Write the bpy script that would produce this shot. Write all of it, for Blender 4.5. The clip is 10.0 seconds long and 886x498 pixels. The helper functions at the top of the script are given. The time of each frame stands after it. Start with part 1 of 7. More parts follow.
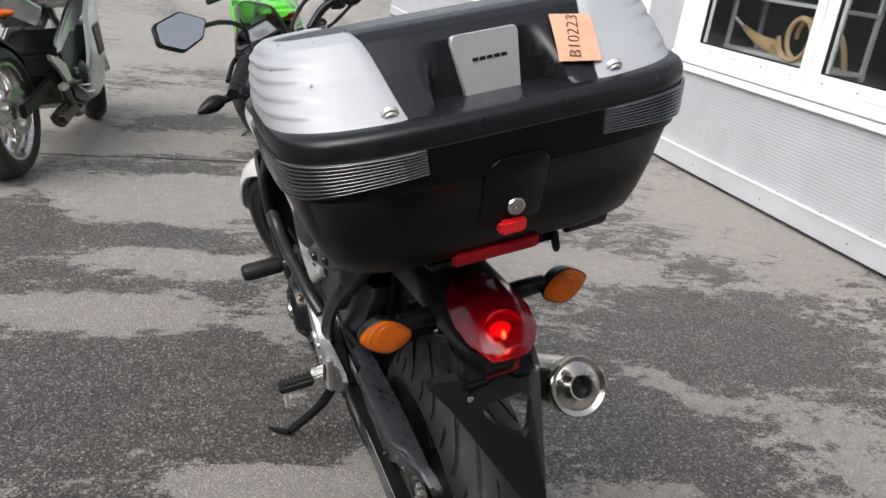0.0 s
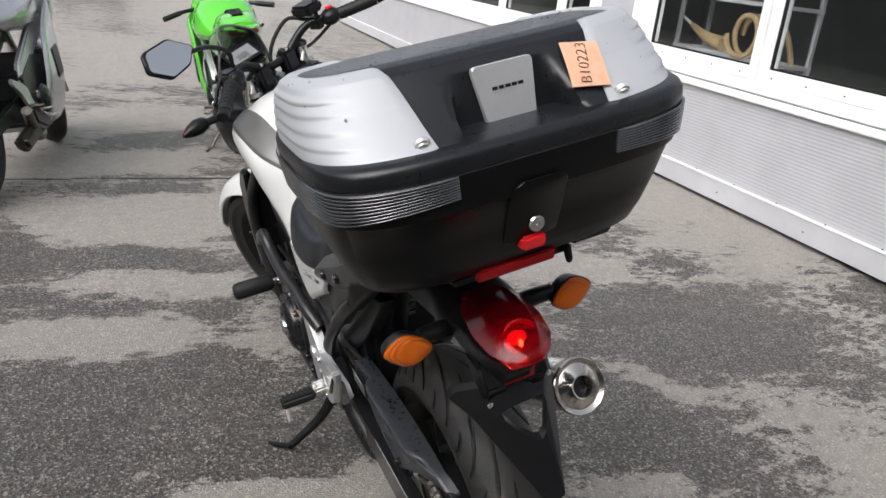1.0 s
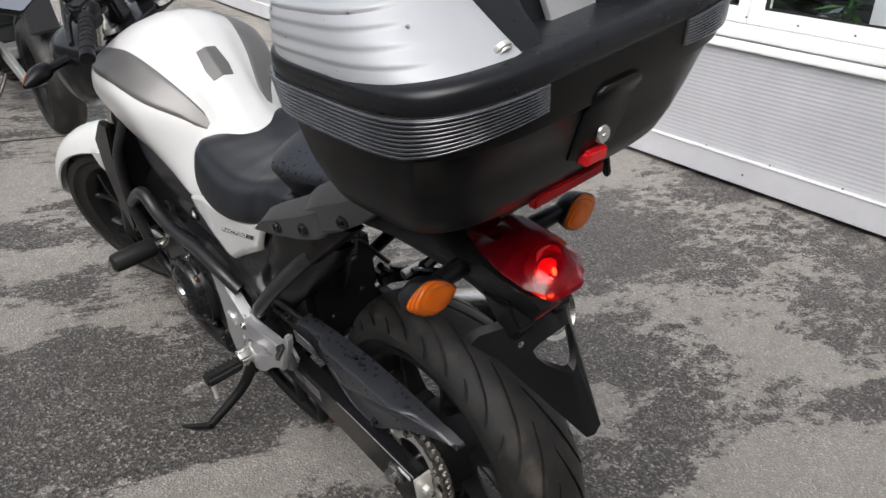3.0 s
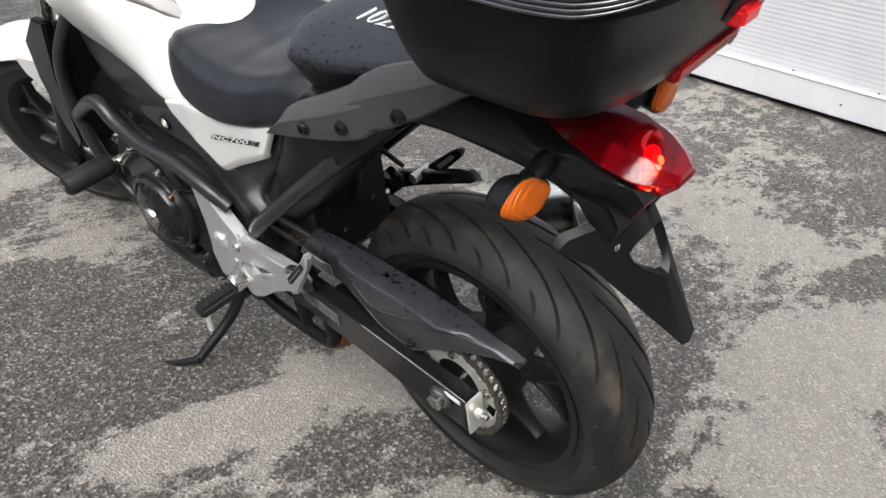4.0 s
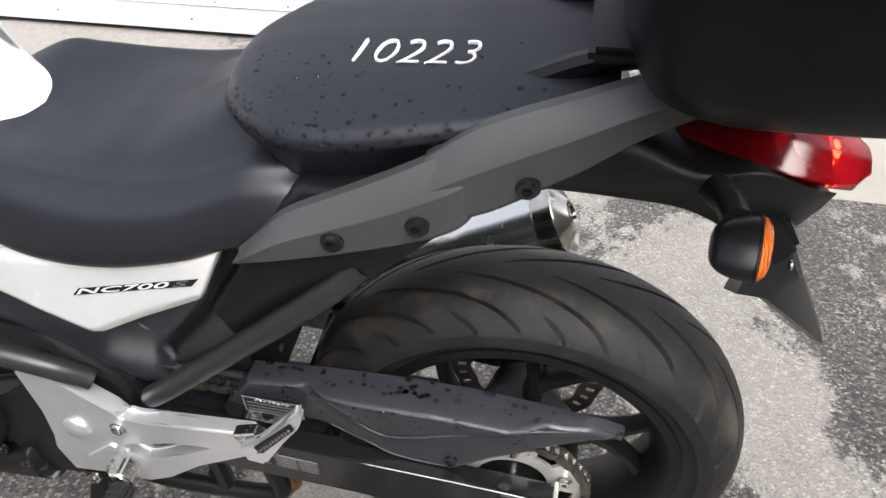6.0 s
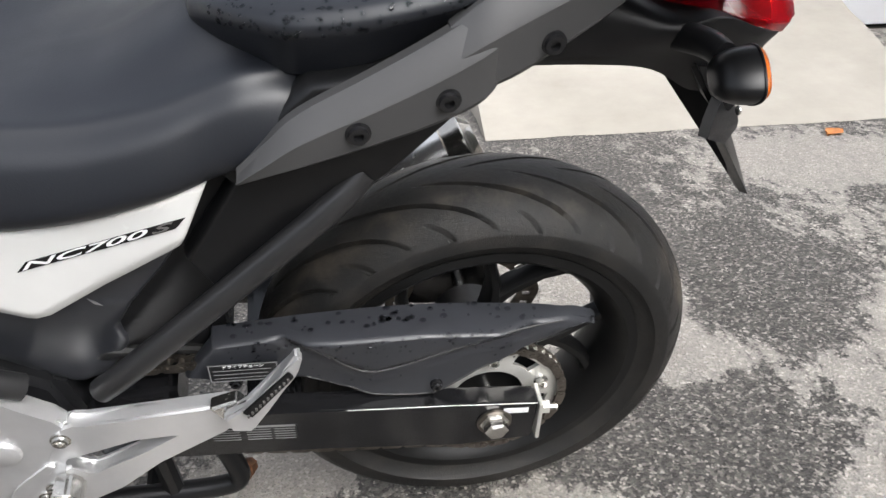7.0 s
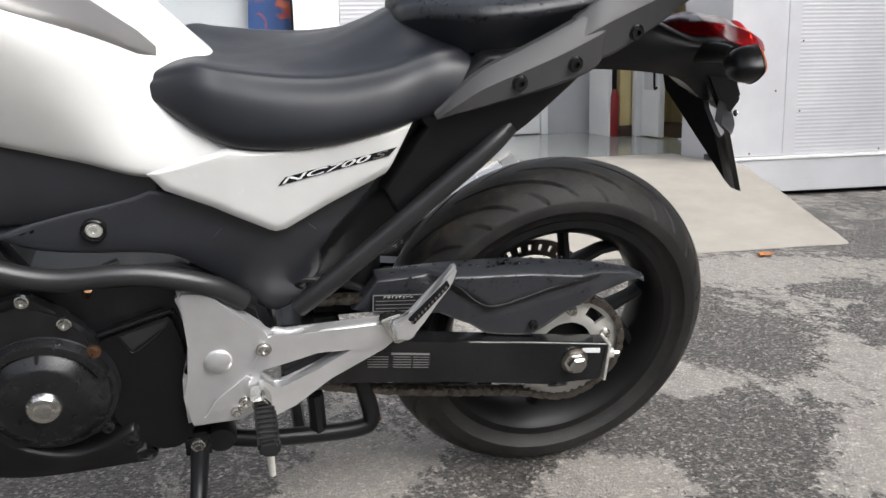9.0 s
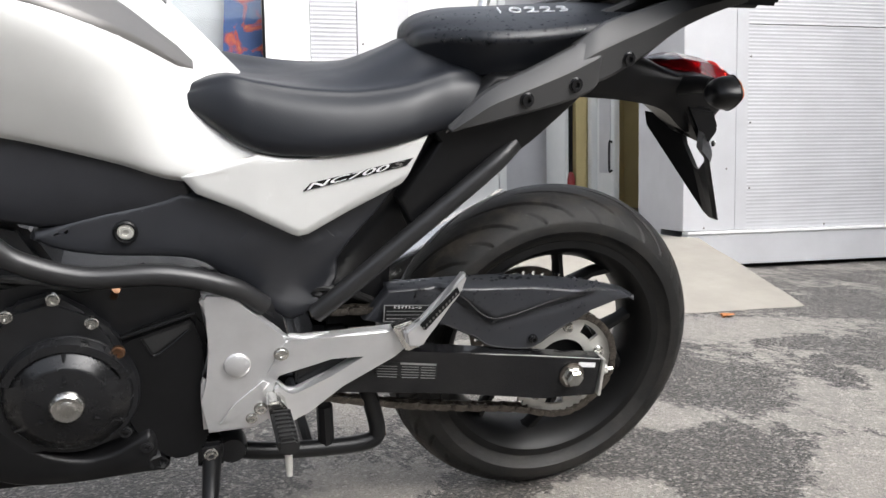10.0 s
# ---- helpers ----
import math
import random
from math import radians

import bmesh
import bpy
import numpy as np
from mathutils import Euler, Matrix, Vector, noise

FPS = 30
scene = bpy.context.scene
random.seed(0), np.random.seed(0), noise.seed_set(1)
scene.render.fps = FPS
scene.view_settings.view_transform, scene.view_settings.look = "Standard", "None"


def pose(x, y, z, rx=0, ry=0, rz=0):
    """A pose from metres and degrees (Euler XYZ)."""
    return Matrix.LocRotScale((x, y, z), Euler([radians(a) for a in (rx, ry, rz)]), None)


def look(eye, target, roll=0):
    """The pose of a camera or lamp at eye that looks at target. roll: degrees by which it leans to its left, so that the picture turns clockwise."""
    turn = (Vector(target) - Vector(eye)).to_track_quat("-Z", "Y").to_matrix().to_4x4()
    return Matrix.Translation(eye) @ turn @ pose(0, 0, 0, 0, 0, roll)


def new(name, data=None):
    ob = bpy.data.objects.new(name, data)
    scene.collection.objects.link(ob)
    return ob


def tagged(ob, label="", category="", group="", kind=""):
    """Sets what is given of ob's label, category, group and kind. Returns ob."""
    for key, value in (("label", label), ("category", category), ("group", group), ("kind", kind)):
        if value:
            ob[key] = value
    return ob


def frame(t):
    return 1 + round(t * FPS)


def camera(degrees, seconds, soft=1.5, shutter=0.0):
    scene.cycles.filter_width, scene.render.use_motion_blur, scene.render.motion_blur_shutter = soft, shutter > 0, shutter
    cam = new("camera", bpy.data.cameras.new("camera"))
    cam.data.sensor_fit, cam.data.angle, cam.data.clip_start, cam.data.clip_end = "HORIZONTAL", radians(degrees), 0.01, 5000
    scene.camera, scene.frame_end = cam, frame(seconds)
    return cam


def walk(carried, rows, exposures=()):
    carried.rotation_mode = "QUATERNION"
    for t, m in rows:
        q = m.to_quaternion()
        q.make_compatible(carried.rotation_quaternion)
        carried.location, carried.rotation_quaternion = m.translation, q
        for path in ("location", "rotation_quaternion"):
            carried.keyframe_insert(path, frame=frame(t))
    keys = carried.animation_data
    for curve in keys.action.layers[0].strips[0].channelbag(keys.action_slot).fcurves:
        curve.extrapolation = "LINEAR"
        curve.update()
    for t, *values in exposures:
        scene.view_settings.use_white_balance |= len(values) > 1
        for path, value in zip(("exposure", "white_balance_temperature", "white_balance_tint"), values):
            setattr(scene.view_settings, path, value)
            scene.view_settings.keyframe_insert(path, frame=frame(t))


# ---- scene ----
cam = camera(55.3, 10.0)
PATH = [
    (0, (-1.333, 0.752, 1.323), (0.407, 0.019, 0.663), 9.0),
    (0.5, (-1.367, 0.832, 1.343), (0.351, 0.033, 0.702), 8.4),
    (1, (-1.348, 0.866, 1.352), (0.354, 0.035, 0.712), 7.3),
    (1.5, (-1.277, 0.904, 1.343), (0.386, 0.013, 0.679), 5.7),
    (2, (-1.202, 0.949, 1.345), (0.384, -0.066, 0.67), 5.6),
    (2.5, (-1.14, 0.993, 1.307), (0.359, -0.138, 0.617), 6.0),
    (2.7, (-1.105, 1.022, 1.286), (0.354, -0.152, 0.583), 5.8),
    (3.8, (-0.828, 1.138, 1.18), (0.383, -0.198, 0.315), 5.4),
    (4, (-0.761, 1.12, 1.157), (0.403, -0.227, 0.244), 5.3),
    (4.5, (-0.594, 1.07, 1.138), (0.454, -0.325, 0.161), 4.5),
    (5, (-0.434, 1.063, 1.113), (0.416, -0.479, 0.165), 3.4),
    (5.2, (-0.354, 1.063, 1.11), (0.375, -0.551, 0.18), 3.0),
    (6.3, (0.006, 1.056, 1.085), (0.194, -0.704, 0.155), -0.8),
    (6.5, (0.056, 1.049, 1.054), (0.124, -0.719, 0.121), -1.4),
    (7, (0.199, 1.104, 0.978), (-0.071, -0.666, 0.086), -1.8),
    (7.5, (0.303, 1.168, 0.881), (-0.149, -0.593, 0.047), -0.5),
    (8, (0.361, 1.288, 0.855), (-0.142, -0.526, 0.181), -0.1),
    (8.5, (0.441, 1.385, 0.81), (-0.048, -0.491, 0.321), -0.9),
    (9, (0.572, 1.503, 0.749), (0.073, -0.391, 0.349), -1.4),
    (9.5, (0.678, 1.579, 0.715), (0.106, -0.312, 0.402), -1.0),
    (10, (0.689, 1.57, 0.632), (0.067, -0.322, 0.45), -1.0),
]
EXPOSURE = [(0, 0.92, 6380, 11), (1.5, 0.89, 6380, 11), (2.7, 0.77, 6380, 11), (4.0, 1.39, 6400, 10), (6.5, 1.75, 6350, 10), (7.5, 1.58, 6400, 10), (8.5, 1.38, 6400, 10), (9.5, 1.53, 6400, 10), (10, 1.55, 6400, 10)]
walk(cam, [(t, look(eye, target, roll)) for t, eye, target, roll in PATH], EXPOSURE)

# ---- daylight: an overcast sky with a very soft sun ----
world = bpy.data.worlds.new("overcast")
scene.world = world
world.use_nodes = True
wt = world.node_tree
sky = wt.nodes.new("ShaderNodeTexSky")
sky.sky_type = "NISHITA"
sky.sun_disc = False
sky.sun_elevation, sky.sun_rotation = radians(41), radians(323)
sky.dust_density, sky.air_density = 4.0, 1.0
grey = wt.nodes.new("ShaderNodeHueSaturation")
grey.inputs["Saturation"].default_value = 0.30
wt.links.new(sky.outputs["Color"], grey.inputs["Color"])
wt.links.new(grey.outputs["Color"], wt.nodes["Background"].inputs["Color"])
wt.nodes["Background"].inputs["Strength"].default_value = 0.135
sun = new("sun", bpy.data.lights.new("sun", "SUN"))
sun.data.energy, sun.data.angle, sun.data.color = 1.1, radians(60), (1.0, 0.99, 0.975)
sun.matrix_world = look((0, 0, 8), (5.6, -7.4, 0))


# ---- material kit ----
class Nodes:
    """A small wrapper round a material's node tree."""

    def __init__(self, name, base=(0.5, 0.5, 0.5), rough=0.5, metal=0.0, spec=0.5, coat=0.0):
        self.mat = bpy.data.materials.new(name)
        self.mat.use_nodes = True
        self.t = self.mat.node_tree
        self.b = self.t.nodes["Principled BSDF"]
        self.b.inputs["Base Color"].default_value = (*base, 1)
        self.b.inputs["Roughness"].default_value = rough
        self.b.inputs["Metallic"].default_value = metal
        self.b.inputs["Specular IOR Level"].default_value = spec
        self.b.inputs["Coat Weight"].default_value = coat
        self.mat.diffuse_color = (*base, 1)

    def node(self, kind, **sets):
        n = self.t.nodes.new(kind)
        for k, v in sets.items():
            if k in n.inputs:
                n.inputs[k].default_value = v
        return n

    def link(self, a, b):
        self.t.links.new(a, b)

    def coords(self, scale=(1, 1, 1), turn=0.0):
        tc = self.t.nodes.new("ShaderNodeTexCoord")
        mp = self.t.nodes.new("ShaderNodeMapping")
        mp.inputs["Scale"].default_value = scale
        mp.inputs["Rotation"].default_value = (0, 0, turn)
        self.link(tc.outputs["Object"], mp.inputs["Vector"])
        return mp.outputs["Vector"]

    def noise(self, scale, detail=6.0, rough=0.6, stretch=(1, 1, 1), turn=0.0, distort=0.0):
        n = self.node("ShaderNodeTexNoise", Scale=scale, Detail=detail, Roughness=rough, Distortion=distort)
        self.link(self.coords(stretch, turn), n.inputs["Vector"])
        return n.outputs["Fac"]

    def ramp(self, fac, stops):
        r = self.t.nodes.new("ShaderNodeValToRGB")
        els = r.color_ramp.elements
        while len(els) < len(stops):
            els.new(0.5)
        for e, (p, c) in zip(els, stops):
            e.position = p
            e.color = (c, c, c, 1) if isinstance(c, (int, float)) else (*c, 1)
        self.link(fac, r.inputs["Fac"])
        return r.outputs["Color"]

    def math(self, op, a, b=0.0, clamp=False):
        m = self.t.nodes.new("ShaderNodeMath")
        m.operation, m.use_clamp = op, clamp
        for i, v in enumerate((a, b)):
            if isinstance(v, (int, float)):
                m.inputs[i].default_value = v
            else:
                self.link(v, m.inputs[i])
        return m.outputs[0]

    def mix(self, fac, a, b):
        m = self.t.nodes.new("ShaderNodeMix")
        m.data_type = "RGBA"
        for sock, v in ((m.inputs[0], fac), (m.inputs[6], a), (m.inputs[7], b)):
            if isinstance(v, (int, float)):
                sock.default_value = v
            elif isinstance(v, tuple):
                sock.default_value = (*v, 1)
            else:
                self.link(v, sock)
        return m.outputs[2]

    def bump(self, height, strength=0.3, dist=0.001):
        n = self.node("ShaderNodeBump", Strength=strength, Distance=dist)
        self.link(height, n.inputs["Height"])
        self.link(n.outputs["Normal"], self.b.inputs["Normal"])
        return n

    def set(self, name, value):
        if isinstance(value, (int, float, tuple)):
            self.b.inputs[name].default_value = value
        else:
            self.link(value, self.b.inputs[name])
        return self


def plain(name, base, rough=0.5, metal=0.0, spec=0.5, coat=0.0, grain=0.0, grain_scale=900, vary=0.12, vary_scale=14, smear=0.12):
    """A surface of one colour with faint mottling, uneven gloss and fine grain."""
    n = Nodes(name, base, rough, metal, spec, coat)
    big = n.noise(vary_scale, 5)
    lo = tuple(c * (1 - vary) for c in base)
    hi = tuple(min(1.0, c * (1 + vary)) for c in base)
    n.set("Base Color", n.mix(n.ramp(big, [(0.3, 0.0), (0.7, 1.0)]), lo, hi))
    gl = n.noise(vary_scale * 2.7, 8, 0.7)
    n.set("Roughness", n.math("ADD", rough - smear / 2, n.math("MULTIPLY", gl, smear)))
    if grain:
        n.bump(n.noise(grain_scale, 2), grain, 0.0004)
    return n.mat


M = {}
M["white"] = plain("pearl_white_paint", (0.575, 0.575, 0.56), 0.26, 0, 0.30, 0.12, vary=0.03, smear=0.08)
M["black"] = plain("black_plastic", (0.0062, 0.0063, 0.0068), 0.34, 0, 0.26, 0, 0.25, 700, 0.2, 20, 0.15)
M["black_gloss"] = plain("black_gloss_plastic", (0.008, 0.008, 0.0088), 0.20, 0, 0.42, 0.05, 0, 900, 0.2, 20, 0.12)
M["black_matt"] = plain("black_matt_plastic", (0.008, 0.008, 0.0088), 0.38, 0, 0.28, 0, 0.4, 900, 0.2, 25, 0.15)
M["cowl"] = plain("matt_black_cowl", (0.025, 0.0265, 0.031), 0.34, 0, 0.5, 0, 0.12, 1400, 0.12, 10, 0.12)
M["tail_grey"] = plain("dark_grey_paint", (0.054, 0.0535, 0.054), 0.46, 0.1, 0.4, 0.0, 0.1, 1500, 0.08, 10, 0.1)
M["inset_grey"] = plain("grey_satin_panel", (0.13, 0.125, 0.12), 0.36, 0.3, 0.5, 0.1, 0.1, 1400, 0.08, 10, 0.1)
M["frame"] = plain("frame_enamel", (0.024, 0.024, 0.025), 0.36, 0.3, 0.45, 0.1, 0.1, 900, 0.12, 20, 0.12)
M["alloy"] = plain("silver_painted_alloy", (0.62, 0.62, 0.625), 0.34, 0.72, 0.5, 0.1, 0.10, 1200, 0.06, 18, 0.12)
M["box_silver"] = plain("silver_painted_plastic", (0.37, 0.38, 0.395), 0.42, 0.1, 0.5, 0.0, 0.04, 1500, 0.03, 12, 0.08)
M["steel"] = plain("bright_steel", (0.62, 0.61, 0.58), 0.25, 1.0, 0.5, 0, 0.05, 900, 0.1, 30, 0.2)
M["chrome"] = plain("brushed_stainless", (0.80, 0.78, 0.75), 0.26, 1.0, 0.5, 0, 0.03, 900, 0.05, 12, 0.1)
M["polished"] = plain("polished_stainless", (0.56, 0.53, 0.48), 0.20, 1.0, 0.5, 0, 0.02, 900, 0.12, 12, 0.08)
M["dark_steel"] = plain("oily_steel", (0.13, 0.115, 0.10), 0.40, 0.85, 0.5, 0, 0.3, 500, 0.4, 60, 0.25)
M["engine"] = plain("engine_black_paint", (0.0115, 0.0118, 0.0130), 0.31, 0.1, 0.5, 0, 0.3, 500, 0.3, 25, 0.2)
M["engine_grey"] = plain("engine_cover_paint", (0.0110, 0.0112, 0.0122), 0.26, 0.25, 0.5, 0, 0.2, 600, 0.25, 25, 0.2)
M["rim"] = plain("black_rim_paint", (0.007, 0.007, 0.007), 0.42, 0.1, 0.28, 0.0, 0.1, 900, 0.2, 20, 0.2)
M["rubber"] = plain("black_rubber", (0.012, 0.012, 0.012), 0.55, 0, 0.3, 0, 0.3, 700, 0.2, 25, 0.15)
M["rust"] = plain("rusty_steel", (0.13, 0.06, 0.03), 0.7, 0.3, 0.4, 0, 0.6, 300, 0.5, 60, 0.2)
M["card"] = plain("orange_cardboard", (0.60, 0.345, 0.225), 0.8, 0, 0.3, 0, 0.5, 350, 0.1, 40, 0.1)
M["ink"] = plain("brown_marker_ink", (0.10, 0.04, 0.03), 0.6)
M["chalk"] = plain("white_chalk_marker", (0.75, 0.76, 0.78), 0.7, vary=0.2, vary_scale=200)
M["red_plastic"] = plain("red_plastic", (0.75, 0.02, 0.025), 0.35, vary=0.05)
M["panel_black"] = plain("satin_black_panel", (0.020, 0.021, 0.025), 0.33, 0, 0.5, 0, 0.10, 1200, 0.15, 15, 0.12)
M["lid_black"] = plain("textured_lid_plastic", (0.0085, 0.0090, 0.0106), 0.29, 0, 0.34, 0, 0.22, 1500, 0.2, 20, 0.15)
M["shell_black"] = plain("black_case_plastic", (0.0040, 0.0041, 0.0045), 0.30, 0, 0.15, 0, 0.18, 1500, 0.2, 20, 0.12)
M["pvc"] = plain("white_window_plastic", (0.84, 0.84, 0.83), 0.35, 0, 0.5, 0, 0.03, 900, 0.03, 5, 0.1)
M["metal_grey"] = plain("grey_metal_cladding", (0.45, 0.45, 0.468), 0.42, 0.1, 0.5, 0, 0.06, 300, 0.07, 3, 0.15)
M["metal_light"] = plain("light_grey_metal_trim", (0.52, 0.52, 0.535), 0.42, 0.1, 0.5, 0, 0.08, 300, 0.07, 3, 0.15)
M["yellow"] = plain("yellow_plaster", (0.55, 0.45, 0.22), 0.8, vary=0.06, vary_scale=3, grain=0.4, grain_scale=200)
M["door_white"] = plain("white_door_paint", (0.70, 0.71, 0.70), 0.35, vary=0.04, vary_scale=4)
M["tiles"] = plain("grey_polished_floor_tile", (0.30, 0.31, 0.29), 0.16, vary=0.15, vary_scale=3)
M["dark_room"] = plain("dim_interior_paint", (0.20, 0.20, 0.19), 0.7, vary=0.1, vary_scale=3)
M["blocker_wall"] = plain("dark_blocker_paint", (0.10, 0.105, 0.095), 0.85, vary=0.3, vary_scale=0.6)
M["dark_skirting"] = plain("dark_brown_skirting", (0.05, 0.03, 0.02), 0.5)
M["red_can"] = plain("red_enamel", (0.22, 0.010, 0.012), 0.35)
M["green"] = plain("lime_green_paint", (0.09, 0.48, 0.03), 0.2, 0, 0.5, 0.6, vary=0.04)
M["silver_paint"] = plain("silver_bike_paint", (0.50, 0.51, 0.53), 0.24, 0.7, 0.5, 0.5, vary=0.05)
M["bronze"] = plain("bronze_heat_tinted_steel", (0.30, 0.17, 0.10), 0.35, 1.0, vary=0.3, vary_scale=30)
M["faint_print"] = plain("faint_grey_print", (0.20, 0.20, 0.20), 0.5, vary=0.1)
M["sticker"] = plain("white_print", (0.70, 0.70, 0.70), 0.5, vary=0.05)
M["tan"] = plain("tan_leather", (0.42, 0.30, 0.16), 0.6, vary=0.15)
M["leaf"] = plain("potted_leaf", (0.05, 0.16, 0.03), 0.4, vary=0.3, vary_scale=30)
M["dry_leaf"] = plain("dry_orange_leaf", (0.40, 0.15, 0.04), 0.7, vary=0.3, vary_scale=60)
M["zinc"] = plain("zinc_plated_steel", (0.62, 0.61, 0.57), 0.36, 0.55, 0.5, 0, 0.1, 900, 0.08, 40, 0.15)
# near-black: dark joints, and shade painted into recesses and under walls
M["gap_shade"] = plain("dark_joint_and_shade", (0.01, 0.01, 0.01), 0.9)

# seat vinyl with a fine pattern of dots
n = Nodes("black_seat_vinyl", (0.0085, 0.0098, 0.0132), 0.42, 0, 0.42)
v = n.node("ShaderNodeTexVoronoi", Scale=330.0)
n.link(n.coords(), v.inputs["Vector"])
dots = n.ramp(v.outputs["Distance"], [(0.15, 1.0), (0.45, 0.0)])
n.bump(dots, 0.10, 0.0004)
n.set("Roughness", n.math("ADD", 0.36, n.math("MULTIPLY", n.noise(30, 6), 0.12)))
M["seat"] = n.mat

# tyre: dusty rubber with paler worn flanks
n = Nodes("tyre_rubber", (0.02, 0.02, 0.02), 0.5, 0, 0.38)
dust = n.noise(17, 11, 0.78)
fine = n.noise(220, 4, 0.7)
col = n.mix(n.ramp(dust, [(0.44, 0.0), (0.70, 1.0)]), (0.0085, 0.0085, 0.0083), (0.026, 0.023, 0.020))
sep = n.t.nodes.new("ShaderNodeSeparateXYZ")
n.link(n.coords(), sep.inputs["Vector"])
across = n.math("ABSOLUTE", sep.outputs[1])
band = n.ramp(n.math("MULTIPLY", across, 10.0), [(0.26, 0.0), (0.36, 1.0), (0.54, 1.0), (0.66, 0.0)])
mud = n.math("MULTIPLY", n.ramp(n.noise(9.0, 8, 0.64), [(0.47, 0.0), (0.64, 0.85)]), band)
col = n.mix(mud, col, (0.075, 0.063, 0.050))
n.set("Base Color", n.mix(n.ramp(fine, [(0.62, 0.0), (0.75, 0.5)]), col, (0.060, 0.057, 0.052)))
n.set("Roughness", n.math("ADD", 0.34, n.math("MULTIPLY", dust, 0.30)))
n.bump(n.math("ADD", fine, n.noise(700, 3)), 0.9, 0.0008)
M["tyre"] = n.mat


def lens(name, base, rough, trans, emit=None, power=0.0, ribs=0.25):
    k = Nodes(name, base, rough, 0, 0.16, 0.0)
    k.set("Transmission Weight", trans)
    k.b.inputs["IOR"].default_value = 1.45
    w = k.node("ShaderNodeTexWave", Scale=90.0, Distortion=0.0)
    k.link(k.coords(), w.inputs["Vector"])
    if ribs:
        k.bump(w.outputs["Fac"], ribs, 0.001)
    if emit:
        k.set("Emission Color", (*emit, 1))
        k.set("Emission Strength", power)
    return k.mat


M["red_lens"] = lens("red_lamp_lens", (0.48, 0.004, 0.013), 0.13, 0.80, ribs=0.0)
M["red_reflector"] = lens("red_reflector_lens", (0.30, 0.01, 0.012), 0.2, 0.1)
M["amber"] = lens("amber_lamp_lens", (0.80, 0.165, 0.010), 0.12, 0.40, ribs=1.0)
M["bulb"] = lens("lit_red_bulb", (0.9, 0.1, 0.05), 0.3, 0.0, (1.0, 0.03, 0.02), 0.6)
M["bulb_core"] = lens("lit_bulb_core", (1, 0.6, 0.2), 0.3, 0.0, (1.0, 0.40, 0.07), 7.0)
M["refl_lens"] = plain("smoked_ribbed_lens", (0.10, 0.103, 0.11), 0.12, 0.75, 0.5, 0.6, vary=0.35, vary_scale=18)
g = Nodes("window_glass", (0.9, 0.93, 0.93), 0.02, 0, 0.5)
g.set("Transmission Weight", 1.0)
g.b.inputs["IOR"].default_value = 1.45
M["glass"] = g.mat
g = Nodes("smoked_screen", (0.34, 0.35, 0.36), 0.04, 0, 0.5)
g.set("Transmission Weight", 0.95)
g.b.inputs["IOR"].default_value = 1.12
M["screen"] = g.mat
M["mirror"] = Nodes("mirror_glass", (0.60, 0.61, 0.615), 0.03, 1.0).mat
M["lcd"] = plain("grey_lcd", (0.20, 0.21, 0.215), 0.15, vary=0.05, coat=0.5)

# ---- mesh kit ----
def part(name, bm, material, parent=None, label="", sharp=38):
    """Link a bmesh as one mesh object under a thing or a part."""
    bmesh.ops.recalc_face_normals(bm, faces=bm.faces[:])
    me = bpy.data.meshes.new(name)
    bm.to_mesh(me)
    bm.free()
    me.polygons.foreach_set("use_smooth", [True] * len(me.polygons))
    me.set_sharp_from_angle(angle=radians(sharp))
    me.materials.append(M[material] if isinstance(material, str) else material)
    ob = new(name, me)
    if parent is not None:
        ob.parent = parent
    if label:
        ob["label"] = label
    return ob


def thing(name, label, category, m=None, group="", kind=""):
    ob = new(name)
    ob.empty_display_size = 0.1
    if m is not None:
        ob.matrix_world = m
    return tagged(ob, label, category, group, kind)


def spline(pts, k):
    """A smooth curve through points, k steps to a span."""
    p = [Vector(q) for q in pts]
    p = [p[0] * 2 - p[1], *p, p[-1] * 2 - p[-2]]
    out = []
    for i in range(1, len(p) - 2):
        a, b, c, d = p[i - 1 : i + 3]
        for s in range(k):
            u = s / k
            out.append(0.5 * (2 * b + (c - a) * u + (2 * a - 5 * b + 4 * c - d) * u * u + (3 * b - a - 3 * c + d) * u**3))
    out.append(p[-2])
    return out


def loft(rings, closed=True, caps=True, bm=None):
    """Skin rings of equal count."""
    bm = bm or bmesh.new()
    rows = [[bm.verts.new(p) for p in r] for r in rings]
    m = len(rows[0])
    for a, b in zip(rows, rows[1:]):
        for j in range(m if closed else m - 1):
            k = (j + 1) % m
            bm.faces.new((a[j], a[k], b[k], b[j]))
    if caps and closed:
        bm.faces.new(rows[0][::-1])
        bm.faces.new(rows[-1])
    return bm


def tube(pts, r, n=10, k=5, bm=None, smooth=True):
    """A round bar along points; r is one radius or one for each end."""
    line = spline(pts, k) if smooth and len(pts) > 2 else [Vector(p) for p in pts]
    r0, r1 = r if isinstance(r, tuple) else (r, r)
    rings, side = [], None
    for i, p in enumerate(line):
        d = (line[min(i + 1, len(line) - 1)] - line[max(i - 1, 0)]).normalized()
        if side is None:
            side = d.cross(Vector((0.13, 0.31, 0.94))).normalized()
        side = (side - d * side.dot(d)).normalized()
        up = d.cross(side)
        rr = r0 + (r1 - r0) * i / max(1, len(line) - 1)
        rings.append([p + (side * math.cos(2 * math.pi * j / n) + up * math.sin(2 * math.pi * j / n)) * rr for j in range(n)])
    return loft(rings, True, True, bm)


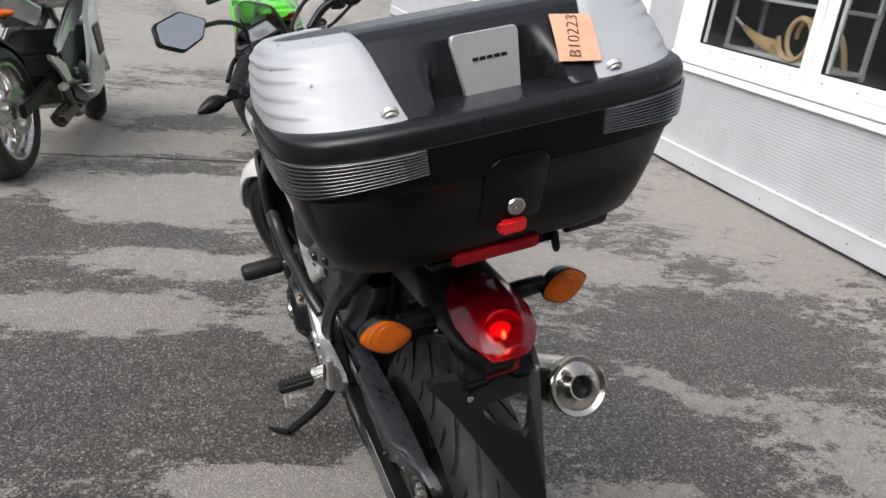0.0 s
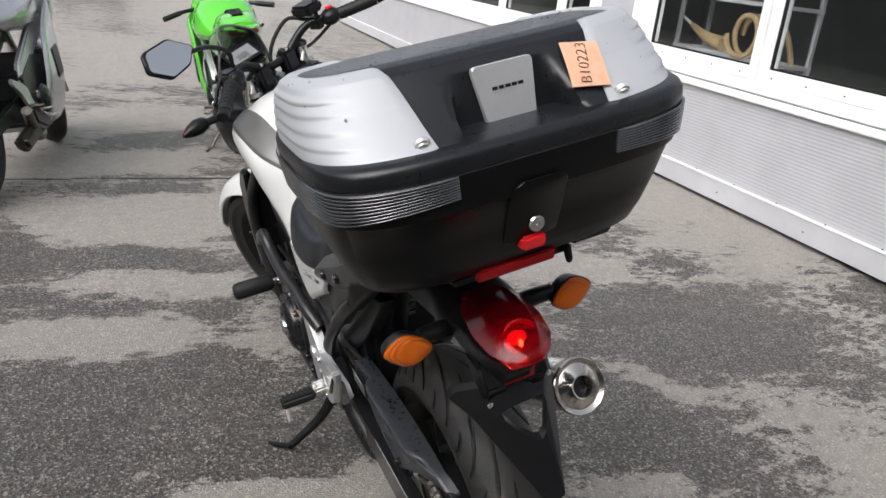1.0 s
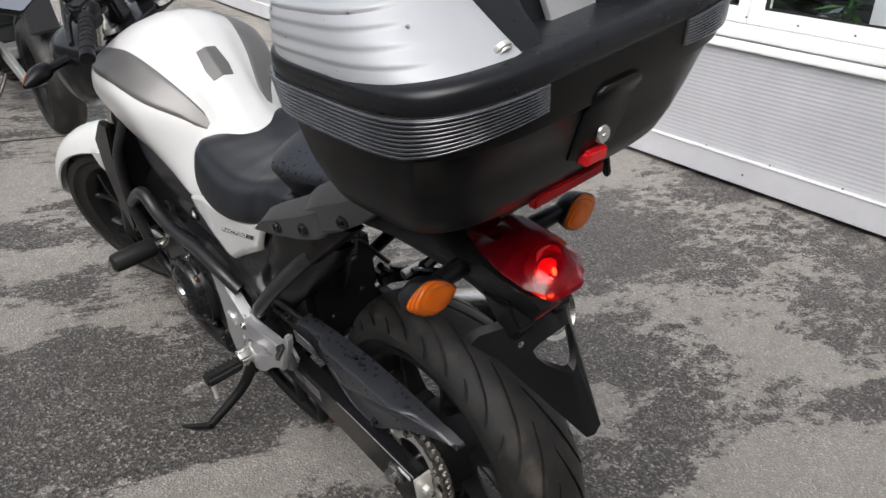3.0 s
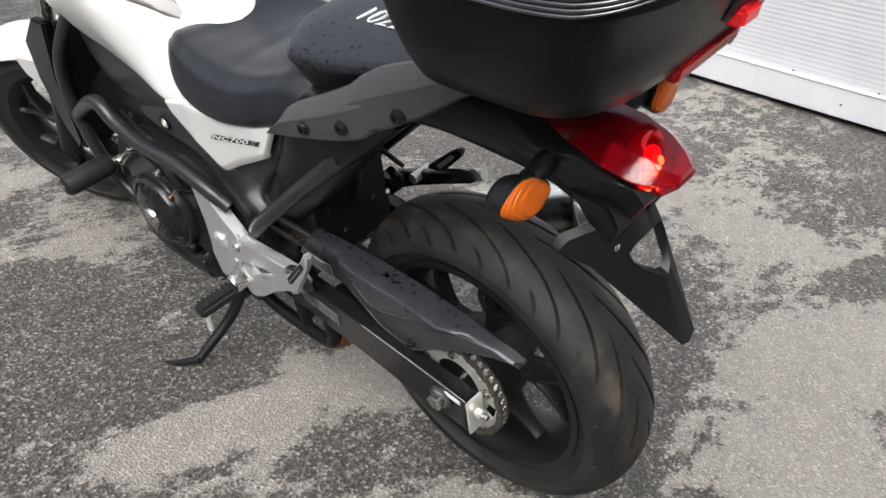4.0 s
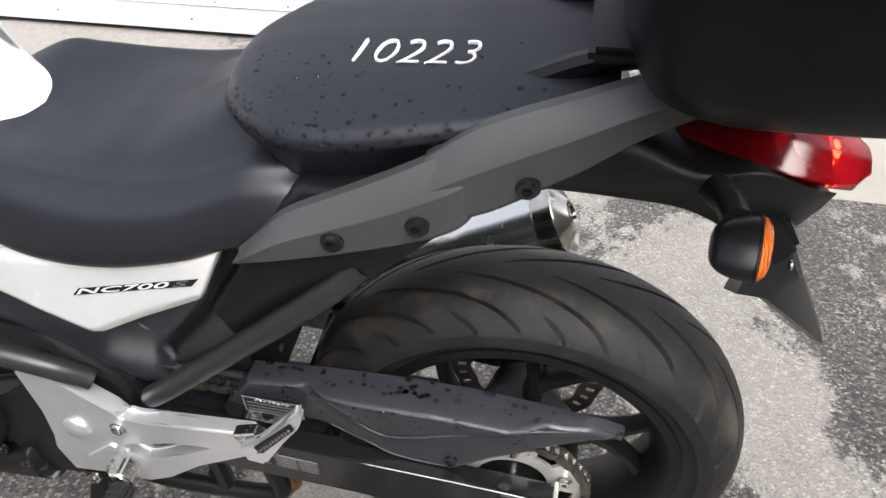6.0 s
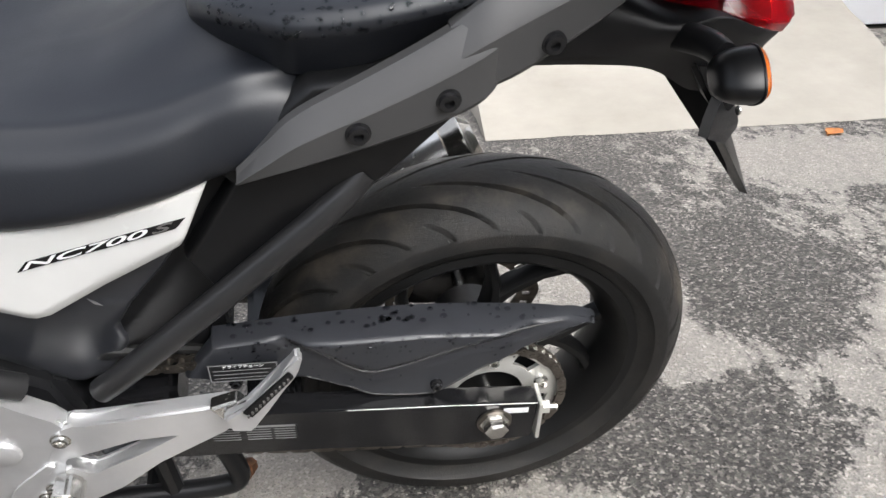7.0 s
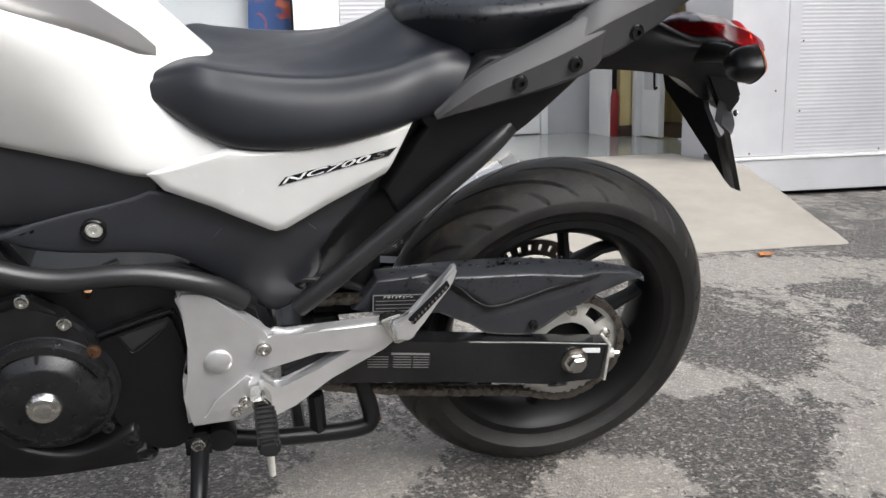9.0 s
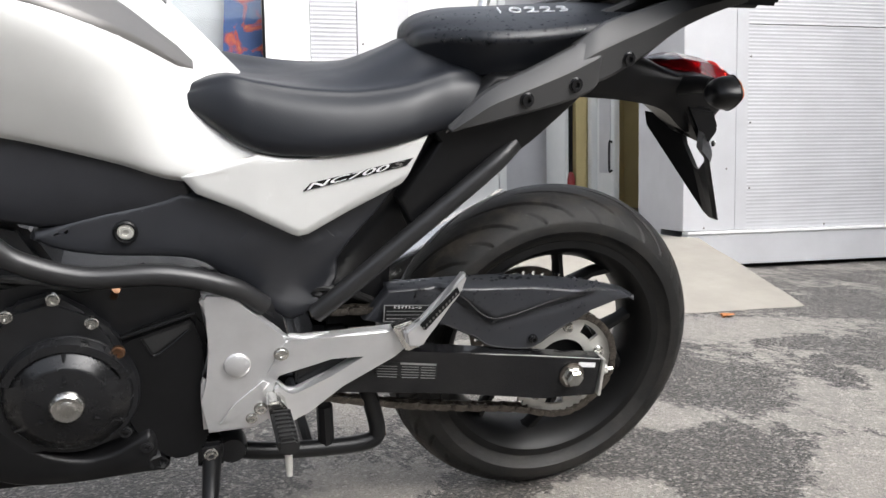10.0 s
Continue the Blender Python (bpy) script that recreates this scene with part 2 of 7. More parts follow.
def slab(poly, y0, y1, bevel=0.0, bm=None):
    """A plate: an outline in x and z, from y0 to y1, with rounded edges."""
    own = bmesh.new()
    a = [own.verts.new((x, y0, z)) for x, z in poly]
    b = [own.verts.new((x, y1, z)) for x, z in poly]
    own.faces.new(a)
    own.faces.new(b[::-1])
    for i in range(len(poly)):
        j = (i + 1) % len(poly)
        own.faces.new((a[i], b[i], b[j], a[j]))
    if bevel:
        bmesh.ops.bevel(own, geom=own.edges[:], offset=bevel, segments=2, affect="EDGES", clamp_overlap=True)
    if bm is None:
        return own
    add(bm, own)
    return bm


def add(bm, other, m=None):
    """Pour one bmesh into another."""
    if m is not None:
        other.transform(m)
    at = {v: bm.verts.new(v.co) for v in other.verts}
    for f in other.faces:
        try:
            bm.faces.new([at[v] for v in f.verts])
        except ValueError:
            pass
    other.free()
    return bm


def block(x0, x1, y0, y1, z0, z1, bevel=0.0, bm=None):
    return slab([(x0, z0), (x1, z0), (x1, z1), (x0, z1)], y0, y1, bevel, bm)


def lathe(profile, n=48, centre=(0, 0, 0), bm=None, closed=False):
    """Turn a profile of (radius, y) round an axle along y."""
    rows = [[(centre[0] + r * math.cos(2 * math.pi * j / n), centre[1] + y, centre[2] + r * math.sin(2 * math.pi * j / n)) for j in range(n)] for r, y in profile]
    if closed:
        rows.append(rows[0])
    out = loft(rows, True, not closed, bm)
    return out


def smooth_outline(poly, rounds=2):
    """Cut the corners of a closed outline."""
    for _ in range(rounds):
        out = []
        for i, a in enumerate(poly):
            b = poly[(i + 1) % len(poly)]
            out += [(a[0] * 0.78 + b[0] * 0.22, a[1] * 0.78 + b[1] * 0.22), (a[0] * 0.22 + b[0] * 0.78, a[1] * 0.22 + b[1] * 0.78)]
        poly = out
    return poly


def border_distance(x, z, poly):
    best = 9.0
    for i, (ax, az) in enumerate(poly):
        bx, bz = poly[(i + 1) % len(poly)]
        dx, dz = bx - ax, bz - az
        u = max(0.0, min(1.0, ((x - ax) * dx + (z - az) * dz) / (dx * dx + dz * dz + 1e-12)))
        best = min(best, math.hypot(x - ax - u * dx, z - az - u * dz))
    return best


def pillow(poly, depth, thick=0.012, round_=0.012, res=0.02):
    """A moulded side panel: an outline in x and z on the surface y = depth(x, z), with rolled edges and a back."""
    bm = bmesh.new()
    dense = []
    for i, a in enumerate(poly):
        b = poly[(i + 1) % len(poly)]
        k = max(1, int(math.ceil(math.dist(a, b) / res)))
        dense += [(a[0] + (b[0] - a[0]) * j / k, a[1] + (b[1] - a[1]) * j / k) for j in range(k)]
    f = bm.faces.new([bm.verts.new((x, 0, z)) for x, z in dense])
    ring = set()
    for step in (0.12, 0.25, 0.35, 0.35):
        ring.update(bmesh.ops.inset_region(bm, faces=[f], thickness=round_ * step, use_even_offset=False, use_boundary=True)["faces"])
    ring_edges = {e for q in ring for e in q.edges}
    bmesh.ops.triangulate(bm, faces=[f])
    for _ in range(9):
        long = [e for e in bm.edges if e.calc_length() > res * 1.5 and e not in ring_edges]
        if not long:
            break
        bmesh.ops.subdivide_edges(bm, edges=long, cuts=1)
        bmesh.ops.triangulate(bm, faces=[q for q in bm.faces if len(q.verts) > 3 and q not in ring])
    core = [q for q in bm.faces if q not in ring]
    bmesh.ops.beautify_fill(bm, faces=core, edges=[e for e in bm.edges if not e.is_boundary and e not in ring_edges])
    front = bm.faces[:]
    back = bmesh.ops.duplicate(bm, geom=bm.verts[:] + bm.edges[:] + bm.faces[:])
    vmap = back["vert_map"]
    rim = [e for e in bm.edges if e.is_boundary and e in back["edge_map"]]
    pairs = [(e.verts[0], e.verts[1]) for e in rim if e.verts[0] in vmap and e.verts[1] in vmap]
    done = set()
    outer = {v for q in front for v in q.verts}
    for a, b in pairs:
        if a in outer and b in outer and (a, b) not in done and (b, a) not in done:
            done.add((a, b))
            bm.faces.new((a, b, vmap[b], vmap[a]))
    inner = {vmap[v] for v in outer}
    for v in outer:
        d = min(1.0, border_distance(v.co.x, v.co.z, poly) / round_)
        v.co.y = depth(v.co.x, v.co.z) - thick * 0.75 * (1 - math.sqrt(max(0.0, 1 - (1 - d) ** 2)))
    for v in inner:
        v.co.y = depth(v.co.x, v.co.z) - thick
    return bm


def skin(fn, nu, nv, thick, closed_u=False):
    """A shell: fn(u, v, inner) gives points for u, v in 0..1, outside and inside."""
    bm = bmesh.new()
    g = [[[bm.verts.new(fn(i / nu, j / nv, s)) for j in range(nv + 1)] for i in range(nu + 1)] for s in (0, 1)]
    for s in (0, 1):
        for i in range(nu):
            for j in range(nv):
                bm.faces.new((g[s][i][j], g[s][i + 1][j], g[s][i + 1][j + 1], g[s][i][j + 1]))
    loop = [(i, 0) for i in range(nu)] + [(nu, j) for j in range(nv)] + [(i, nv) for i in range(nu, 0, -1)] + [(0, j) for j in range(nv, 0, -1)]
    for a, b in zip(loop, loop[1:] + loop[:1]):
        bm.faces.new((g[0][a[0]][a[1]], g[0][b[0]][b[1]], g[1][b[0]][b[1]], g[1][a[0]][a[1]]))
    return bm


def mirrored(half):
    """A closed ring from a half section of (y, z), low to top centre."""
    left = half
    right = [(-y, z) for y, z in half[::-1] if abs(y) > 1e-6]
    return left + right


def body(stations, k=5, m=4):
    """A body lofted along x from mirrored half sections, smooth both ways."""
    fine = []
    for x, half in stations:
        pts = spline([(y, 0, z) for y, z in half], m)
        fine.append((x, [(p.x, p.z) for p in pts]))
    count = len(fine[0][1])
    lines = [spline([(x, h[i][0], h[i][1]) for x, h in fine], k) for i in range(count)]
    rings = []
    for s in range(len(lines[0])):
        half = [(lines[i][s].y, lines[i][s].z) for i in range(count)]
        half[-1] = (0.0, half[-1][1])
        x = lines[0][s].x
        rings.append([(x, y, z) for y, z in mirrored(half)])
    return loft(rings), lines


def ellipsoid(c, r, nu=16, nv=10, bm=None):
    rows = []
    for i in range(nv + 1):
        a = math.pi * (i + 0.02) / (nv + 0.04)
        rows.append([(c[0] + r[0] * math.sin(a) * math.cos(2 * math.pi * j / nu), c[1] + r[1] * math.cos(a), c[2] + r[2] * math.sin(a) * math.sin(2 * math.pi * j / nu)) for j in range(nu)])
    return loft(rows, True, True, bm)


def lettering(text, size, m, material, parent, name="lettering", depth=0.0006, shear=0.0, weight=0.0):
    """Raised writing in the built-in font, as a mesh."""
    c = bpy.data.curves.new(name, "FONT")
    c.body, c.size, c.extrude, c.shear = text, size, depth, shear
    c.align_x, c.align_y = "CENTER", "CENTER"
    c.resolution_u, c.offset = 3, weight
    ob = bpy.data.objects.new("tmp", c)
    me = bpy.data.meshes.new_from_object(ob)
    bpy.data.objects.remove(ob)
    bm = bmesh.new()
    bm.from_mesh(me)
    bpy.data.meshes.remove(me)
    bm.transform(m)
    return part(name, bm, material, parent)


def screw(parent, c, r, material="steel", name="bolt", out=0.006, side=1):
    """A socket-head bolt whose axis lies along y."""
    pr = [(0.001, -0.004), (r * 1.25, -0.004), (r * 1.25, out * 0.25), (r, out * 0.4), (r * 0.92, out), (r * 0.5, out), (r * 0.45, out * 0.3), (0.001, out * 0.3)]
    return part(name, lathe([(a, b * side) for a, b in pr], 18, c), material, parent)

# ---- the yard: one sheet of asphalt, damp in places, that reaches the horizon ----
WALL = Matrix.Translation((0, -3.04, 0)) @ Matrix.Rotation(math.atan(-0.08), 4, "Z")

# dry, pale patches: centre x, y, half length, half width, turn in degrees, strength
DRY = [
    (2.78, 0.51, 0.45, 0.31, -83, 1.0), (1.93, 0.45, 0.40, 0.14, 80, 1.0), (1.47, 0.70, 0.44, 0.15, 82, 1.0),
    (0.47, 0.38, 0.28, 0.10, 76, 1.0), (3.82, 0.53, 0.71, 0.20, -71, 0.8), (5.15, 0.30, 0.63, 0.34, -35, 0.6),
    (8.22, 0.12, 1.73, 0.52, -17, 0.6), (1.97, -1.33, 0.39, 0.20, 83, 1.0), (2.49, -2.75, 1.07, 0.50, -10, 0.75),
    (0.85, -1.10, 0.24, 0.08, 20, 0.8), (0.12, -1.50, 0.20, 0.15, 20, 0.9), (-0.36, -0.93, 0.38, 0.22, 80, 1.1), (-0.43, -0.45, 0.24, 0.16, 53, 1.0),
]
DRY_MORE = [
    (0.90, 0.23, 0.15, 0.07, -23, 0.7), (0.36, 0.0, 0.24, 0.10, 37, 0.9), (-1.42, -1.20, 0.50, 0.20, -9, 0.7),
    (-0.95, -0.16, 0.33, 0.16, 45, 0.9), (-0.11, 0.16, 0.15, 0.09, -2, 1.0), (-0.68, 0.22, 0.20, 0.10, 47, 1.0),
    (-0.52, -0.21, 0.16, 0.07, 40, 0.9), (0.20, -0.58, 0.12, 0.20, 10, 0.7), (1.33, 0.16, 0.12, 0.17, 0, 0.7),
]
WET = [
    (0.88, 0.66, 0.49, 0.36, 77, 0.50), (2.49, 1.07, 0.34, 0.14, 4, 1.0), (2.25, 0.61, 0.40, 0.12, 89, 1.0),
    (1.13, -1.75, 0.60, 0.34, 54, 0.7), (0.42, -0.91, 0.33, 0.19, 59, 0.8), (3.36, 0.51, 0.53, 0.20, -80, 0.9),
    (4.43, 0.31, 0.45, 0.22, -66, 0.8), (-0.23, -1.48, 0.18, 0.08, 80, 0.9), (0.67, 0.27, 0.20, 0.15, -89, 1.1),
    (-0.79, -0.49, 0.26, 0.20, 69, 1.0), (-0.44, 0.04, 0.23, 0.17, 47, 1.2), (-1.24, -0.48, 0.22, 0.07, 57, 0.8), (-1.47, -0.87, 0.17, 0.11, -15, 0.8),
]


def dryness_and_sheen(x, y):
    """How dry the asphalt is: soft stretched noise, with the larger patches laid over it, and painted sky sheen far
    ahead.
    """
    d = 0.42 + 0.26 * noise.noise(Vector((x * 1.9 + 7, y * 0.7 + 3, 0.3))) + 0.16 * noise.noise(Vector((x * 4.2, y * 1.7, 4.0)))
    # far ground paler: the sky's sheen at a low angle put into the colour
    d += 0.17 * min(1.0, max(0.0, (x - 1.2) / 1.5))
    for rows, sign in ((DRY + DRY_MORE, 1), (WET, -1)):
        for cx, cy, a, b, turn, s in rows:
            c, q = math.cos(radians(turn)), math.sin(radians(turn))
            u, v = ((x - cx) * c + (y - cy) * q) / a, (-(x - cx) * q + (y - cy) * c) / b
            k = math.exp(-((u * u + v * v) ** 2.2) * 0.8)
            d += sign * s * 0.36 * k
    return max(0.0, min(1.0, d))


def span(lo, hi, fine, far):
    inner = list(np.arange(lo, hi + 1e-6, fine))
    ring = [fine * 2 * 1.45**i for i in range(1, 60)]
    out, step = [], 0.0
    for r in ring:
        step += r
        if step > far:
            break
        out.append(step)
    return [lo - s for s in out[::-1]] + inner + [hi + s for s in out]


xs, ys = span(-2.6, 6.6, 0.05, 900), span(-3.2, 1.8, 0.05, 900)
verts = [(x, y, 0.0) for x in xs for y in ys]
ny = len(ys)
faces = [(i * ny + j, (i + 1) * ny + j, (i + 1) * ny + j + 1, i * ny + j + 1) for i in range(len(xs) - 1) for j in range(ny - 1)]
me = bpy.data.meshes.new("ground")
me.from_pydata(verts, [], faces)
att = me.attributes.new("dryness_and_sheen", "FLOAT", "POINT")
att.data.foreach_set("value", [dryness_and_sheen(x, y) for x, y, _ in verts])

n = Nodes("damp_patchy_asphalt", (0.1, 0.1, 0.1), 0.7, 0, 0.5)
at = n.t.nodes.new("ShaderNodeAttribute")
at.attribute_name = "dryness_and_sheen"
blotch = n.noise(5.0, 9, 0.66, (1.5, 0.75, 1), 0.1, 0.4)
ragged = n.noise(15.0, 11, 0.74, (1.4, 0.75, 1), 0.2)
speckle = n.noise(85.0, 8, 0.82)
rough_sum = n.math("ADD", n.math("MULTIPLY", n.math("SUBTRACT", blotch, 0.5), 0.9), n.math("ADD", n.math("MULTIPLY", n.math("SUBTRACT", ragged, 0.5), 1.25), n.math("MULTIPLY", n.math("SUBTRACT", speckle, 0.5), 0.45)))
field = n.math("ADD", n.math("ADD", 0.06, n.math("MULTIPLY", at.outputs["Fac"], 0.90)), rough_sum)
pale = n.ramp(field, [(0.496, 0.0), (0.515, 0.72), (0.56, 0.92), (0.70, 1.0)])
stone = n.node("ShaderNodeTexVoronoi", Scale=170.0)
n.link(n.coords(), stone.inputs["Vector"])
sep = n.t.nodes.new("ShaderNodeSeparateColor")
n.link(stone.outputs["Color"], sep.inputs["Color"])
chips = n.ramp(sep.outputs[0], [(0.0, 0.22), (0.40, 0.62), (0.74, 1.25), (0.90, 2.3), (1.0, 4.2)])
grit = n.noise(520, 3, 0.6)
pits = n.ramp(n.noise(210, 5, 0.7), [(0.38, 1.0), (0.42, 0.0)])
specks = n.ramp(n.noise(150, 3, 0.55), [(0.645, 0.0), (0.68, 1.0)])
wet_col = n.mix(n.ramp(blotch, [(0.3, 0.0), (0.7, 1.0)]), (0.090, 0.082, 0.073), (0.130, 0.119, 0.106))
dry_col = n.mix(n.ramp(ragged, [(0.3, 0.0), (0.7, 1.0)]), (0.325, 0.300, 0.268), (0.405, 0.376, 0.338))
base = n.mix(pale, wet_col, dry_col)
mul = n.t.nodes.new("ShaderNodeMix")
mul.data_type, mul.blend_type = "RGBA", "MULTIPLY"
n.link(n.math("SUBTRACT", 0.95, n.math("MULTIPLY", pale, 0.80)), mul.inputs[0])
n.link(base, mul.inputs[6])
n.link(chips, mul.inputs[7])
pitted = n.mix(n.math("MULTIPLY", pits, 0.7), mul.outputs[2], (0.06, 0.055, 0.05))
n.set("Base Color", n.mix(n.math("MULTIPLY", specks, 0.65), pitted, (0.42, 0.40, 0.37)))
n.set("Roughness", n.math("ADD", n.math("MULTIPLY", pale, 0.3), n.math("ADD", 0.36, n.math("MULTIPLY", grit, 0.22))))
n.bump(n.math("ADD", n.math("MULTIPLY", stone.outputs["Distance"], 1.2), grit), 1.0, 0.005)
M["asphalt"] = n.mat
me.materials.append(M["asphalt"])
ground = tagged(new("ground", me), "damp grey asphalt yard with pale dry patches", "ground", kind="structure")

# a thin crack across the asphalt
bm = bmesh.new()
line = [Vector((3.52 + 0.03 * noise.noise(Vector((0, y * 4, 1))) - 0.05 * y, y, 0.001)) for y in np.arange(-0.9, 1.7, 0.06)]
rows = [[bm.verts.new(p - Vector((0.006 + 0.004 * random.random(), 0, 0))), bm.verts.new(p + Vector((0.006 + 0.004 * random.random(), 0, 0.0)))] for p in line]
for a, b in zip(rows, rows[1:]):
    bm.faces.new((a[0], a[1], b[1], b[0]))
tagged(part("ground_crack", bm, "gap_shade"), "thin dark crack across the asphalt", "crack", kind="structure")

# pale concrete of the ramp
n = Nodes("pale_concrete", (0.5, 0.46, 0.4), 0.75, 0, 0.35)
a, b = n.noise(2.2, 8, 0.65), n.noise(40, 6, 0.7)
c = n.mix(n.ramp(a, [(0.35, 0.0), (0.7, 1.0)]), (0.285, 0.262, 0.226), (0.37, 0.343, 0.300))
n.set("Base Color", n.mix(n.ramp(b, [(0.62, 0.0), (0.75, 0.5)]), c, (0.28, 0.25, 0.21)))
n.bump(b, 0.3, 0.002)
M["concrete"] = n.mat


# ---- the long metal-clad building ----
def build(name, bm, material, label, category="wall", kind="structure", parent=None, sharp=38):
    ob = part(name, bm, material, parent, sharp=sharp)
    if parent is None:
        ob.matrix_world = WALL
        tagged(ob, label, category, kind=kind)
    return ob


def ribbed(s0, s1, h0, h1, d=0.0, pitch=0.0225, deep=0.0011):
    """Sheet-metal cladding with level ribs, with a back."""
    prof, h = [], h0
    while h < h1 - 1e-6:
        for dh, dd in ((0.0, 0.0), (0.30, 0.0), (0.42, -deep), (0.88, -deep)):
            z = min(h1, h + dh * pitch)
            prof.append((d + dd, z))
        h += pitch
    prof.append((d, h1))
    bm = bmesh.new()
    cols = [[bm.verts.new((s, y, z)) for y, z in prof] for s in (s0, s1)]
    for j in range(len(prof) - 1):
        bm.faces.new((cols[0][j], cols[1][j], cols[1][j + 1], cols[0][j + 1]))
    block(s0, s1, d - 0.06, d - deep - 0.004, h0, h1, 0, bm)
    return bm


WIN = [(0.14, 1.41), (1.56, 2.80), (2.97, 4.19), (5.22, 5.70), (5.85, 7.10), (7.25, 8.50), (8.65, 9.9)]
FRONT0, FRONT1 = -0.095, 15.0
build("wall_base", block(-0.57, FRONT1, -0.05, 0.022, 0.028, 0.165, 0.003), "metal_light", "light grey metal kick strip under the cladding")
build("base_trim", slab([(-0.57, 0.1665), (FRONT1, 0.1665), (FRONT1, 0.176), (-0.57, 0.176)], -0.03, 0.03, 0.002), "pvc", "thin pale ledge above the kick strip", "trim")
# footing in near-black, in place of the shade below the kick strip
build("shaded_plinth", block(-0.55, FRONT1, -0.2, -0.06, 0.0, 0.165), "gap_shade", "recessed footing coloured near-black as the shade under the metal wall")
build("wall_cladding", ribbed(FRONT0, FRONT1, 0.178, 0.728), "metal_grey", "grey ribbed metal cladding below the windows")
build("window_sill", block(FRONT0, 4.5, -0.10, 0.034, 0.733, 0.782, 0.006), "pvc", "white plastic sill under the windows", "sill")
build("window_ledge", block(FRONT0, 4.5, -0.10, 0.020, 0.790, 0.868, 0.008), "pvc", "white plastic lower window ledge", "sill")
build("window_sill_far", block(5.0, FRONT1, -0.10, 0.034, 0.733, 0.868, 0.008), "pvc", "white plastic sill under the far windows", "sill")
build("wall_pilaster", block(4.502, 4.998, -0.10, 0.012, 0.733, 3.2, 0.003), "metal_grey", "flat grey metal pilaster between the windows")
build("wall_narrow", ribbed(-0.347, FRONT0 - 0.003, 0.178, 3.2), "metal_grey", "narrow strip of ribbed grey cladding")
build("wall_post", block(-0.57, -0.350, -0.30, 0.006, 0.178, 3.2, 0.003), "metal_light", "flat light grey post beside the entrance")
build("wall_header", block(FRONT0, FRONT1, -0.10, 0.0, 2.25, 3.2), "metal_grey", "grey metal wall above the windows")
build("wall_end_far", block(9.9, FRONT1, -0.10, -0.01, 0.87, 2.25), "metal_grey", "grey metal wall past the last window")

edges = [FRONT0] + [x for w in WIN for x in w] + [9.9]
for i, (a, b) in enumerate(WIN):
    la = 0.115 if i in (0, 2) else 0.075
    left = a - (0.235 if i == 0 else 0.075)
    right = b + (0.31 if i == 2 else 0.075)
    if i == 3:
        left = a - 0.2
    win = thing("window_%d" % (i + 1), "white plastic framed window over the grey cladding", "window", WALL, kind="structure")
    fr = bmesh.new()
    block(left + 0.001, a, -0.085, 0.006, 0.870, 2.25, 0.004, fr)
    block(b, right - 0.001, -0.085, 0.006, 0.870, 2.25, 0.004, fr)
    block(a + 0.001, b - 0.001, -0.085, 0.004, 0.870, 0.952, 0.004, fr)
    block(a + 0.001, b - 0.001, -0.085, 0.004, 2.17, 2.25, 0.004, fr)
    part("window_frame", fr, "pvc", win)
    gk = bmesh.new()
    for q in ((a + 0.001, a + 0.012, 0.953, 2.169), (b - 0.012, b - 0.001, 0.953, 2.169), (a + 0.013, b - 0.013, 0.953, 0.964), (a + 0.013, b - 0.013, 2.158, 2.169)):
        block(q[0], q[1], -0.045, -0.02, q[2], q[3], 0, gk)
    part("gasket", gk, "rubber", win)
    pane = part("pane", block(a + 0.004, b - 0.004, -0.036, -0.030, 0.956, 2.166), "glass", win)
    pane.visible_shadow = False

# wall beyond the entrance
build("wall_post_right", block(-2.745, -2.31, -0.30, 0.006, 0.243, 3.2, 0.003), "metal_light", "flat light grey metal post right of the entrance")
build("wall_joint", block(-2.665, -2.662, 0.0, 0.009, 0.25, 3.2), "metal_grey", "fine seam in the flat metal post", "trim")
build("wall_cladding_right", ribbed(-9.0, -2.748, 0.243, 1.492, 0.0, 0.0225, 0.001), "metal_light", "pale grey ribbed metal cladding")
build("wall_cladding_upper", ribbed(-9.0, -2.748, 1.498, 3.2, 0.0, 0.0225, 0.001), "metal_light", "pale grey ribbed metal cladding above the seam")
build("wall_base_right", block(-9.0, -2.33, -0.05, 0.024, 0.030, 0.222, 0.003), "metal_light", "light grey metal kick strip")
build("base_trim_right", block(-9.0, -2.33, -0.04, 0.034, 0.2235, 0.240, 0.003), "pvc", "pale ledge above the kick strip", "trim")
# near-black again: shade at the foot of this wall put into its colour
build("shaded_plinth_right", block(-9.0, -2.6, -0.2, -0.06, 0.0, 0.22), "gap_shade", "near-black footing, the shade under the right-hand metal wall painted on")
build("roof", block(-0.572, FRONT1, -6.2, 0.25, 3.2, 3.35, 0.01), "metal_grey", "flat grey metal roof of the showroom", "roof")
build("roof_right", block(-9.0, -2.75, -6.2, 0.25, 3.2, 3.35, 0.01), "metal_grey", "flat grey metal roof past the entrance", "roof")
build("wall_rear", block(-9.0, FRONT1, -6.2, -6.05, 0.0, 3.2), "dark_room", "plain rear wall of the building")
build("wall_side", block(FRONT1 - 0.1, FRONT1, -6.05, -0.1, 0.0, 3.2), "dark_room", "plain end wall of the building")

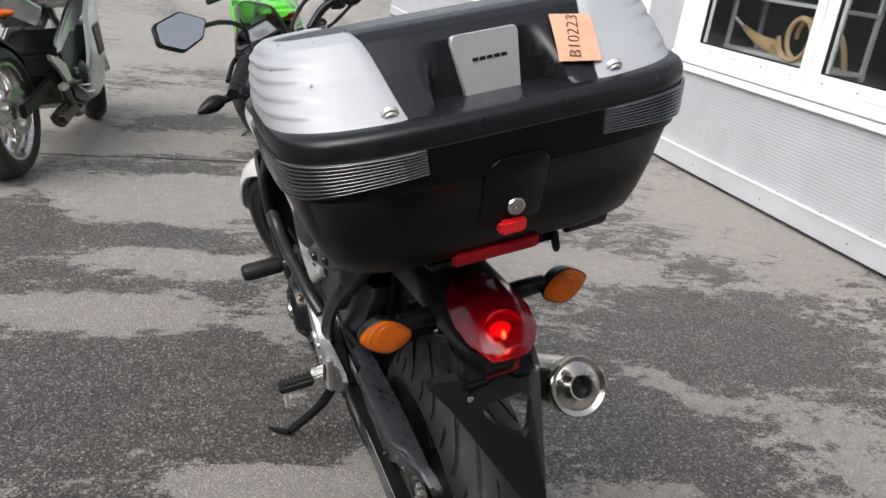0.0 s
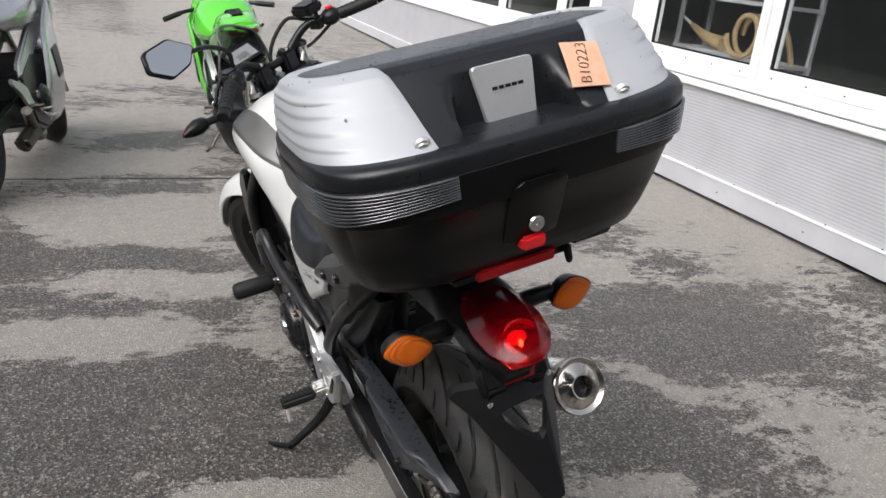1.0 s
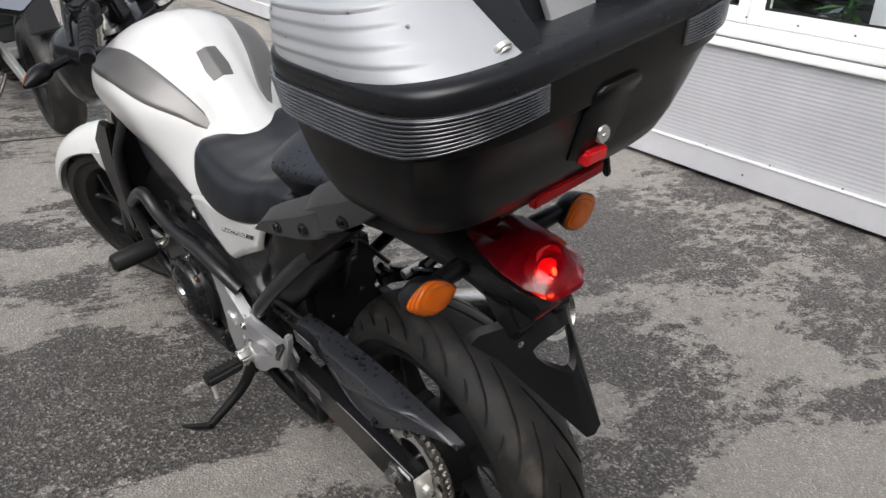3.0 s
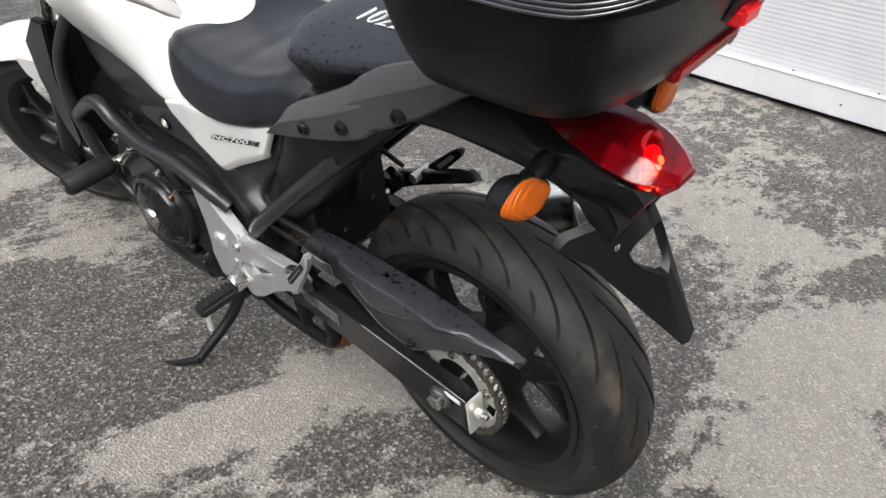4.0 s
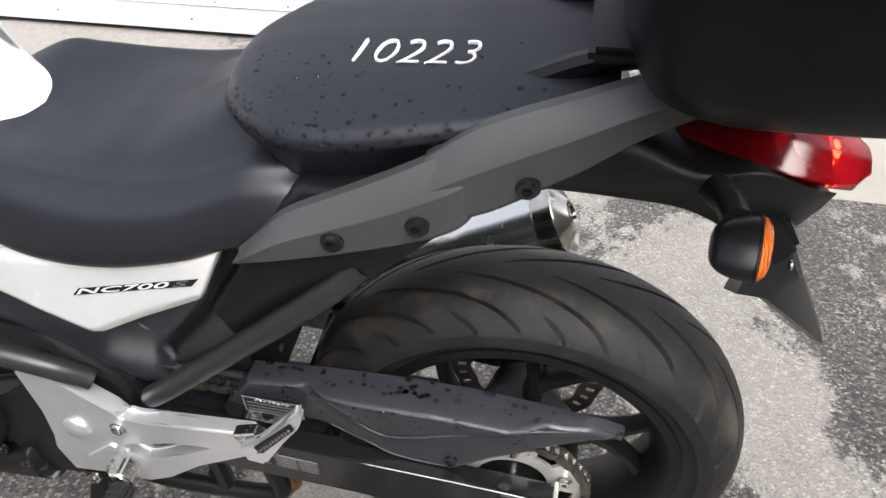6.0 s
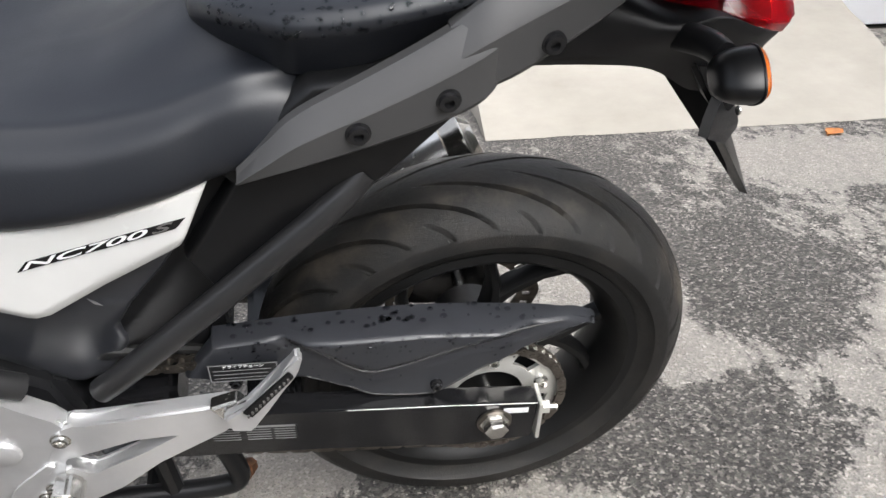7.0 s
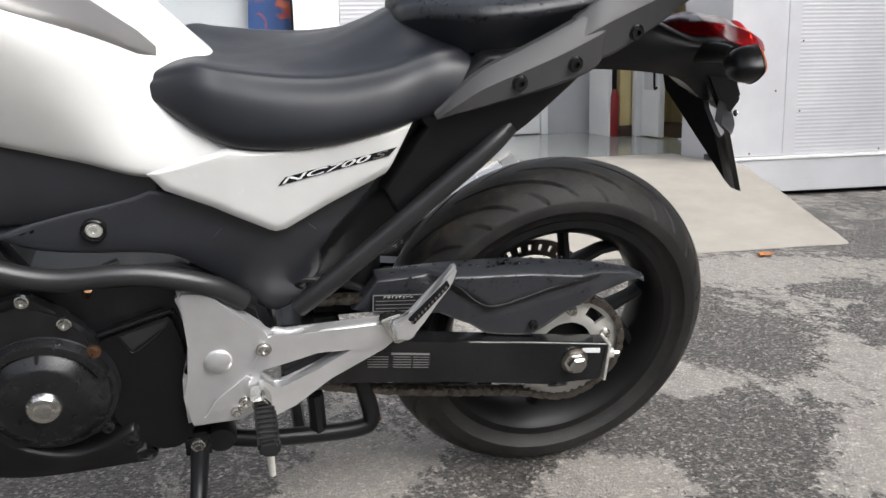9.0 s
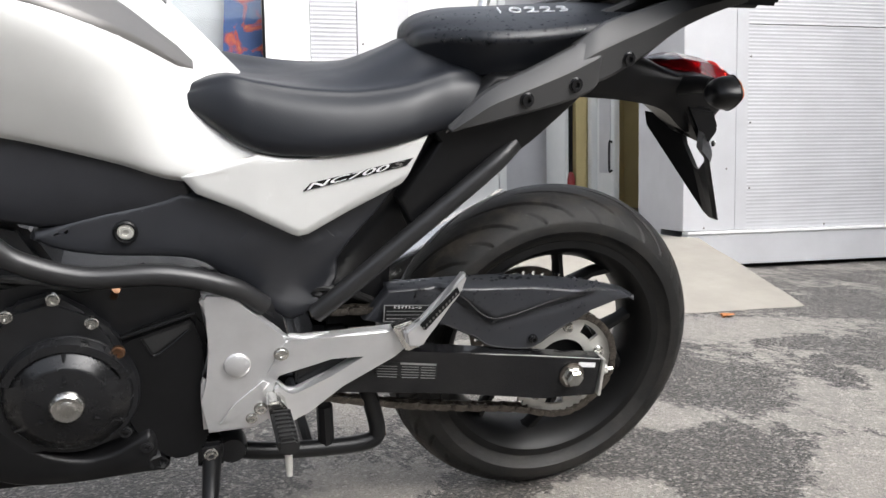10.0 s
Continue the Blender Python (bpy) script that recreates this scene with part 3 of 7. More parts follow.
# small fixing screws of the cladding
for k, (s, h) in enumerate([(x, 0.187) for x in np.arange(0.3, 8.0, 0.42)] + [(x, 0.09) for x in np.arange(0.45, 8.0, 0.84)] + [(-2.76, 0.5), (-2.76, 0.9), (-2.76, 1.3), (-2.6, 0.62), (-3.3, 0.26), (-2.45, 0.26), (-0.38, 1.33), (-0.4, 0.9)] + [(x, 0.905) for x in np.arange(0.25, 4.2, 0.31)]):
    ob = part("cladding_screw", lathe([(0.001, 0.0), (0.006, 0.0), (0.005, 0.004), (0.001, 0.005)], 8, (s, 0.024 if h < 0.2 else 0.008, h)), "dark_steel")
    ob.matrix_world = WALL
    tagged(ob, "small dark fixing screw in the metal cladding", "screw", "cladding screws")

# ---- ramp and entrance recess ----
bm = bmesh.new()
P3 = lambda s, d, h: bm.verts.new((s, d, h))
nx, nd = 26, 16
grid = []
for i in range(nx + 1):
    col = []
    for j in range(nd + 1):
        d = 1.375 - 2.075 * j / nd
        h = 0.205 * min(1.0, max(0.0, (1.375 - d) / 1.30)) + 0.004
        t = min(1.0, (1.375 - d) / 1.375)
        s0, s1 = -0.49, -2.15 - (0.24 if d >= 0 else 0.70) * t
        if d < 0:
            s0, s1 = -0.572, -2.306
        s = s0 + (s1 - s0) * i / nx
        wob = 0.012 * noise.noise(Vector((s * 5, d * 5, 0)))
        col.append(P3(s + (wob if 0 < d < 1.3 else 0), d + (0.02 * noise.noise(Vector((s * 7, 2, 0))) if j == 0 else 0), h if j else 0.0015))
    grid.append(col)
for i in range(nx):
    for j in range(nd):
        bm.faces.new((grid[i][j], grid[i + 1][j], grid[i + 1][j + 1], grid[i][j + 1]))
for col, out in ((grid[0], 0.05), (grid[-1], -0.2)):
    low = [P3(v.co.x + out * max(0.0, min(1.0, v.co.z / 0.2)) * (1 if v.co.y > 0.02 else 0), v.co.y, -0.002) for v in col]
    for j in range(nd):
        bm.faces.new((col[j], col[j + 1], low[j + 1], low[j]))
build("ramp", bm, "concrete", "pale worn concrete ramp up to the entrance", "ramp")

RX = -2.92
build("recess_floor", block(RX, -0.572, -3.0, -0.702, 0.02, 0.208), "tiles", "shiny grey tiled floor of the entrance", "floor")
build("recess_wall_back", block(-2.62, -0.6, -3.05, -2.92, 0.2, 3.2), "metal_grey", "grey inner wall of the entrance")
build("recess_wall_left", block(-0.70, -0.575, -3.0, -0.31, 0.0, 3.2), "metal_grey", "grey side wall of the entrance")
build("back_room_ceiling", block(-4.6, -2.94, -4.2, -0.31, 2.75, 2.85), "pvc", "white ceiling of the room behind", "ceiling")
build("recess_wall_right", block(-2.93, -2.33, -0.62, -0.31, 0.0, 3.2), "metal_light", "grey return wall behind the post")

door = thing("door_1", "white panelled entrance door, closed", "door", WALL, kind="structure")
leaf = part("leaf", block(-2.05, -1.12, -2.915, -2.875, 0.22, 2.3, 0.004), "door_white", door)
part("panel", block(-1.95, -1.22, -2.874, -2.866, 0.42, 1.0, 0.006), "door_white", leaf)
part("panel", block(-1.95, -1.22, -2.874, -2.866, 1.15, 2.1, 0.006), "door_white", leaf)
part("door_frame", block(-2.12, -2.055, -2.915, -2.85, 0.21, 2.36, 0.004), "door_white", door)
part("door_frame", block(-1.115, -1.05, -2.915, -2.85, 0.21, 2.36, 0.004), "door_white", door)

# yellow pillar with white trims, then the open side door
build("entry_pillar", block(-2.70, -2.60, -2.75, -2.35, 0.2, 2.75, 0.003), "yellow", "yellow plastered pillar in the entrance", "pillar")
build("pillar_skirting", block(-2.715, -2.59, -2.34, -2.325, 0.209, 0.30, 0.002), "dark_skirting", "dark brown skirting at the pillar", "baseboard")
build("pillar_trim", block(-2.520, -2.49, -2.80, -2.33, 0.209, 2.75, 0.003), "door_white", "white trim beside the yellow pillar", "trim")
side = thing("door_2", "white side door standing open at the entrance", "door", WALL, kind="structure")
part("door_frame", block(-2.80, -2.703, -2.34, -2.25, 0.209, 2.3, 0.004), "door_white", side)
lf = part("leaf", block(-2.80, -2.75, -2.245, -1.90, 0.22, 2.25, 0.004), "door_white", side)
part("panel", slab([(-2.749, 0.60), (-2.742, 0.60), (-2.742, 2.1), (-2.749, 2.1)], -2.18, -1.96, 0.002), "metal_light", lf)
part("door_handle", tube([(-2.745, -1.93, 0.85), (-2.72, -1.93, 0.85), (-2.72, -1.93, 0.62), (-2.745, -1.93, 0.62)], 0.009, 8, 3), "black", lf)
part("threshold", block(-2.97, -2.86, -1.775, -0.63, 0.209, 0.222, 0.002), "pvc", side)
build("back_room_wall", block(-4.0, -3.9, -4.2, -0.31, 0.0, 2.75), "yellow", "yellow plastered wall of the room behind")
build("back_room_end", block(-4.5, -2.93, -4.2, -4.1, 0.0, 2.75), "yellow", "yellow plastered wall of the room behind")
build("back_room_floor", block(-4.5, -2.925, -4.1, -0.31, 0.0, 0.205), "dark_skirting", "dark floor of the room behind", "floor")
build("back_room_front", block(-4.6, -2.94, -0.36, -0.31, 0.2, 2.75), "yellow", "yellow plastered wall inside the front")

ext = thing("fire_extinguisher", "red fire extinguisher standing by the pillar", "extinguisher", WALL @ Matrix.Translation((-2.545, -2.34, 0.209)) @ Matrix.Diagonal((0.52, 0.52, 0.80, 1)))
m = Matrix.Rotation(radians(90), 4, "X")
bm = lathe([(0.001, 0.0), (0.07, 0.0), (0.075, 0.02), (0.075, 0.42), (0.05, 0.48), (0.02, 0.5), (0.001, 0.5)], 20)
bm.transform(m)
part("cylinder", bm, "red_can", ext)
part("valve", tube([(0, 0, 0.49), (0, 0, 0.56), (0.05, 0, 0.58)], 0.014, 8, 3), "black", ext)

# near-black block painted as the shade of a narrow opening next to the fire extinguisher
build("niche_shade", block(-2.596, -2.523, -2.80, -2.42, 0.21, 2.7), "gap_shade", "near-black block painted as the shade of a narrow gap beside the pillar", "opening")

# ---- the dim showroom behind the windows ----
build("showroom_floor", block(-0.575, 10.4, -6.0, -0.21, 0.05, 0.2), "tiles", "grey showroom floor", "floor")
build("showroom_wall", block(-0.575, 10.4, -5.0, -4.9, 0.2, 3.2), "dark_room", "dim grey showroom wall")
build("showroom_ceiling", block(-0.575, 10.4, -4.9, -0.11, 2.75, 2.85), "dark_room", "dim showroom ceiling", "ceiling")
build("showroom_wall_end", block(10.4, 10.5, -4.9, -0.11, 0.2, 2.75), "dark_room", "dim end wall of the showroom")
build("showroom_wall_near", block(-0.574, -0.50, -4.9, -0.31, 0.2, 2.75), "dark_room", "dim near wall of the showroom")

poster = thing("poster", "blue and red printed poster standing inside the window", "poster", WALL @ Matrix.Translation((0.28, -0.16, 0.94)))
n = Nodes("poster_print", (0.05, 0.1, 0.3), 0.4)
f = n.noise(9, 3, 0.5, distort=1.0)
n.set("Base Color", n.ramp(f, [(0.0, (0.02, 0.05, 0.16)), (0.52, (0.03, 0.08, 0.24)), (0.60, (0.45, 0.06, 0.04)), (0.68, (0.6, 0.2, 0.08)), (0.75, (0.03, 0.08, 0.22))]))
part("sheet", slab([(-0.13, 0.0), (0.10, 0.0), (0.06, 0.75), (-0.13, 0.75)], -0.004, 0.004), n.mat, poster)
part("stand", block(-0.12, 0.08, -0.03, 0.03, -0.016, -0.002, 0.002), "black", poster)
build("window_board", block(-0.09, 1.5, -0.30, -0.11, 0.86, 0.9225, 0.004), "pvc", "white inner window board", "sill")
blind = thing("hanging_sheet", "pale hanging sheet behind the window glass", "sheet", WALL)
part("cloth", block(0.34, 0.95, -0.24, -0.235, 0.94, 2.1), "metal_light", blind)
# made-up chair; its bent back gives the beige ring behind the glass
ring = thing("added_ring_chair", "tan round-backed chair added behind the window for a beige ring shape", "chair", WALL @ Matrix.Translation((3.55, -0.75, 0.2)))
part("seat", block(-0.2, 0.2, -0.2, 0.2, 0.44, 0.47, 0.01), "tan", ring)
part("backrest", tube([(-0.2, 0.05, 0.47), (-0.22, 0.1, 0.75), (-0.1, 0.12, 0.98), (0.1, 0.12, 0.98), (0.22, 0.1, 0.75), (0.2, 0.05, 0.47)], 0.022, 8, 6), "tan", ring)
for sx in (-0.17, 0.17):
    for sy in (-0.17, 0.17):
        part("leg", tube([(sx, sy, 0.44), (sx * 1.15, sy * 1.15, 0.0)], 0.014, 8), "tan", ring)

shelf = thing("display_shelf", "grey metal shelf with odds and ends behind the window", "shelf", WALL @ Matrix.Translation((3.9, -0.62, 0.2)))
for sx in (-0.62, 0.62):
    for sy in (-0.14, 0.14):
        part("post", block(sx - 0.015, sx + 0.015, sy - 0.015, sy + 0.015, 0.0, 1.35, 0.002), "metal_light", shelf)
for hz in (0.30, 0.72, 1.12):
    part("board", block(-0.64, 0.64, -0.16, 0.16, hz, hz + 0.028, 0.003), "metal_light", shelf)
coil = thing("rope_coil", "coil of tan rope on the shelf", "rope", WALL @ Matrix.Translation((3.68, -0.60, 0.948)))
part("rope", tube([(0.15 * math.cos(t), 0.02 + 0.012 * t, 0.15 + 0.15 * math.sin(t)) for t in np.linspace(0, 4 * math.pi, 40)], 0.020, 8, 1, smooth=False), "tan", coil)
straw = thing("straw_broom", "pale straw broom lying on the shelf", "broom", WALL @ Matrix.Translation((4.25, -0.58, 0.948)))
part("bristles", tube([(-0.22, 0, 0.05), (0.0, 0.02, 0.09), (0.2, 0.03, 0.16)], (0.06, 0.02), 10), "tan", straw)
part("handle", tube([(0.2, 0.03, 0.16), (0.36, 0.03, 0.22)], 0.012, 8), "pvc", straw)
for k, (sx, hh) in enumerate(((2.2, 1.05), (1.25, 0.95))):
    plant = thing("potted_plant", "green potted plant behind the window glass", "plant", WALL @ Matrix.Translation((sx, -0.55, 0.2)))
    part("pot", add(bmesh.new(), lathe([(0.001, 0.0), (0.09, 0.0), (0.12, 0.2), (0.11, 0.2), (0.10, 0.17), (0.001, 0.17)], 20), Matrix.Rotation(radians(90), 4, "X")), "rust", plant)
    rp_ = random.Random(k + 4)
    part("stem", tube([(0, 0, 0.16), (0.02, 0.01, hh * 0.5), (-0.02, 0.02, hh)], 0.009, 6), "leaf", plant)
    bm = bmesh.new()
    for i in range(70):
        a_, h_ = rp_.uniform(0, 6.28), rp_.uniform(0.35, 1.0) * hh
        ln, wd = rp_.uniform(0.12, 0.24), rp_.uniform(0.02, 0.04)
        dv = Vector((math.cos(a_), math.sin(a_), rp_.uniform(-0.3, 0.6))).normalized()
        sv = dv.cross(Vector((0, 0, 1))).normalized()
        o_ = Vector((0, 0.01, h_))
        q_ = [o_, o_ + dv * ln * 0.4 + sv * wd, o_ + dv * ln - Vector((0, 0, 0.03)), o_ + dv * ln * 0.4 - sv * wd]
        bm.faces.new([bm.verts.new(v_) for v_ in q_])
    lv = part("foliage", bm, "leaf", plant)
    lv["kind"] = "stuff"

# a dry leaf on the ground
bm = bmesh.new()
rows = []
for i in range(7):
    u = i / 6
    w = 0.030 * math.sin(math.pi * min(1.0, u * 0.95 + 0.03)) * (1 + 0.3 * math.sin(u * 18))
    x = 0.09 * (u - 0.5)
    rows.append([bm.verts.new((x, -w, 0.006 + 0.008 * u)), bm.verts.new((x, 0, 0.002 + 0.004 * math.sin(u * 5))), bm.verts.new((x, w, 0.008))])
for a, b in zip(rows, rows[1:]):
    bm.faces.new((a[0], a[1], b[1], b[0]))
    bm.faces.new((a[1], a[2], b[2], b[1]))
dry = part("dry_leaf", bm, "dry_leaf")
dry.matrix_world = pose(-1.557, -1.42, 0.002, 0, 0, 30)
tagged(dry, "curled dry orange leaf lying on the asphalt", "leaf")

# plain walls added unseen behind and beside the camera to cut sky light
for nm, q in (("blocker_back", (-7.2, -7.0, -3.5, 9.0)), ("blocker_side", (-7.0, 34.0, 9.0, 9.2)), ("blocker_front", (34.0, 34.2, -6.0, 9.0))):
    tagged(part(nm, block(q[0], q[1], q[2], q[3], 0.0, 3.6 if nm == "blocker_side" else 6.0), "blocker_wall"), "plain grey wall added out of view to cut sky light", "wall", kind="structure")

# ---- the parked white motorcycle: x ahead from the rear axle, y to its left, z up; it leans on its side stand ----
LEAN_DEG = 16.3
BIKE = Matrix.Translation((0, -0.0239, 0.0034)) @ Matrix.Rotation(radians(-LEAN_DEG), 4, "X")
bike = thing("motorcycle", "white and black naked motorcycle leaning on its side stand", "motorcycle", BIKE)
HUB = (0.0, 0.0, 0.312)


def tyre(name, c, radius, half, rim_r, parent, n_round=720, pitches=16, m=None, grooves=True, sweep=0.80):
    """A tyre with a rounded tread cut by curved slanting grooves, and plain side walls with a bead."""
    prof = []
    arc = half / 0.93
    steps = 52 if grooves else 20
    for i in range(steps + 1):
        a = -1.16 + 2.32 * i / steps
        prof.append((radius - arc * (1 - math.cos(a)) * 0.86, arc * math.sin(a), a / 1.16))
    wall = [(prof[-1][0] - 0.018, half * 0.98), (rim_r + 0.022, half * 0.90), (rim_r + 0.008, half * 0.80), (rim_r - 0.004, half * 0.76)]
    full = [(r, -y, -2.0) for r, y in wall[::-1]] + prof + [(r, y, 2.0) for r, y in wall]
    per = n_round // pitches
    rows = []
    for r, y, s in full:
        q = min(1.0, abs(s))
        lead = sweep * (1 - (1 - q) ** 2)
        stretch = math.hypot(1.0, radius * sweep * 2 * (1 - q) / (arc * 1.16))
        ring = []
        for j in range(n_round):
            a = 2 * math.pi * j / n_round + lead
            rr = r
            if grooves and abs(s) <= 1.0:
                k = (j + (0 if s > 0 else per // 2)) % per
                for lo, hi, at_, wide in ((0.10, 0.86, 0, 1.25), (0.68, 0.93, per // 2, 1.1)):
                    if lo < q < hi:
                        dist = min((k - at_) % per, (at_ - k) % per)
                        taper = 0.45 + 0.55 * min(1.0, 3.0 * min(q - lo, hi - q) / (hi - lo))
                        if dist <= max(1.0, wide * stretch * taper):
                            rr = r - 0.0070 * (0.6 + 0.4 * taper)
            ring.append((c[0] + rr * math.cos(a), c[1] + y, c[2] + rr * math.sin(a)))
        rows.append(ring)
    bm = loft(rows, True, False)
    if m is not None:
        bm.transform(m)
    return part(name, bm, "tyre", parent, sharp=42)


def cast_rim(name, c, r, half, spokes, parent, material="rim", m=None, start=93):
    """A cast wheel: a deep rim with flanges, a hub and slim forked spokes."""
    bm = lathe([(r + 0.010, half), (r + 0.010, half - 0.006), (r - 0.004, half - 0.010), (r - 0.012, half - 0.02), (r - 0.022, half * 0.3), (r - 0.022, -half * 0.3),
                (r - 0.012, -half + 0.02), (r - 0.004, -half + 0.010), (r + 0.010, -half + 0.006), (r + 0.010, -half), (r - 0.004, -half), (r - 0.014, -half + 0.008),
                (r - 0.032, -half * 0.4), (r - 0.034, 0.0), (r - 0.032, half * 0.4), (r - 0.014, half - 0.008), (r - 0.004, half)], 120, c, closed=True)
    lathe([(0.001, half * 0.95), (0.045, half * 0.95), (0.055, half * 0.8), (0.058, half * 0.3), (0.07, 0.0), (0.058, -half * 0.5), (0.05, -half * 0.95), (0.001, -half * 0.95)], 36, c, bm)
    if m is not None:
        bm.transform(m)
    wheel = part(name, bm, material, parent)
    y0 = 0.014

    def spoke_part(line):
        rings = []
        for i, (ang, rad, w, t) in enumerate(line):
            u = (math.cos(radians(ang)), math.sin(radians(ang)))
            n_ = line[min(i + 1, len(line) - 1)]
            p_ = line[max(i - 1, 0)]
            dx = n_[1] * math.cos(radians(n_[0])) - p_[1] * math.cos(radians(p_[0]))
            dz = n_[1] * math.sin(radians(n_[0])) - p_[1] * math.sin(radians(p_[0]))
            l_ = math.hypot(dx, dz)
            px, pz = -dz / l_, dx / l_
            sec = [(w, t * 0.5), (w * 0.5, t), (-w * 0.5, t), (-w, t * 0.5), (-w, -t * 0.6), (-w * 0.4, -t), (w * 0.4, -t), (w, -t * 0.6)]
            rings.append([(c[0] + u[0] * rad + px * q, c[1] + y0 + y, c[2] + u[1] * rad + pz * q) for q, y in sec])
        sb = loft(rings, True, True)
        if m is not None:
            sb.transform(m)
        part("spoke", sb, material, wheel)

    end = r - 0.020
    for k in range(spokes // 2):
        a = start + 720.0 * k / spokes
        spoke_part([(a + 12, 0.05, 0.017, 0.026), (a + 9, 0.09, 0.0135, 0.023), (a + 6, 0.13, 0.0095, 0.018), (a + 2, 0.165, 0.0078, 0.015), (a, end - 0.012, 0.009, 0.015), (a, end, 0.015, 0.016)])
        spoke_part([(a + 8, 0.105, 0.010, 0.020), (a + 17, 0.130, 0.0095, 0.018), (a + 28, 0.165, 0.0085, 0.015), (a + 35, end - 0.010, 0.010, 0.015), (a + 38, end, 0.015, 0.016)])
    return wheel


def brake_disc(c, r0, r1, y, parent, m=None, material="steel"):
    """A drilled brake disc with real holes between two scalloped rims."""
    bm = bmesh.new()
    nn, rows = 90, []
    rad = [r0, r0 + (r1 - r0) * 0.3, r0 + (r1 - r0) * 0.7, r1]
    for yy in (y - 0.0022, y + 0.0022):
        rows.append([[bm.verts.new((c[0] + (q + (0.003 * math.cos(10 * 2 * math.pi * j / nn) if i in (0, 3) else 0)) * math.cos(2 * math.pi * j / nn), c[1] + yy, c[2] + q * math.sin(2 * math.pi * j / nn))) for j in range(nn)] for i, q in enumerate(rad)])
    for j in range(nn):
        k = (j + 1) % nn
        for i in range(3):
            if i == 1 and j % 3 == 0:
                q = [rows[s][i + e][jj] for s in (0, 1) for e, jj in ((0, j), (0, k), (1, k), (1, j))]
                for u, v in ((0, 1), (1, 2), (2, 3), (3, 0)):
                    bm.faces.new((q[u], q[v], q[4 + v], q[4 + u]))
                continue
            for s in (0, 1):
                bm.faces.new((rows[s][i][j], rows[s][i][k], rows[s][i + 1][k], rows[s][i + 1][j]))
        for i in (0, 3):
            bm.faces.new((rows[0][i][j], rows[0][i][k], rows[1][i][k], rows[1][i][j]))
    if m is not None:
        bm.transform(m)
    return part("brake_disc", bm, material, parent, "drilled steel brake disc")


def chain_loop(pts, parent, pitch=0.0159, y=0.108, name="chain"):
    """A drive chain of outer and inner link plates with rollers along an open line in x and z."""
    line = spline([(x, 0, z) for x, z in pts], 24)
    acc, want, out = 0.0, 0.0, []
    for a, b in zip(line, line[1:]):
        l = (b - a).length
        while want <= acc + l:
            out.append(a.lerp(b, (want - acc) / max(l, 1e-9)))
            want += pitch
        acc += l
    bm = bmesh.new()
    for i, (a, b) in enumerate(zip(out, out[1:])):
        d = (b - a).normalized()
        u = Vector((-d.z, 0, d.x))
        off = 0.0085 if i % 2 else 0.0060
        for sgn in (-1, 1):
            for yy in (y + sgn * off,):
                sec = []
                for k in range(12):
                    t = 2 * math.pi * k / 12
                    ex = 0.0072 * math.cos(t)
                    ez = 0.0066 * math.sin(t)
                    mid = a if math.cos(t) < 0 else b
                    sec.append(mid + d * ex + u * ez)
                fa = [bm.verts.new((p.x, yy - 0.0011, p.z)) for p in sec]
                fb = [bm.verts.new((p.x, yy + 0.0011, p.z)) for p in sec]
                bm.faces.new(fa)
                bm.faces.new(fb[::-1])
                for k in range(12):
                    bm.faces.new((fa[k], fb[k], fb[(k + 1) % 12], fa[(k + 1) % 12]))
        lathe([(0.001, -0.011), (0.0036, -0.011), (0.0036, 0.011), (0.001, 0.011)], 8, (a.x, y, a.z), bm)
    return part(name, bm, "dark_steel", parent, "oily steel drive chain")


# rear wheel
rw = cast_rim("rear_wheel", HUB, 0.218, 0.066, 10, bike)
tyre("tyre", HUB, 0.312, 0.080, 0.222, rw)
brake_disc(HUB, 0.085, 0.118, -0.085, rw, None, "dark_steel")
part("cush_drum", lathe([(0.02, 0.0), (0.078, 0.0), (0.086, 0.02), (0.088, 0.06), (0.082, 0.085), (0.06, 0.092), (0.02, 0.094)], 40, HUB), "rim", rw)
bm = bmesh.new()
nn = 43
rows = []
for y in (0.101, 0.107):
    outer = []
    for j in range(nn * 4):
        a = 2 * math.pi * j / (nn * 4)
        rr = 0.103 + (0.0045, 0.0, -0.0045, 0.0)[j % 4]
        outer.append((rr, a))
    rows.append((y, outer))
rings = []
for rad_in, y in ((0.087, 0.101), (None, 0.101), (None, 0.107), (0.087, 0.107)):
    rings.append([((rad_in or r_) * math.cos(a), y, 0.312 + (rad_in or r_) * math.sin(a)) for r_, a in rows[0][1]])
rings.append(rings[0])
loft(rings, True, False, bm)
for k in range(5):
    rr = []
    for a in np.linspace(radians(72 * k - 2), radians(72 * k + 44), 9):
        rr.append([(q * math.cos(a), y, 0.312 + q * math.sin(a)) for q, y in ((0.064, 0.101), (0.064, 0.107), (0.089, 0.1068), (0.089, 0.1012))])
    loft(rr, True, True, bm)
lathe([(0.05, 0.101), (0.068, 0.101), (0.068, 0.1065), (0.05, 0.1065)], 40, HUB, bm, True)
part("sprocket", bm, "zinc", rw, "bright steel rear sprocket")
for k in range(5):
    a = radians(72 * k + 20)
    screw(rw, (0.076 * math.cos(a), 0.107, 0.312 + 0.076 * math.sin(a)), 0.008, "steel", "sprocket_nut", 0.01)

# swingarm with axle, adjuster and labels
ARM = [(0.50, 0.425), (0.42, 0.402), (0.231, 0.378), (-0.060, 0.340), (-0.056, 0.262), (0.05, 0.268), (0.225, 0.298), (0.44, 0.325), (0.50, 0.34)]
bm = slab(ARM, 0.118, 0.150, 0.004)
slab([(x, z) for x, z in ARM], -0.150, -0.122, 0.004, bm)
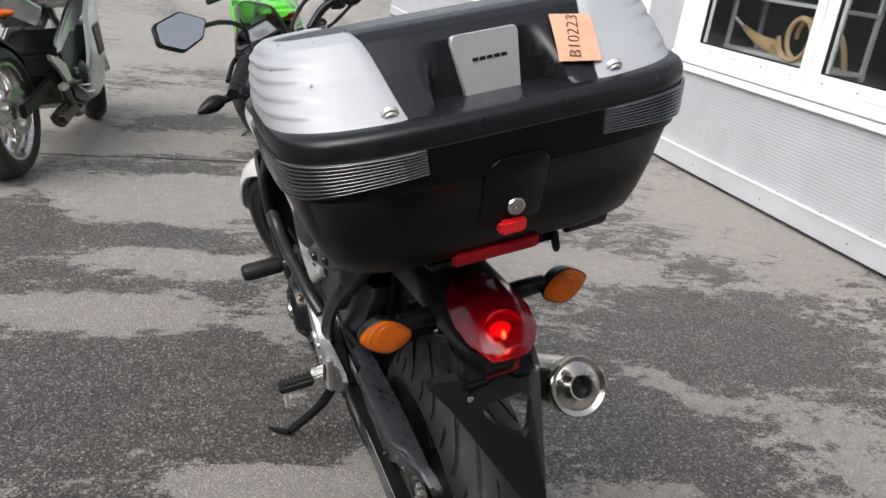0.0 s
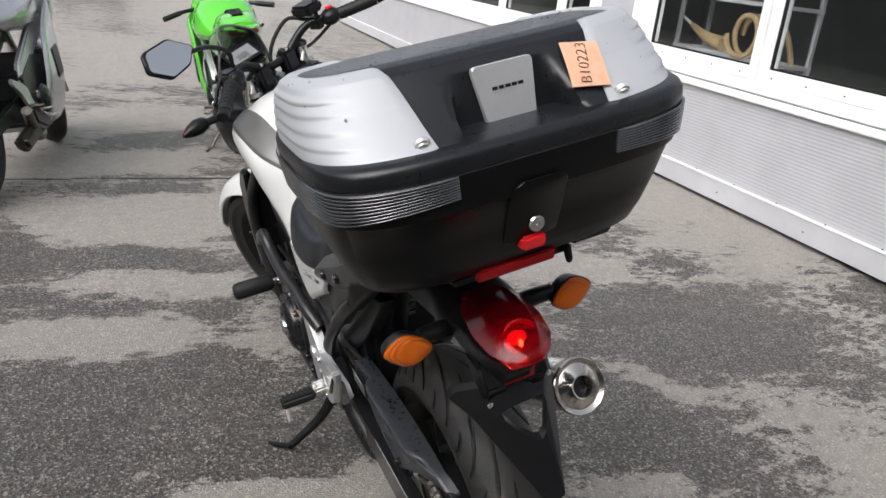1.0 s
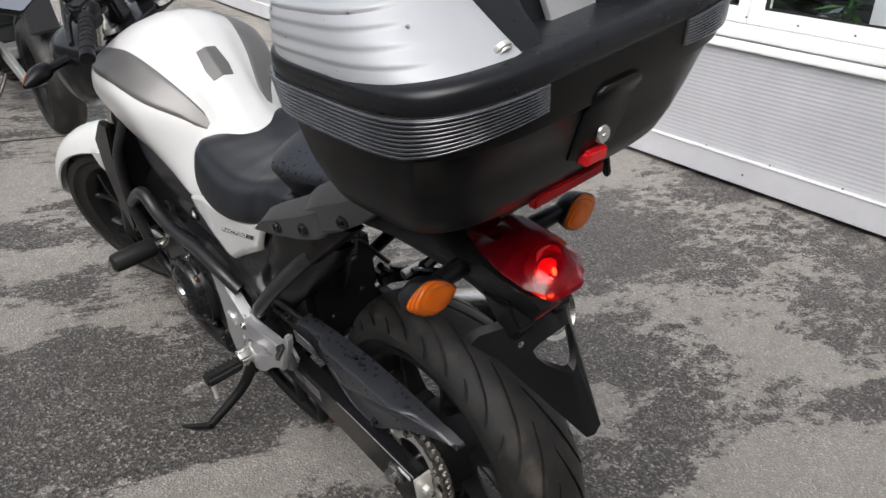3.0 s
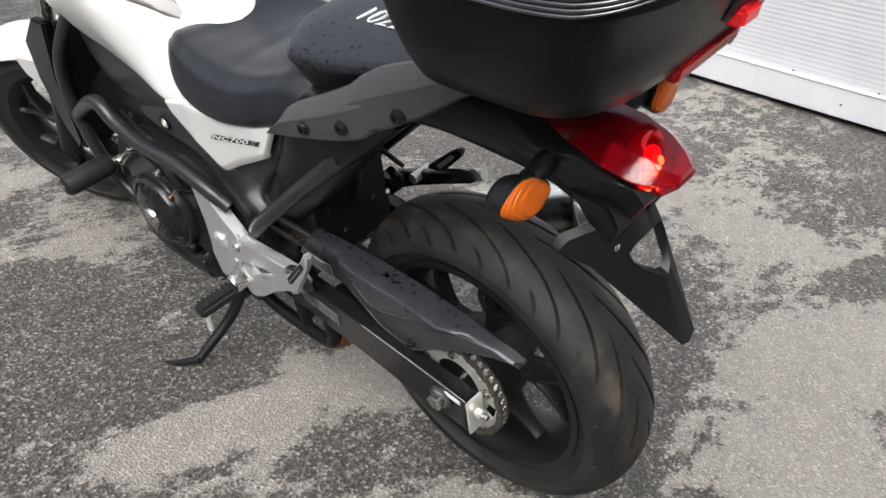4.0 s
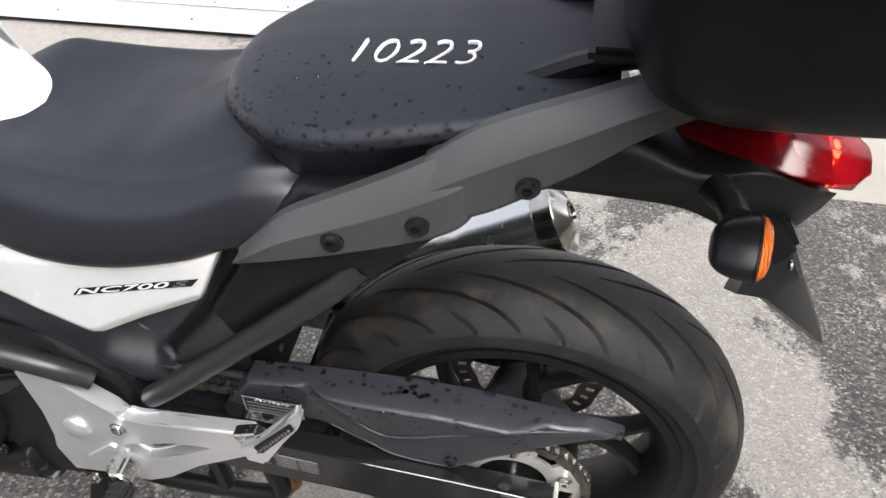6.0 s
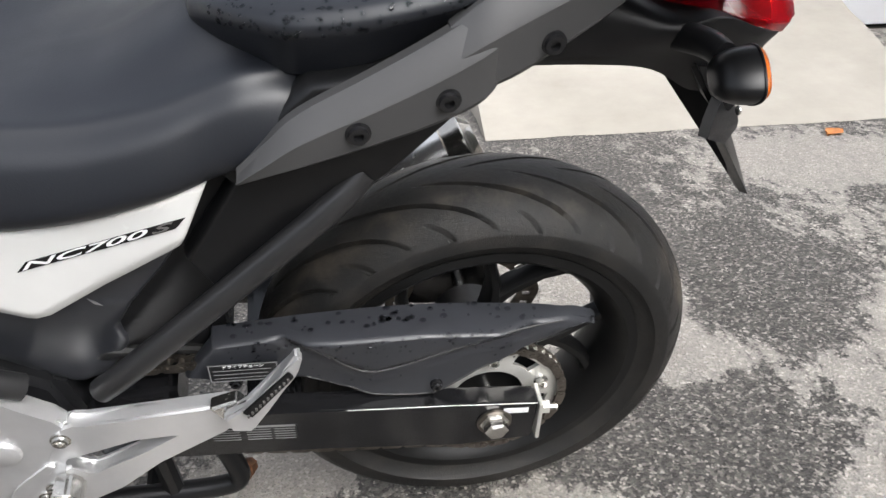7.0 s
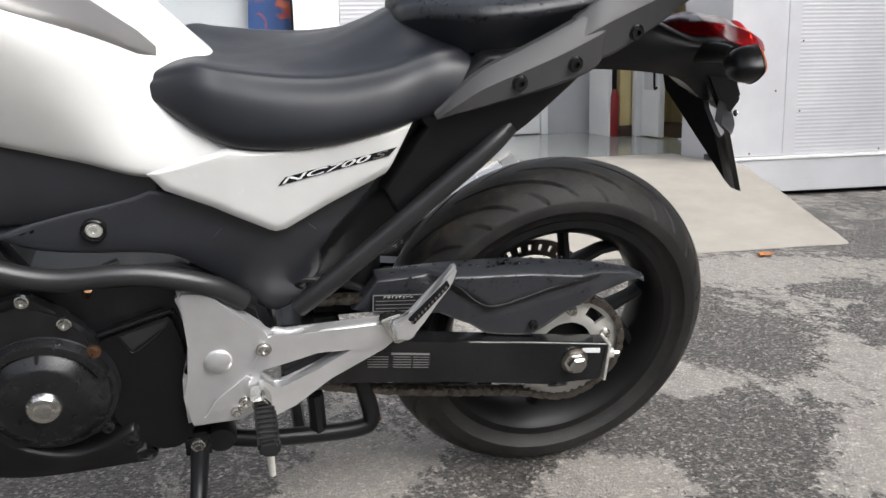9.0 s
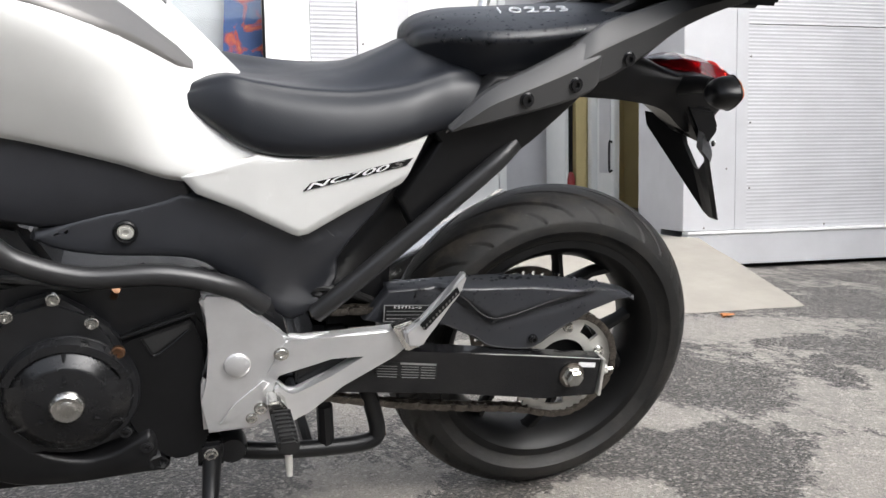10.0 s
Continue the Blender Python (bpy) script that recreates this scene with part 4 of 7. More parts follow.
block(0.40, 0.50, -0.125, 0.12, 0.335, 0.415, 0.01, bm)
block(0.25, 0.32, -0.125, 0.12, 0.325, 0.375, 0.01, bm)
arm = part("swingarm", bm, "black_gloss", bike)
part("arm_edge", tube([(0.43, 0.149, 0.401), (0.231, 0.149, 0.3765), (0.08, 0.149, 0.358), (-0.058, 0.149, 0.338)], 0.0007, 6, 2), "zinc", arm, "thin pale line along the upper swingarm edge")
part("end_plate", block(-0.066, -0.0605, 0.115, 0.153, 0.262, 0.338, 0.001), "zinc", arm)
part("axle_bolt", tube([(0.0, -0.17, 0.312), (0.0, 0.157, 0.312)], 0.010, 12), "steel", arm)
part("axle_nut", lathe([(0.001, 0.150), (0.021, 0.150), (0.021, 0.155), (0.0165, 0.156), (0.0165, 0.168), (0.013, 0.171), (0.001, 0.171)], 6, HUB), "steel", arm)
part("axle_washer", lathe([(0.001, 0.149), (0.024, 0.149), (0.024, 0.153), (0.001, 0.153)], 24, HUB), "dark_steel", arm)
part("adjuster_bolt", tube([(-0.06, 0.134, 0.308), (-0.092, 0.134, 0.306)], 0.005, 8), "steel", arm)
part("adjuster_nut", tube([(-0.068, 0.134, 0.308), (-0.08, 0.134, 0.307)], 0.0095, 6), "zinc", arm)
part("adjuster_label", slab([(-0.012, 0.336), (-0.046, 0.332), (-0.046, 0.323), (-0.012, 0.327)], 0.150, 0.1512), "sticker", arm, "small pale adjustment label")
lab = part("arm_label", slab([(0.366, 0.3755), (0.259, 0.3605), (0.259, 0.334), (0.366, 0.349)], 0.1495, 0.1506), "black_matt", arm, "black label with white small print")
part("print_block", slab([(0.325, 0.3690), (0.261, 0.3600), (0.261, 0.3565), (0.325, 0.3655)], 0.1506, 0.1510), "faint_print", lab)
for i in range(5):
    z0 = 0.3675 - 0.0050 * i
    for xa, xb in ((0.364, 0.330), (0.322, 0.292), (0.288, 0.262)):
        zz = z0 - (0.366 - xa) * 0.14
        part("print_line", slab([(xa, zz), (xb, zz - (xa - xb) * 0.14), (xb, zz - (xa - xb) * 0.14 - 0.0010), (xa, zz - 0.0010)], 0.1506, 0.1510), "faint_print", lab)

# chain and its guard
chain_loop([(0.47, 0.305), (0.42, 0.288), (0.30, 0.262), (0.211, 0.247), (0.09, 0.230), (0.0, 0.209), (-0.05, 0.222), (-0.09, 0.262), (-0.103, 0.312), (-0.09, 0.362), (-0.05, 0.402), (0.0, 0.415), (0.12, 0.43), (0.30, 0.448), (0.47, 0.455)], bike)
GUARD = [(0.385, 0.436), (0.345, 0.490), (0.215, 0.494), (0.10, 0.490), (-0.022, 0.474), (-0.10, 0.456), (-0.143, 0.433), (-0.10, 0.436), (-0.035, 0.424), (0.02, 0.395), (0.055, 0.370), (0.08, 0.357), (0.155, 0.368), (0.19, 0.392), (0.24, 0.415), (0.34, 0.423)]


def guard_depth(x, z):
    """A flat upper field, a sunk V-shaped crease below it, then a flat lower field."""
    top = 0.494 - max(0.0, 0.12 - x) ** 2 * 0.9
    if x > 0.158:
        crease = 0.425 + (x - 0.158) * 0.72
    else:
        crease = 0.425 + (0.158 - x) * 0.245
    e = (z - crease) / 0.010
    y = 0.136 + 0.006 * max(-1.0, min(1.0, e)) - 0.004 * math.exp(-(((e + 1.3) / 0.8) ** 2))
    if x > 0.20:
        y -= 0.008 * min(1.0, (x - 0.20) / 0.06)
    return y - 0.22 * max(0.0, -x - 0.02) - 0.35 * max(0.0, z - top + 0.008)


gd = part("chain_guard", pillow(GUARD, guard_depth, 0.02, 0.005, 0.0065), "cowl", bike, "matt black plastic chain guard beaded with rain")
bm = bmesh.new()
rows = []
EDGE = [(0.345, 0, 0.488), (0.215, 0, 0.492), (0.10, 0, 0.488), (-0.022, 0, 0.472), (-0.10, 0, 0.454), (-0.140, 0, 0.433)]
for x, _, z in spline(EDGE, 6):
    yo = guard_depth(x, z - 0.004) - 0.004
    rows.append([(x, yo, z - 0.006), (x, yo - 0.003, z), (x, yo - 0.018, z + 0.003), (x, 0.088, z + 0.002), (x, 0.088, z - 0.002), (x, yo - 0.02, z - 0.006)])
loft(rows, True, True, bm)
part("guard_top", bm, "cowl", gd)
CREASE = [(0.232, 0.481), (0.215, 0.470), (0.158, 0.429), (0.057, 0.454), (-0.024, 0.471), (-0.09, 0.452)]
# thin paler beads: highlights on the crease and lower edge put into colour
for nm, line, up in (("guard_ridge_highlight", CREASE, 0.003), ("guard_edge_highlight", [(0.24, 0.418), (0.19, 0.396), (0.155, 0.373), (0.085, 0.362), (0.058, 0.375), (0.02, 0.400), (-0.035, 0.428)], 0.002)):
    part(nm, tube([(x, guard_depth(x, z + up) - 0.0002, z + up) for x, z in line], 0.0012, 6, 6), "tail_grey", gd)
screw(gd, (0.077, 0.134, 0.383), 0.0065, "black_gloss", "bolt")
screw(gd, (0.325, 0.128, 0.428), 0.0065, "black_gloss", "bolt")
lb = part("guard_label", slab([(0.353, 0.468), (0.272, 0.462), (0.272, 0.432), (0.353, 0.437)], 0.1302, 0.1312), "black_matt", gd, "black warning label with white frame and small print")
for a, b, c_, d in ((0.353, 0.272, 0.468, 0.4665), (0.353, 0.272, 0.4385, 0.437)):
    part("label_rule", slab([(a, c_), (b, c_ - 0.006), (b, d - 0.006), (a, d)], 0.1312, 0.1316), "faint_print", lb)
for a in (0.353, 0.2735):
    e = 0.0 if a > 0.3 else 0.006
    part("label_rule", slab([(a, 0.468 - e), (a - 0.0015, 0.468 - e), (a - 0.0015, 0.437 - e), (a, 0.437 - e)], 0.1312, 0.1316), "faint_print", lb)
for i, (a, b, h) in enumerate(((0.328, 0.297, 0.004), (0.348, 0.280, 0.0010), (0.348, 0.284, 0.0010), (0.348, 0.278, 0.0010))):
    z0 = 0.464 - 0.0068 * i
    e, f_ = (0.353 - a) * 0.074, (0.353 - b) * 0.074
    if i:
        part("print_line", slab([(a, z0 - e), (b, z0 - f_), (b, z0 - f_ - h), (a, z0 - e - h)], 0.1312, 0.1316), "faint_print", lb)
lettering("\u30c9\u30e9\u30a4\u30d6\u30c1\u30a7\u30fc\u30f3", 0.0062, Matrix.Translation((0.3125, 0.1316, 0.4605)) @ pose(0, 0, 0, 90, 4.2, 180), "sticker", lb, "label_heading", 0.0003)

# rear shock linkage and the dark clutter ahead of the rear wheel
bm = block(0.33, 0.46, -0.09, 0.09, 0.40, 0.62, 0.02)
tube([(0.40, 0.02, 0.40), (0.30, 0.0, 0.70)], 0.035, 14, bm=bm)
block(0.36, 0.56, -0.13, 0.11, 0.62, 0.74, 0.02, bm)
part("inner_fender", bm, "black_matt", bike)
part("shock_spring", tube([(0.385 - 0.085 * t / 60 + 0.0, 0.045 * math.cos(t * 0.9), 0.44 + 0.22 * t / 60 + 0.045 * math.sin(t * 0.9) * 0.3) for t in range(60)], 0.006, 6, 1, smooth=False), "dark_steel", bike)
for y0, z0 in ((0.10, 0.47), (0.06, 0.50), (-0.02, 0.53)):
    part("hose", tube([(0.52, y0, z0 + 0.02), (0.45, y0 + 0.02, z0 + 0.03), (0.38, y0, z0), (0.33, y0 - 0.02, z0 - 0.04)], 0.007, 8, 4), "rubber", bike)

# right-hand passenger footrest hanger, seen through the gap over the tyre
bm = slab([(0.46, 0.37), (0.36, 0.425), (0.20, 0.49), (0.185, 0.505), (0.20, 0.52), (0.37, 0.455), (0.47, 0.42)], -0.195, -0.178, 0.004)
part("right_hanger", bm, "black_gloss", bike)
part("hanger_end", tube([(0.215, -0.20, 0.492), (0.188, -0.206, 0.503)], 0.013, 14), "zinc", bike)
rpp = part("right_passenger_peg", slab([(0.345, 0.448), (0.318, 0.452), (0.245, 0.522), (0.236, 0.538), (0.244, 0.545), (0.262, 0.535), (0.342, 0.470)], -0.212, -0.198, 0.003), "black", bike, "folded black passenger footrest")
part("peg_slot", slab([(0.305, 0.474), (0.262, 0.515), (0.257, 0.524), (0.268, 0.522), (0.312, 0.482)], -0.1985, -0.1965, 0.0005), "zinc", rpp)
part("peg_pivot", tube([(0.35, -0.21, 0.455), (0.35, -0.16, 0.455)], 0.011, 12), "zinc", bike)
bm = block(0.335, 0.385, -0.135, -0.085, 0.455, 0.495, 0.010)
tube([(0.35, -0.12, 0.49), (0.34, -0.10, 0.515)], 0.009, 10, bm=bm)
part("brake_caliper", bm, "black_gloss", bike, "black rear brake caliper")
part("caliper_pin", tube([(0.34, -0.084, 0.475), (0.34, -0.074, 0.475)], 0.007, 10), "steel", bike)
part("reservoir_hose", tube([(0.30, -0.1, 0.54), (0.33, -0.06, 0.60), (0.38, -0.02, 0.62)], 0.005, 8), "rubber", bike)

# exhaust on the right
ex0, ex1 = Vector((0.346, -0.232, 0.304)), Vector((-0.034, -0.259, 0.481))
d = (ex1 - ex0).normalized()
rot = Vector((0, 1, 0)).rotation_difference(d).to_matrix().to_4x4()
L_ = (ex1 - ex0).length
place = Matrix.Translation(ex0) @ rot
bm = lathe([(0.001, 0.0), (0.03, 0.0), (0.050, 0.05), (0.058, 0.08), (0.058, L_ - 0.035), (0.0575, L_ - 0.03)], 40)
can = part("silencer", add(bmesh.new(), bm, place), "chrome", bike, "polished stainless silencer")
bm = lathe([(0.0575, L_ - 0.034), (0.060, L_ - 0.031), (0.0605, L_ - 0.012), (0.0625, L_ - 0.006), (0.062, L_ - 0.001), (0.060, L_ + 0.001), (0.0565, L_ - 0.001), (0.050, L_ - 0.004), (0.0475, L_ - 0.003), (0.029, L_ + 0.012), (0.0265, L_ + 0.0145), (0.0235, L_ + 0.014), (0.0205, L_ + 0.006), (0.0200, L_ - 0.03)], 56)
part("end_cap", add(bmesh.new(), bm, place), "polished", can, "bright conical silencer end cap")
bm = lathe([(0.0206, L_ - 0.010), (0.0125, L_ - 0.013), (0.0115, L_ - 0.013), (0.0110, L_ - 0.05), (0.001, L_ - 0.05)], 28)
part("outlet", add(bmesh.new(), bm, place), "engine_grey", can, "dark outlet pipe")
# near-black plug: the darkness inside the pipe put into its colour
part("bore_shade", add(bmesh.new(), lathe([(0.001, L_ - 0.0125), (0.0112, L_ - 0.0125), (0.0112, L_ - 0.02), (0.001, L_ - 0.02)], 20), place), "gap_shade", can)
part("header_pipe", tube([(0.355, -0.232, 0.300), (0.50, -0.19, 0.24), (0.70, -0.12, 0.20), (0.95, -0.06, 0.19), (1.08, -0.02, 0.30)], 0.024, 12), "dark_steel", bike)

# main frame tubes
FT = [
    [(0.155, 0.138, 0.741), (0.20, 0.153, 0.703), (0.31, 0.160, 0.611), (0.425, 0.158, 0.511), (0.47, 0.15, 0.469)],
    [(0.98, 0.15, 0.80), (1.055, 0.172, 0.70), (1.095, 0.175, 0.60), (1.10, 0.17, 0.50), (1.07, 0.16, 0.38), (1.0, 0.14, 0.30)],
    [(1.10, 0.17, 0.54), (1.0, 0.178, 0.60), (0.93, 0.18, 0.625), (0.88, 0.178, 0.590), (0.80, 0.175, 0.562), (0.69, 0.172, 0.558), (0.60, 0.165, 0.530), (0.55, 0.15, 0.49)],
]
for line, rad in zip(FT, (0.0152, 0.0150, 0.0160)):
    part("frame_tube", tube(line, rad, 14, 6), "frame", bike)
    part("frame_tube", tube([(x, -y, z) for x, y, z in line], rad, 14, 6), "frame", bike)
part("frame_spine", tube([(1.12, 0, 0.92), (0.85, 0, 0.80), (0.5, 0, 0.72), (0.2, 0, 0.78), (-0.1, 0, 0.88)], 0.04, 12), "frame", bike)

# engine
ENG = [(1.03, 0.50), (0.93, 0.545), (0.84, 0.545), (0.70, 0.55), (0.62, 0.545), (0.52, 0.47), (0.50, 0.38), (0.60, 0.27), (0.66, 0.225), (0.82, 0.215), (0.97, 0.235), (1.06, 0.30), (1.08, 0.42)]
eng = part("engine", slab(ENG, -0.15, 0.135, 0.015), "engine", bike, "black painted engine block")
part("cylinder_block", slab([(0.83, 0.53), (1.06, 0.40), (1.17, 0.56), (1.02, 0.66), (0.88, 0.62)], -0.13, 0.11, 0.012), "engine", eng)
part("side_case", slab([(0.90, 0.515), (0.843, 0.530), (0.80, 0.497), (0.765, 0.465), (0.745, 0.40), (0.75, 0.33), (0.80, 0.275), (0.90, 0.27), (0.96, 0.34), (0.96, 0.45)], 0.130, 0.165, 0.010), "engine", eng)
part("clutch_cover", lathe([(0.001, 0.1975), (0.058, 0.1975), (0.0615, 0.1955), (0.064, 0.1935), (0.084, 0.178), (0.089, 0.172), (0.091, 0.160), (0.091, 0.13)], 56, (0.834, 0, 0.372)), "engine_grey", eng, "round dark engine cover")
part("cover_rim", lathe([(0.086, 0.168), (0.096, 0.168), (0.099, 0.160), (0.099, 0.13), (0.086, 0.13)], 56, (0.834, 0, 0.372), closed=True), "engine", eng)
part("cover_cap", lathe([(0.001, 0.208), (0.010, 0.208), (0.013, 0.206), (0.020, 0.207), (0.024, 0.203), (0.025, 0.196), (0.001, 0.196)], 28, (0.834, 0, 0.372)), "steel", eng, "worn bright timing cap")
bm = bmesh.new()
loft([[(0.834 + q * math.cos(a), y, 0.372 + q * math.sin(a)) for q, y in ((0.0790, 0.180), (0.0815, 0.186), (0.0925, 0.184), (0.0960, 0.176), (0.0960, 0.150), (0.0790, 0.150))] for a in np.linspace(radians(22), radians(158), 25)], True, True, bm)
part("cover_arc", bm, "engine_grey", eng)
for a in (90, 210, 330):
    c, s = math.cos(radians(a)), math.sin(radians(a))
    part("cover_rib", tube([(0.834 + 0.04 * c, 0.199, 0.372 + 0.04 * s), (0.834 + 0.085 * c, 0.180, 0.372 + 0.085 * s)], 0.0035, 6), "engine_grey", eng)
for x, y, z, m_ in ((0.843, 0.166, 0.527, "steel"), (0.795, 0.166, 0.487, "steel"), (0.905, 0.166, 0.505, "steel"), (0.762, 0.172, 0.440, "bronze"), (0.905, 0.175, 0.355, "steel"), (0.76, 0.166, 0.30, "black_gloss"), (0.93, 0.166, 0.42, "black_gloss")):
    screw(eng, (x, y, z), 0.0078, m_, "bolt")
SPR = [(0.787, 0.435), (0.749, 0.456), (0.656, 0.486), (0.644, 0.47), (0.633, 0.429), (0.649, 0.346), (0.648, 0.268), (0.631, 0.243), (0.66, 0.225), (0.70, 0.225), (0.745, 0.26), (0.755, 0.34)]
part("sprocket_cover", slab(SPR, 0.12, 0.150, 0.012), "black", eng, "black plastic sprocket cover")
# near-black slab painted as the shade of the slanted recess
part("cover_slot_shade", slab([(0.729, 0.449), (0.656, 0.472), (0.661, 0.460), (0.714, 0.420)], 0.148, 0.1508, 0.002), "gap_shade", eng)
part("cover_ridge", tube([(0.757, 0.150, 0.452), (0.70, 0.151, 0.470), (0.652, 0.150, 0.484)], 0.0030, 8, 3), "black", eng)
part("cover_ridge", tube([(0.731, 0.150, 0.447), (0.722, 0.150, 0.432), (0.713, 0.150, 0.418), (0.690, 0.150, 0.432), (0.660, 0.150, 0.459)], 0.0020, 8, 3), "black", eng)
part("gearshift_link", tube([(0.93, 0.15, 0.49), (0.99, 0.16, 0.44)], 0.007, 8), "steel", eng)
BELLY = [(1.12, 0.41), (0.96, 0.371), (0.926, 0.341), (0.90, 0.303), (0.878, 0.281), (0.846, 0.267), (0.814, 0.260), (0.78, 0.268), (0.753, 0.284), (0.726, 0.297), (0.715, 0.285), (0.711, 0.261), (0.722, 0.236), (0.696, 0.228), (0.696, 0.213), (0.76, 0.210), (0.819, 0.206), (0.861, 0.206), (0.91, 0.212), (0.977, 0.240), (1.12, 0.29)]
part("belly_pan", pillow(smooth_outline(BELLY, 1), lambda x, z: 0.165 - 0.25 * max(0, 0.23 - z) - 0.3 * max(0, x - 0.98), 0.05, 0.014, 0.025), "black", bike, "matt black belly pan")
part("belly_floor", block(0.70, 1.08, -0.14, 0.13, 0.195, 0.215, 0.006), "black", bike)
screw(bike, (0.731, 0.164, 0.268), 0.008, "black_gloss")
for i in range(3):
    part("lead_wire", tube([(0.98, 0.1 + 0.02 * i, 0.56), (0.90 - 0.03 * i, 0.13, 0.535), (0.80, 0.12 + 0.01 * i, 0.53), (0.72, 0.11, 0.55)], 0.005, 6), "rubber", bike)
part("brass_fitting", tube([(0.765, 0.14, 0.515), (0.76, 0.15, 0.53)], 0.006, 8), "bronze", bike)

# crash bung
part("crash_bung", lathe([(0.001, 0.30), (0.016, 0.30), (0.024, 0.294), (0.026, 0.28), (0.026, 0.19), (0.02, 0.18), (0.001, 0.18)], 24, (1.0, 0, 0.447)), "rubber", bike, "black crash bung")
screw(bike, (1.0, 0.30, 0.447), 0.008, "dark_steel", out=0.002)
part("bung_mount", tube([(1.0, 0.10, 0.447), (1.0, 0.20, 0.447)], 0.012, 10), "steel", bike)

# left footrest hanger in silver alloy
HANG = [(0.648, 0.516), (0.639, 0.528), (0.607, 0.526), (0.590, 0.509), (0.560, 0.478), (0.527, 0.449), (0.509, 0.435), (0.505, 0.406), (0.514, 0.387), (0.545, 0.372), (0.531, 0.355), (0.535, 0.326), (0.552, 0.305), (0.558, 0.284), (0.645, 0.281), (0.648, 0.342), (0.647, 0.376), (0.627, 0.431), (0.628, 0.449)]
hang = part("footrest_hanger", slab(HANG, 0.146, 0.172, 0.0085), "alloy", bike, "silver alloy footrest hanger")
part("upper_strut", slab([(0.522, 0.442), (0.509, 0.435), (0.493, 0.432), (0.445, 0.438), (0.331, 0.446), (0.311, 0.421), (0.342, 0.400), (0.380, 0.390), (0.395, 0.399), (0.409, 0.405), (0.446, 0.400), (0.495, 0.387), (0.541, 0.371), (0.554, 0.382)], 0.150, 0.1745, 0.005), "alloy", hang)
part("lower_strut", slab([(0.315, 0.427), (0.311, 0.415), (0.342, 0.394), (0.426, 0.348), (0.481, 0.305), (0.515, 0.284), (0.537, 0.282), (0.550, 0.308), (0.538, 0.366), (0.532, 0.356), (0.516, 0.340), (0.502, 0.338), (0.446, 0.368), (0.395, 0.398), (0.368, 0.411)], 0.149, 0.1732, 0.005), "alloy", hang)
part("hanger_rib", slab([(0.627, 0.297), (0.602, 0.336), (0.554, 0.376), (0.541, 0.368), (0.573, 0.331), (0.600, 0.305)], 0.165, 0.1755, 0.0035), "alloy", hang)
part("hanger_boss", lathe([(0.001, 0.180), (0.014, 0.180), (0.019, 0.177), (0.021, 0.170), (0.021, 0.16)], 28, (0.593, 0, 0.402)), "alloy", hang)
screw(hang, (0.526, 0.173, 0.416), 0.0095, "steel")
screw(hang, (0.558, 0.173, 0.322), 0.0085, "steel")
screw(hang, (0.572, 0.173, 0.306), 0.0075, "steel")
pp = part("passenger_peg", slab([(0.336, 0.450), (0.304, 0.464), (0.262, 0.519), (0.243, 0.548), (0.237, 0.540), (0.245, 0.512), (0.285, 0.455), (0.305, 0.420), (0.33, 0.425)], 0.182, 0.200, 0.004), "alloy", hang, "folded alloy passenger footrest")
part("peg_rubber", slab([(0.312, 0.462), (0.254, 0.524), (0.249, 0.514), (0.302, 0.452)], 0.199, 0.203, 0.001), "black", pp)
part("peg_clevis", slab([(0.352, 0.452), (0.318, 0.462), (0.292, 0.418), (0.325, 0.405)], 0.164, 0.184, 0.003), "steel", hang)
for i in range(11):
    t = i / 10
    part("peg_tooth", block(0.3045 - 0.05 * t, 0.3070 - 0.05 * t, 0.2025, 0.2050, 0.455 + 0.056 * t, 0.459 + 0.056 * t), "inset_grey", pp)
rp = part("rider_peg", slab([(0.546, 0.338), (0.520, 0.340), (0.514, 0.333), (0.516, 0.314), (0.524, 0.309), (0.541, 0.312), (0.548, 0.322)], 0.206, 0.296, 0.005), "rubber", hang, "black rubber rider footrest")
for i in range(7):
    part("peg_ridge", block(0.517, 0.545, 0.214 + 0.0115 * i, 0.219 + 0.0115 * i, 0.3385, 0.3415, 0.001), "rubber", rp)
part("peg_bracket", slab([(0.552, 0.350), (0.532, 0.352), (0.518, 0.335), (0.522, 0.314), (0.545, 0.316)], 0.170, 0.208, 0.004), "steel", hang)
part("peg_feeler", tube([(0.530, 0.282, 0.312), (0.528, 0.285, 0.270)], (0.006, 0.005), 10), "zinc", rp)

# stands
ss = part("side_stand", tube([(0.632, 0.14, 0.235), (0.64, 0.19, 0.17), (0.655, 0.285, 0.106)], (0.016, 0.011), 10, 4), "black", bike, "black side stand, folded out")
part("stand_foot", tube([(0.652, 0.288, 0.104), (0.69, 0.318, 0.096), (0.725, 0.345, 0.090)], (0.010, 0.006), 8, 4), "black", ss)
part("stand_pivot", block(0.615, 0.655, 0.115, 0.155, 0.205, 0.255, 0.006), "black_gloss", ss)
screw(ss, (0.635, 0.156, 0.235), 0.009, "steel")
cs = part("centre_stand", tube([(0.60, 0.115, 0.215), (0.54, 0.12, 0.205), (0.44, 0.12, 0.198), (0.37, 0.12, 0.20), (0.350, 0.118, 0.215), (0.358, 0.112, 0.26), (0.372, 0.11, 0.305)], 0.015, 10, 4), "black", bike, "black centre stand, folded up")
part("stand_leg", tube([(0.60, -0.115, 0.215), (0.54, -0.12, 0.205), (0.44, -0.12, 0.198), (0.37, -0.12, 0.20)], 0.015, 10, 4), "black", cs)
part("stand_brace", tube([(0.44, 0.118, 0.20), (0.445, 0.115, 0.28)], 0.014, 8), "black", cs)
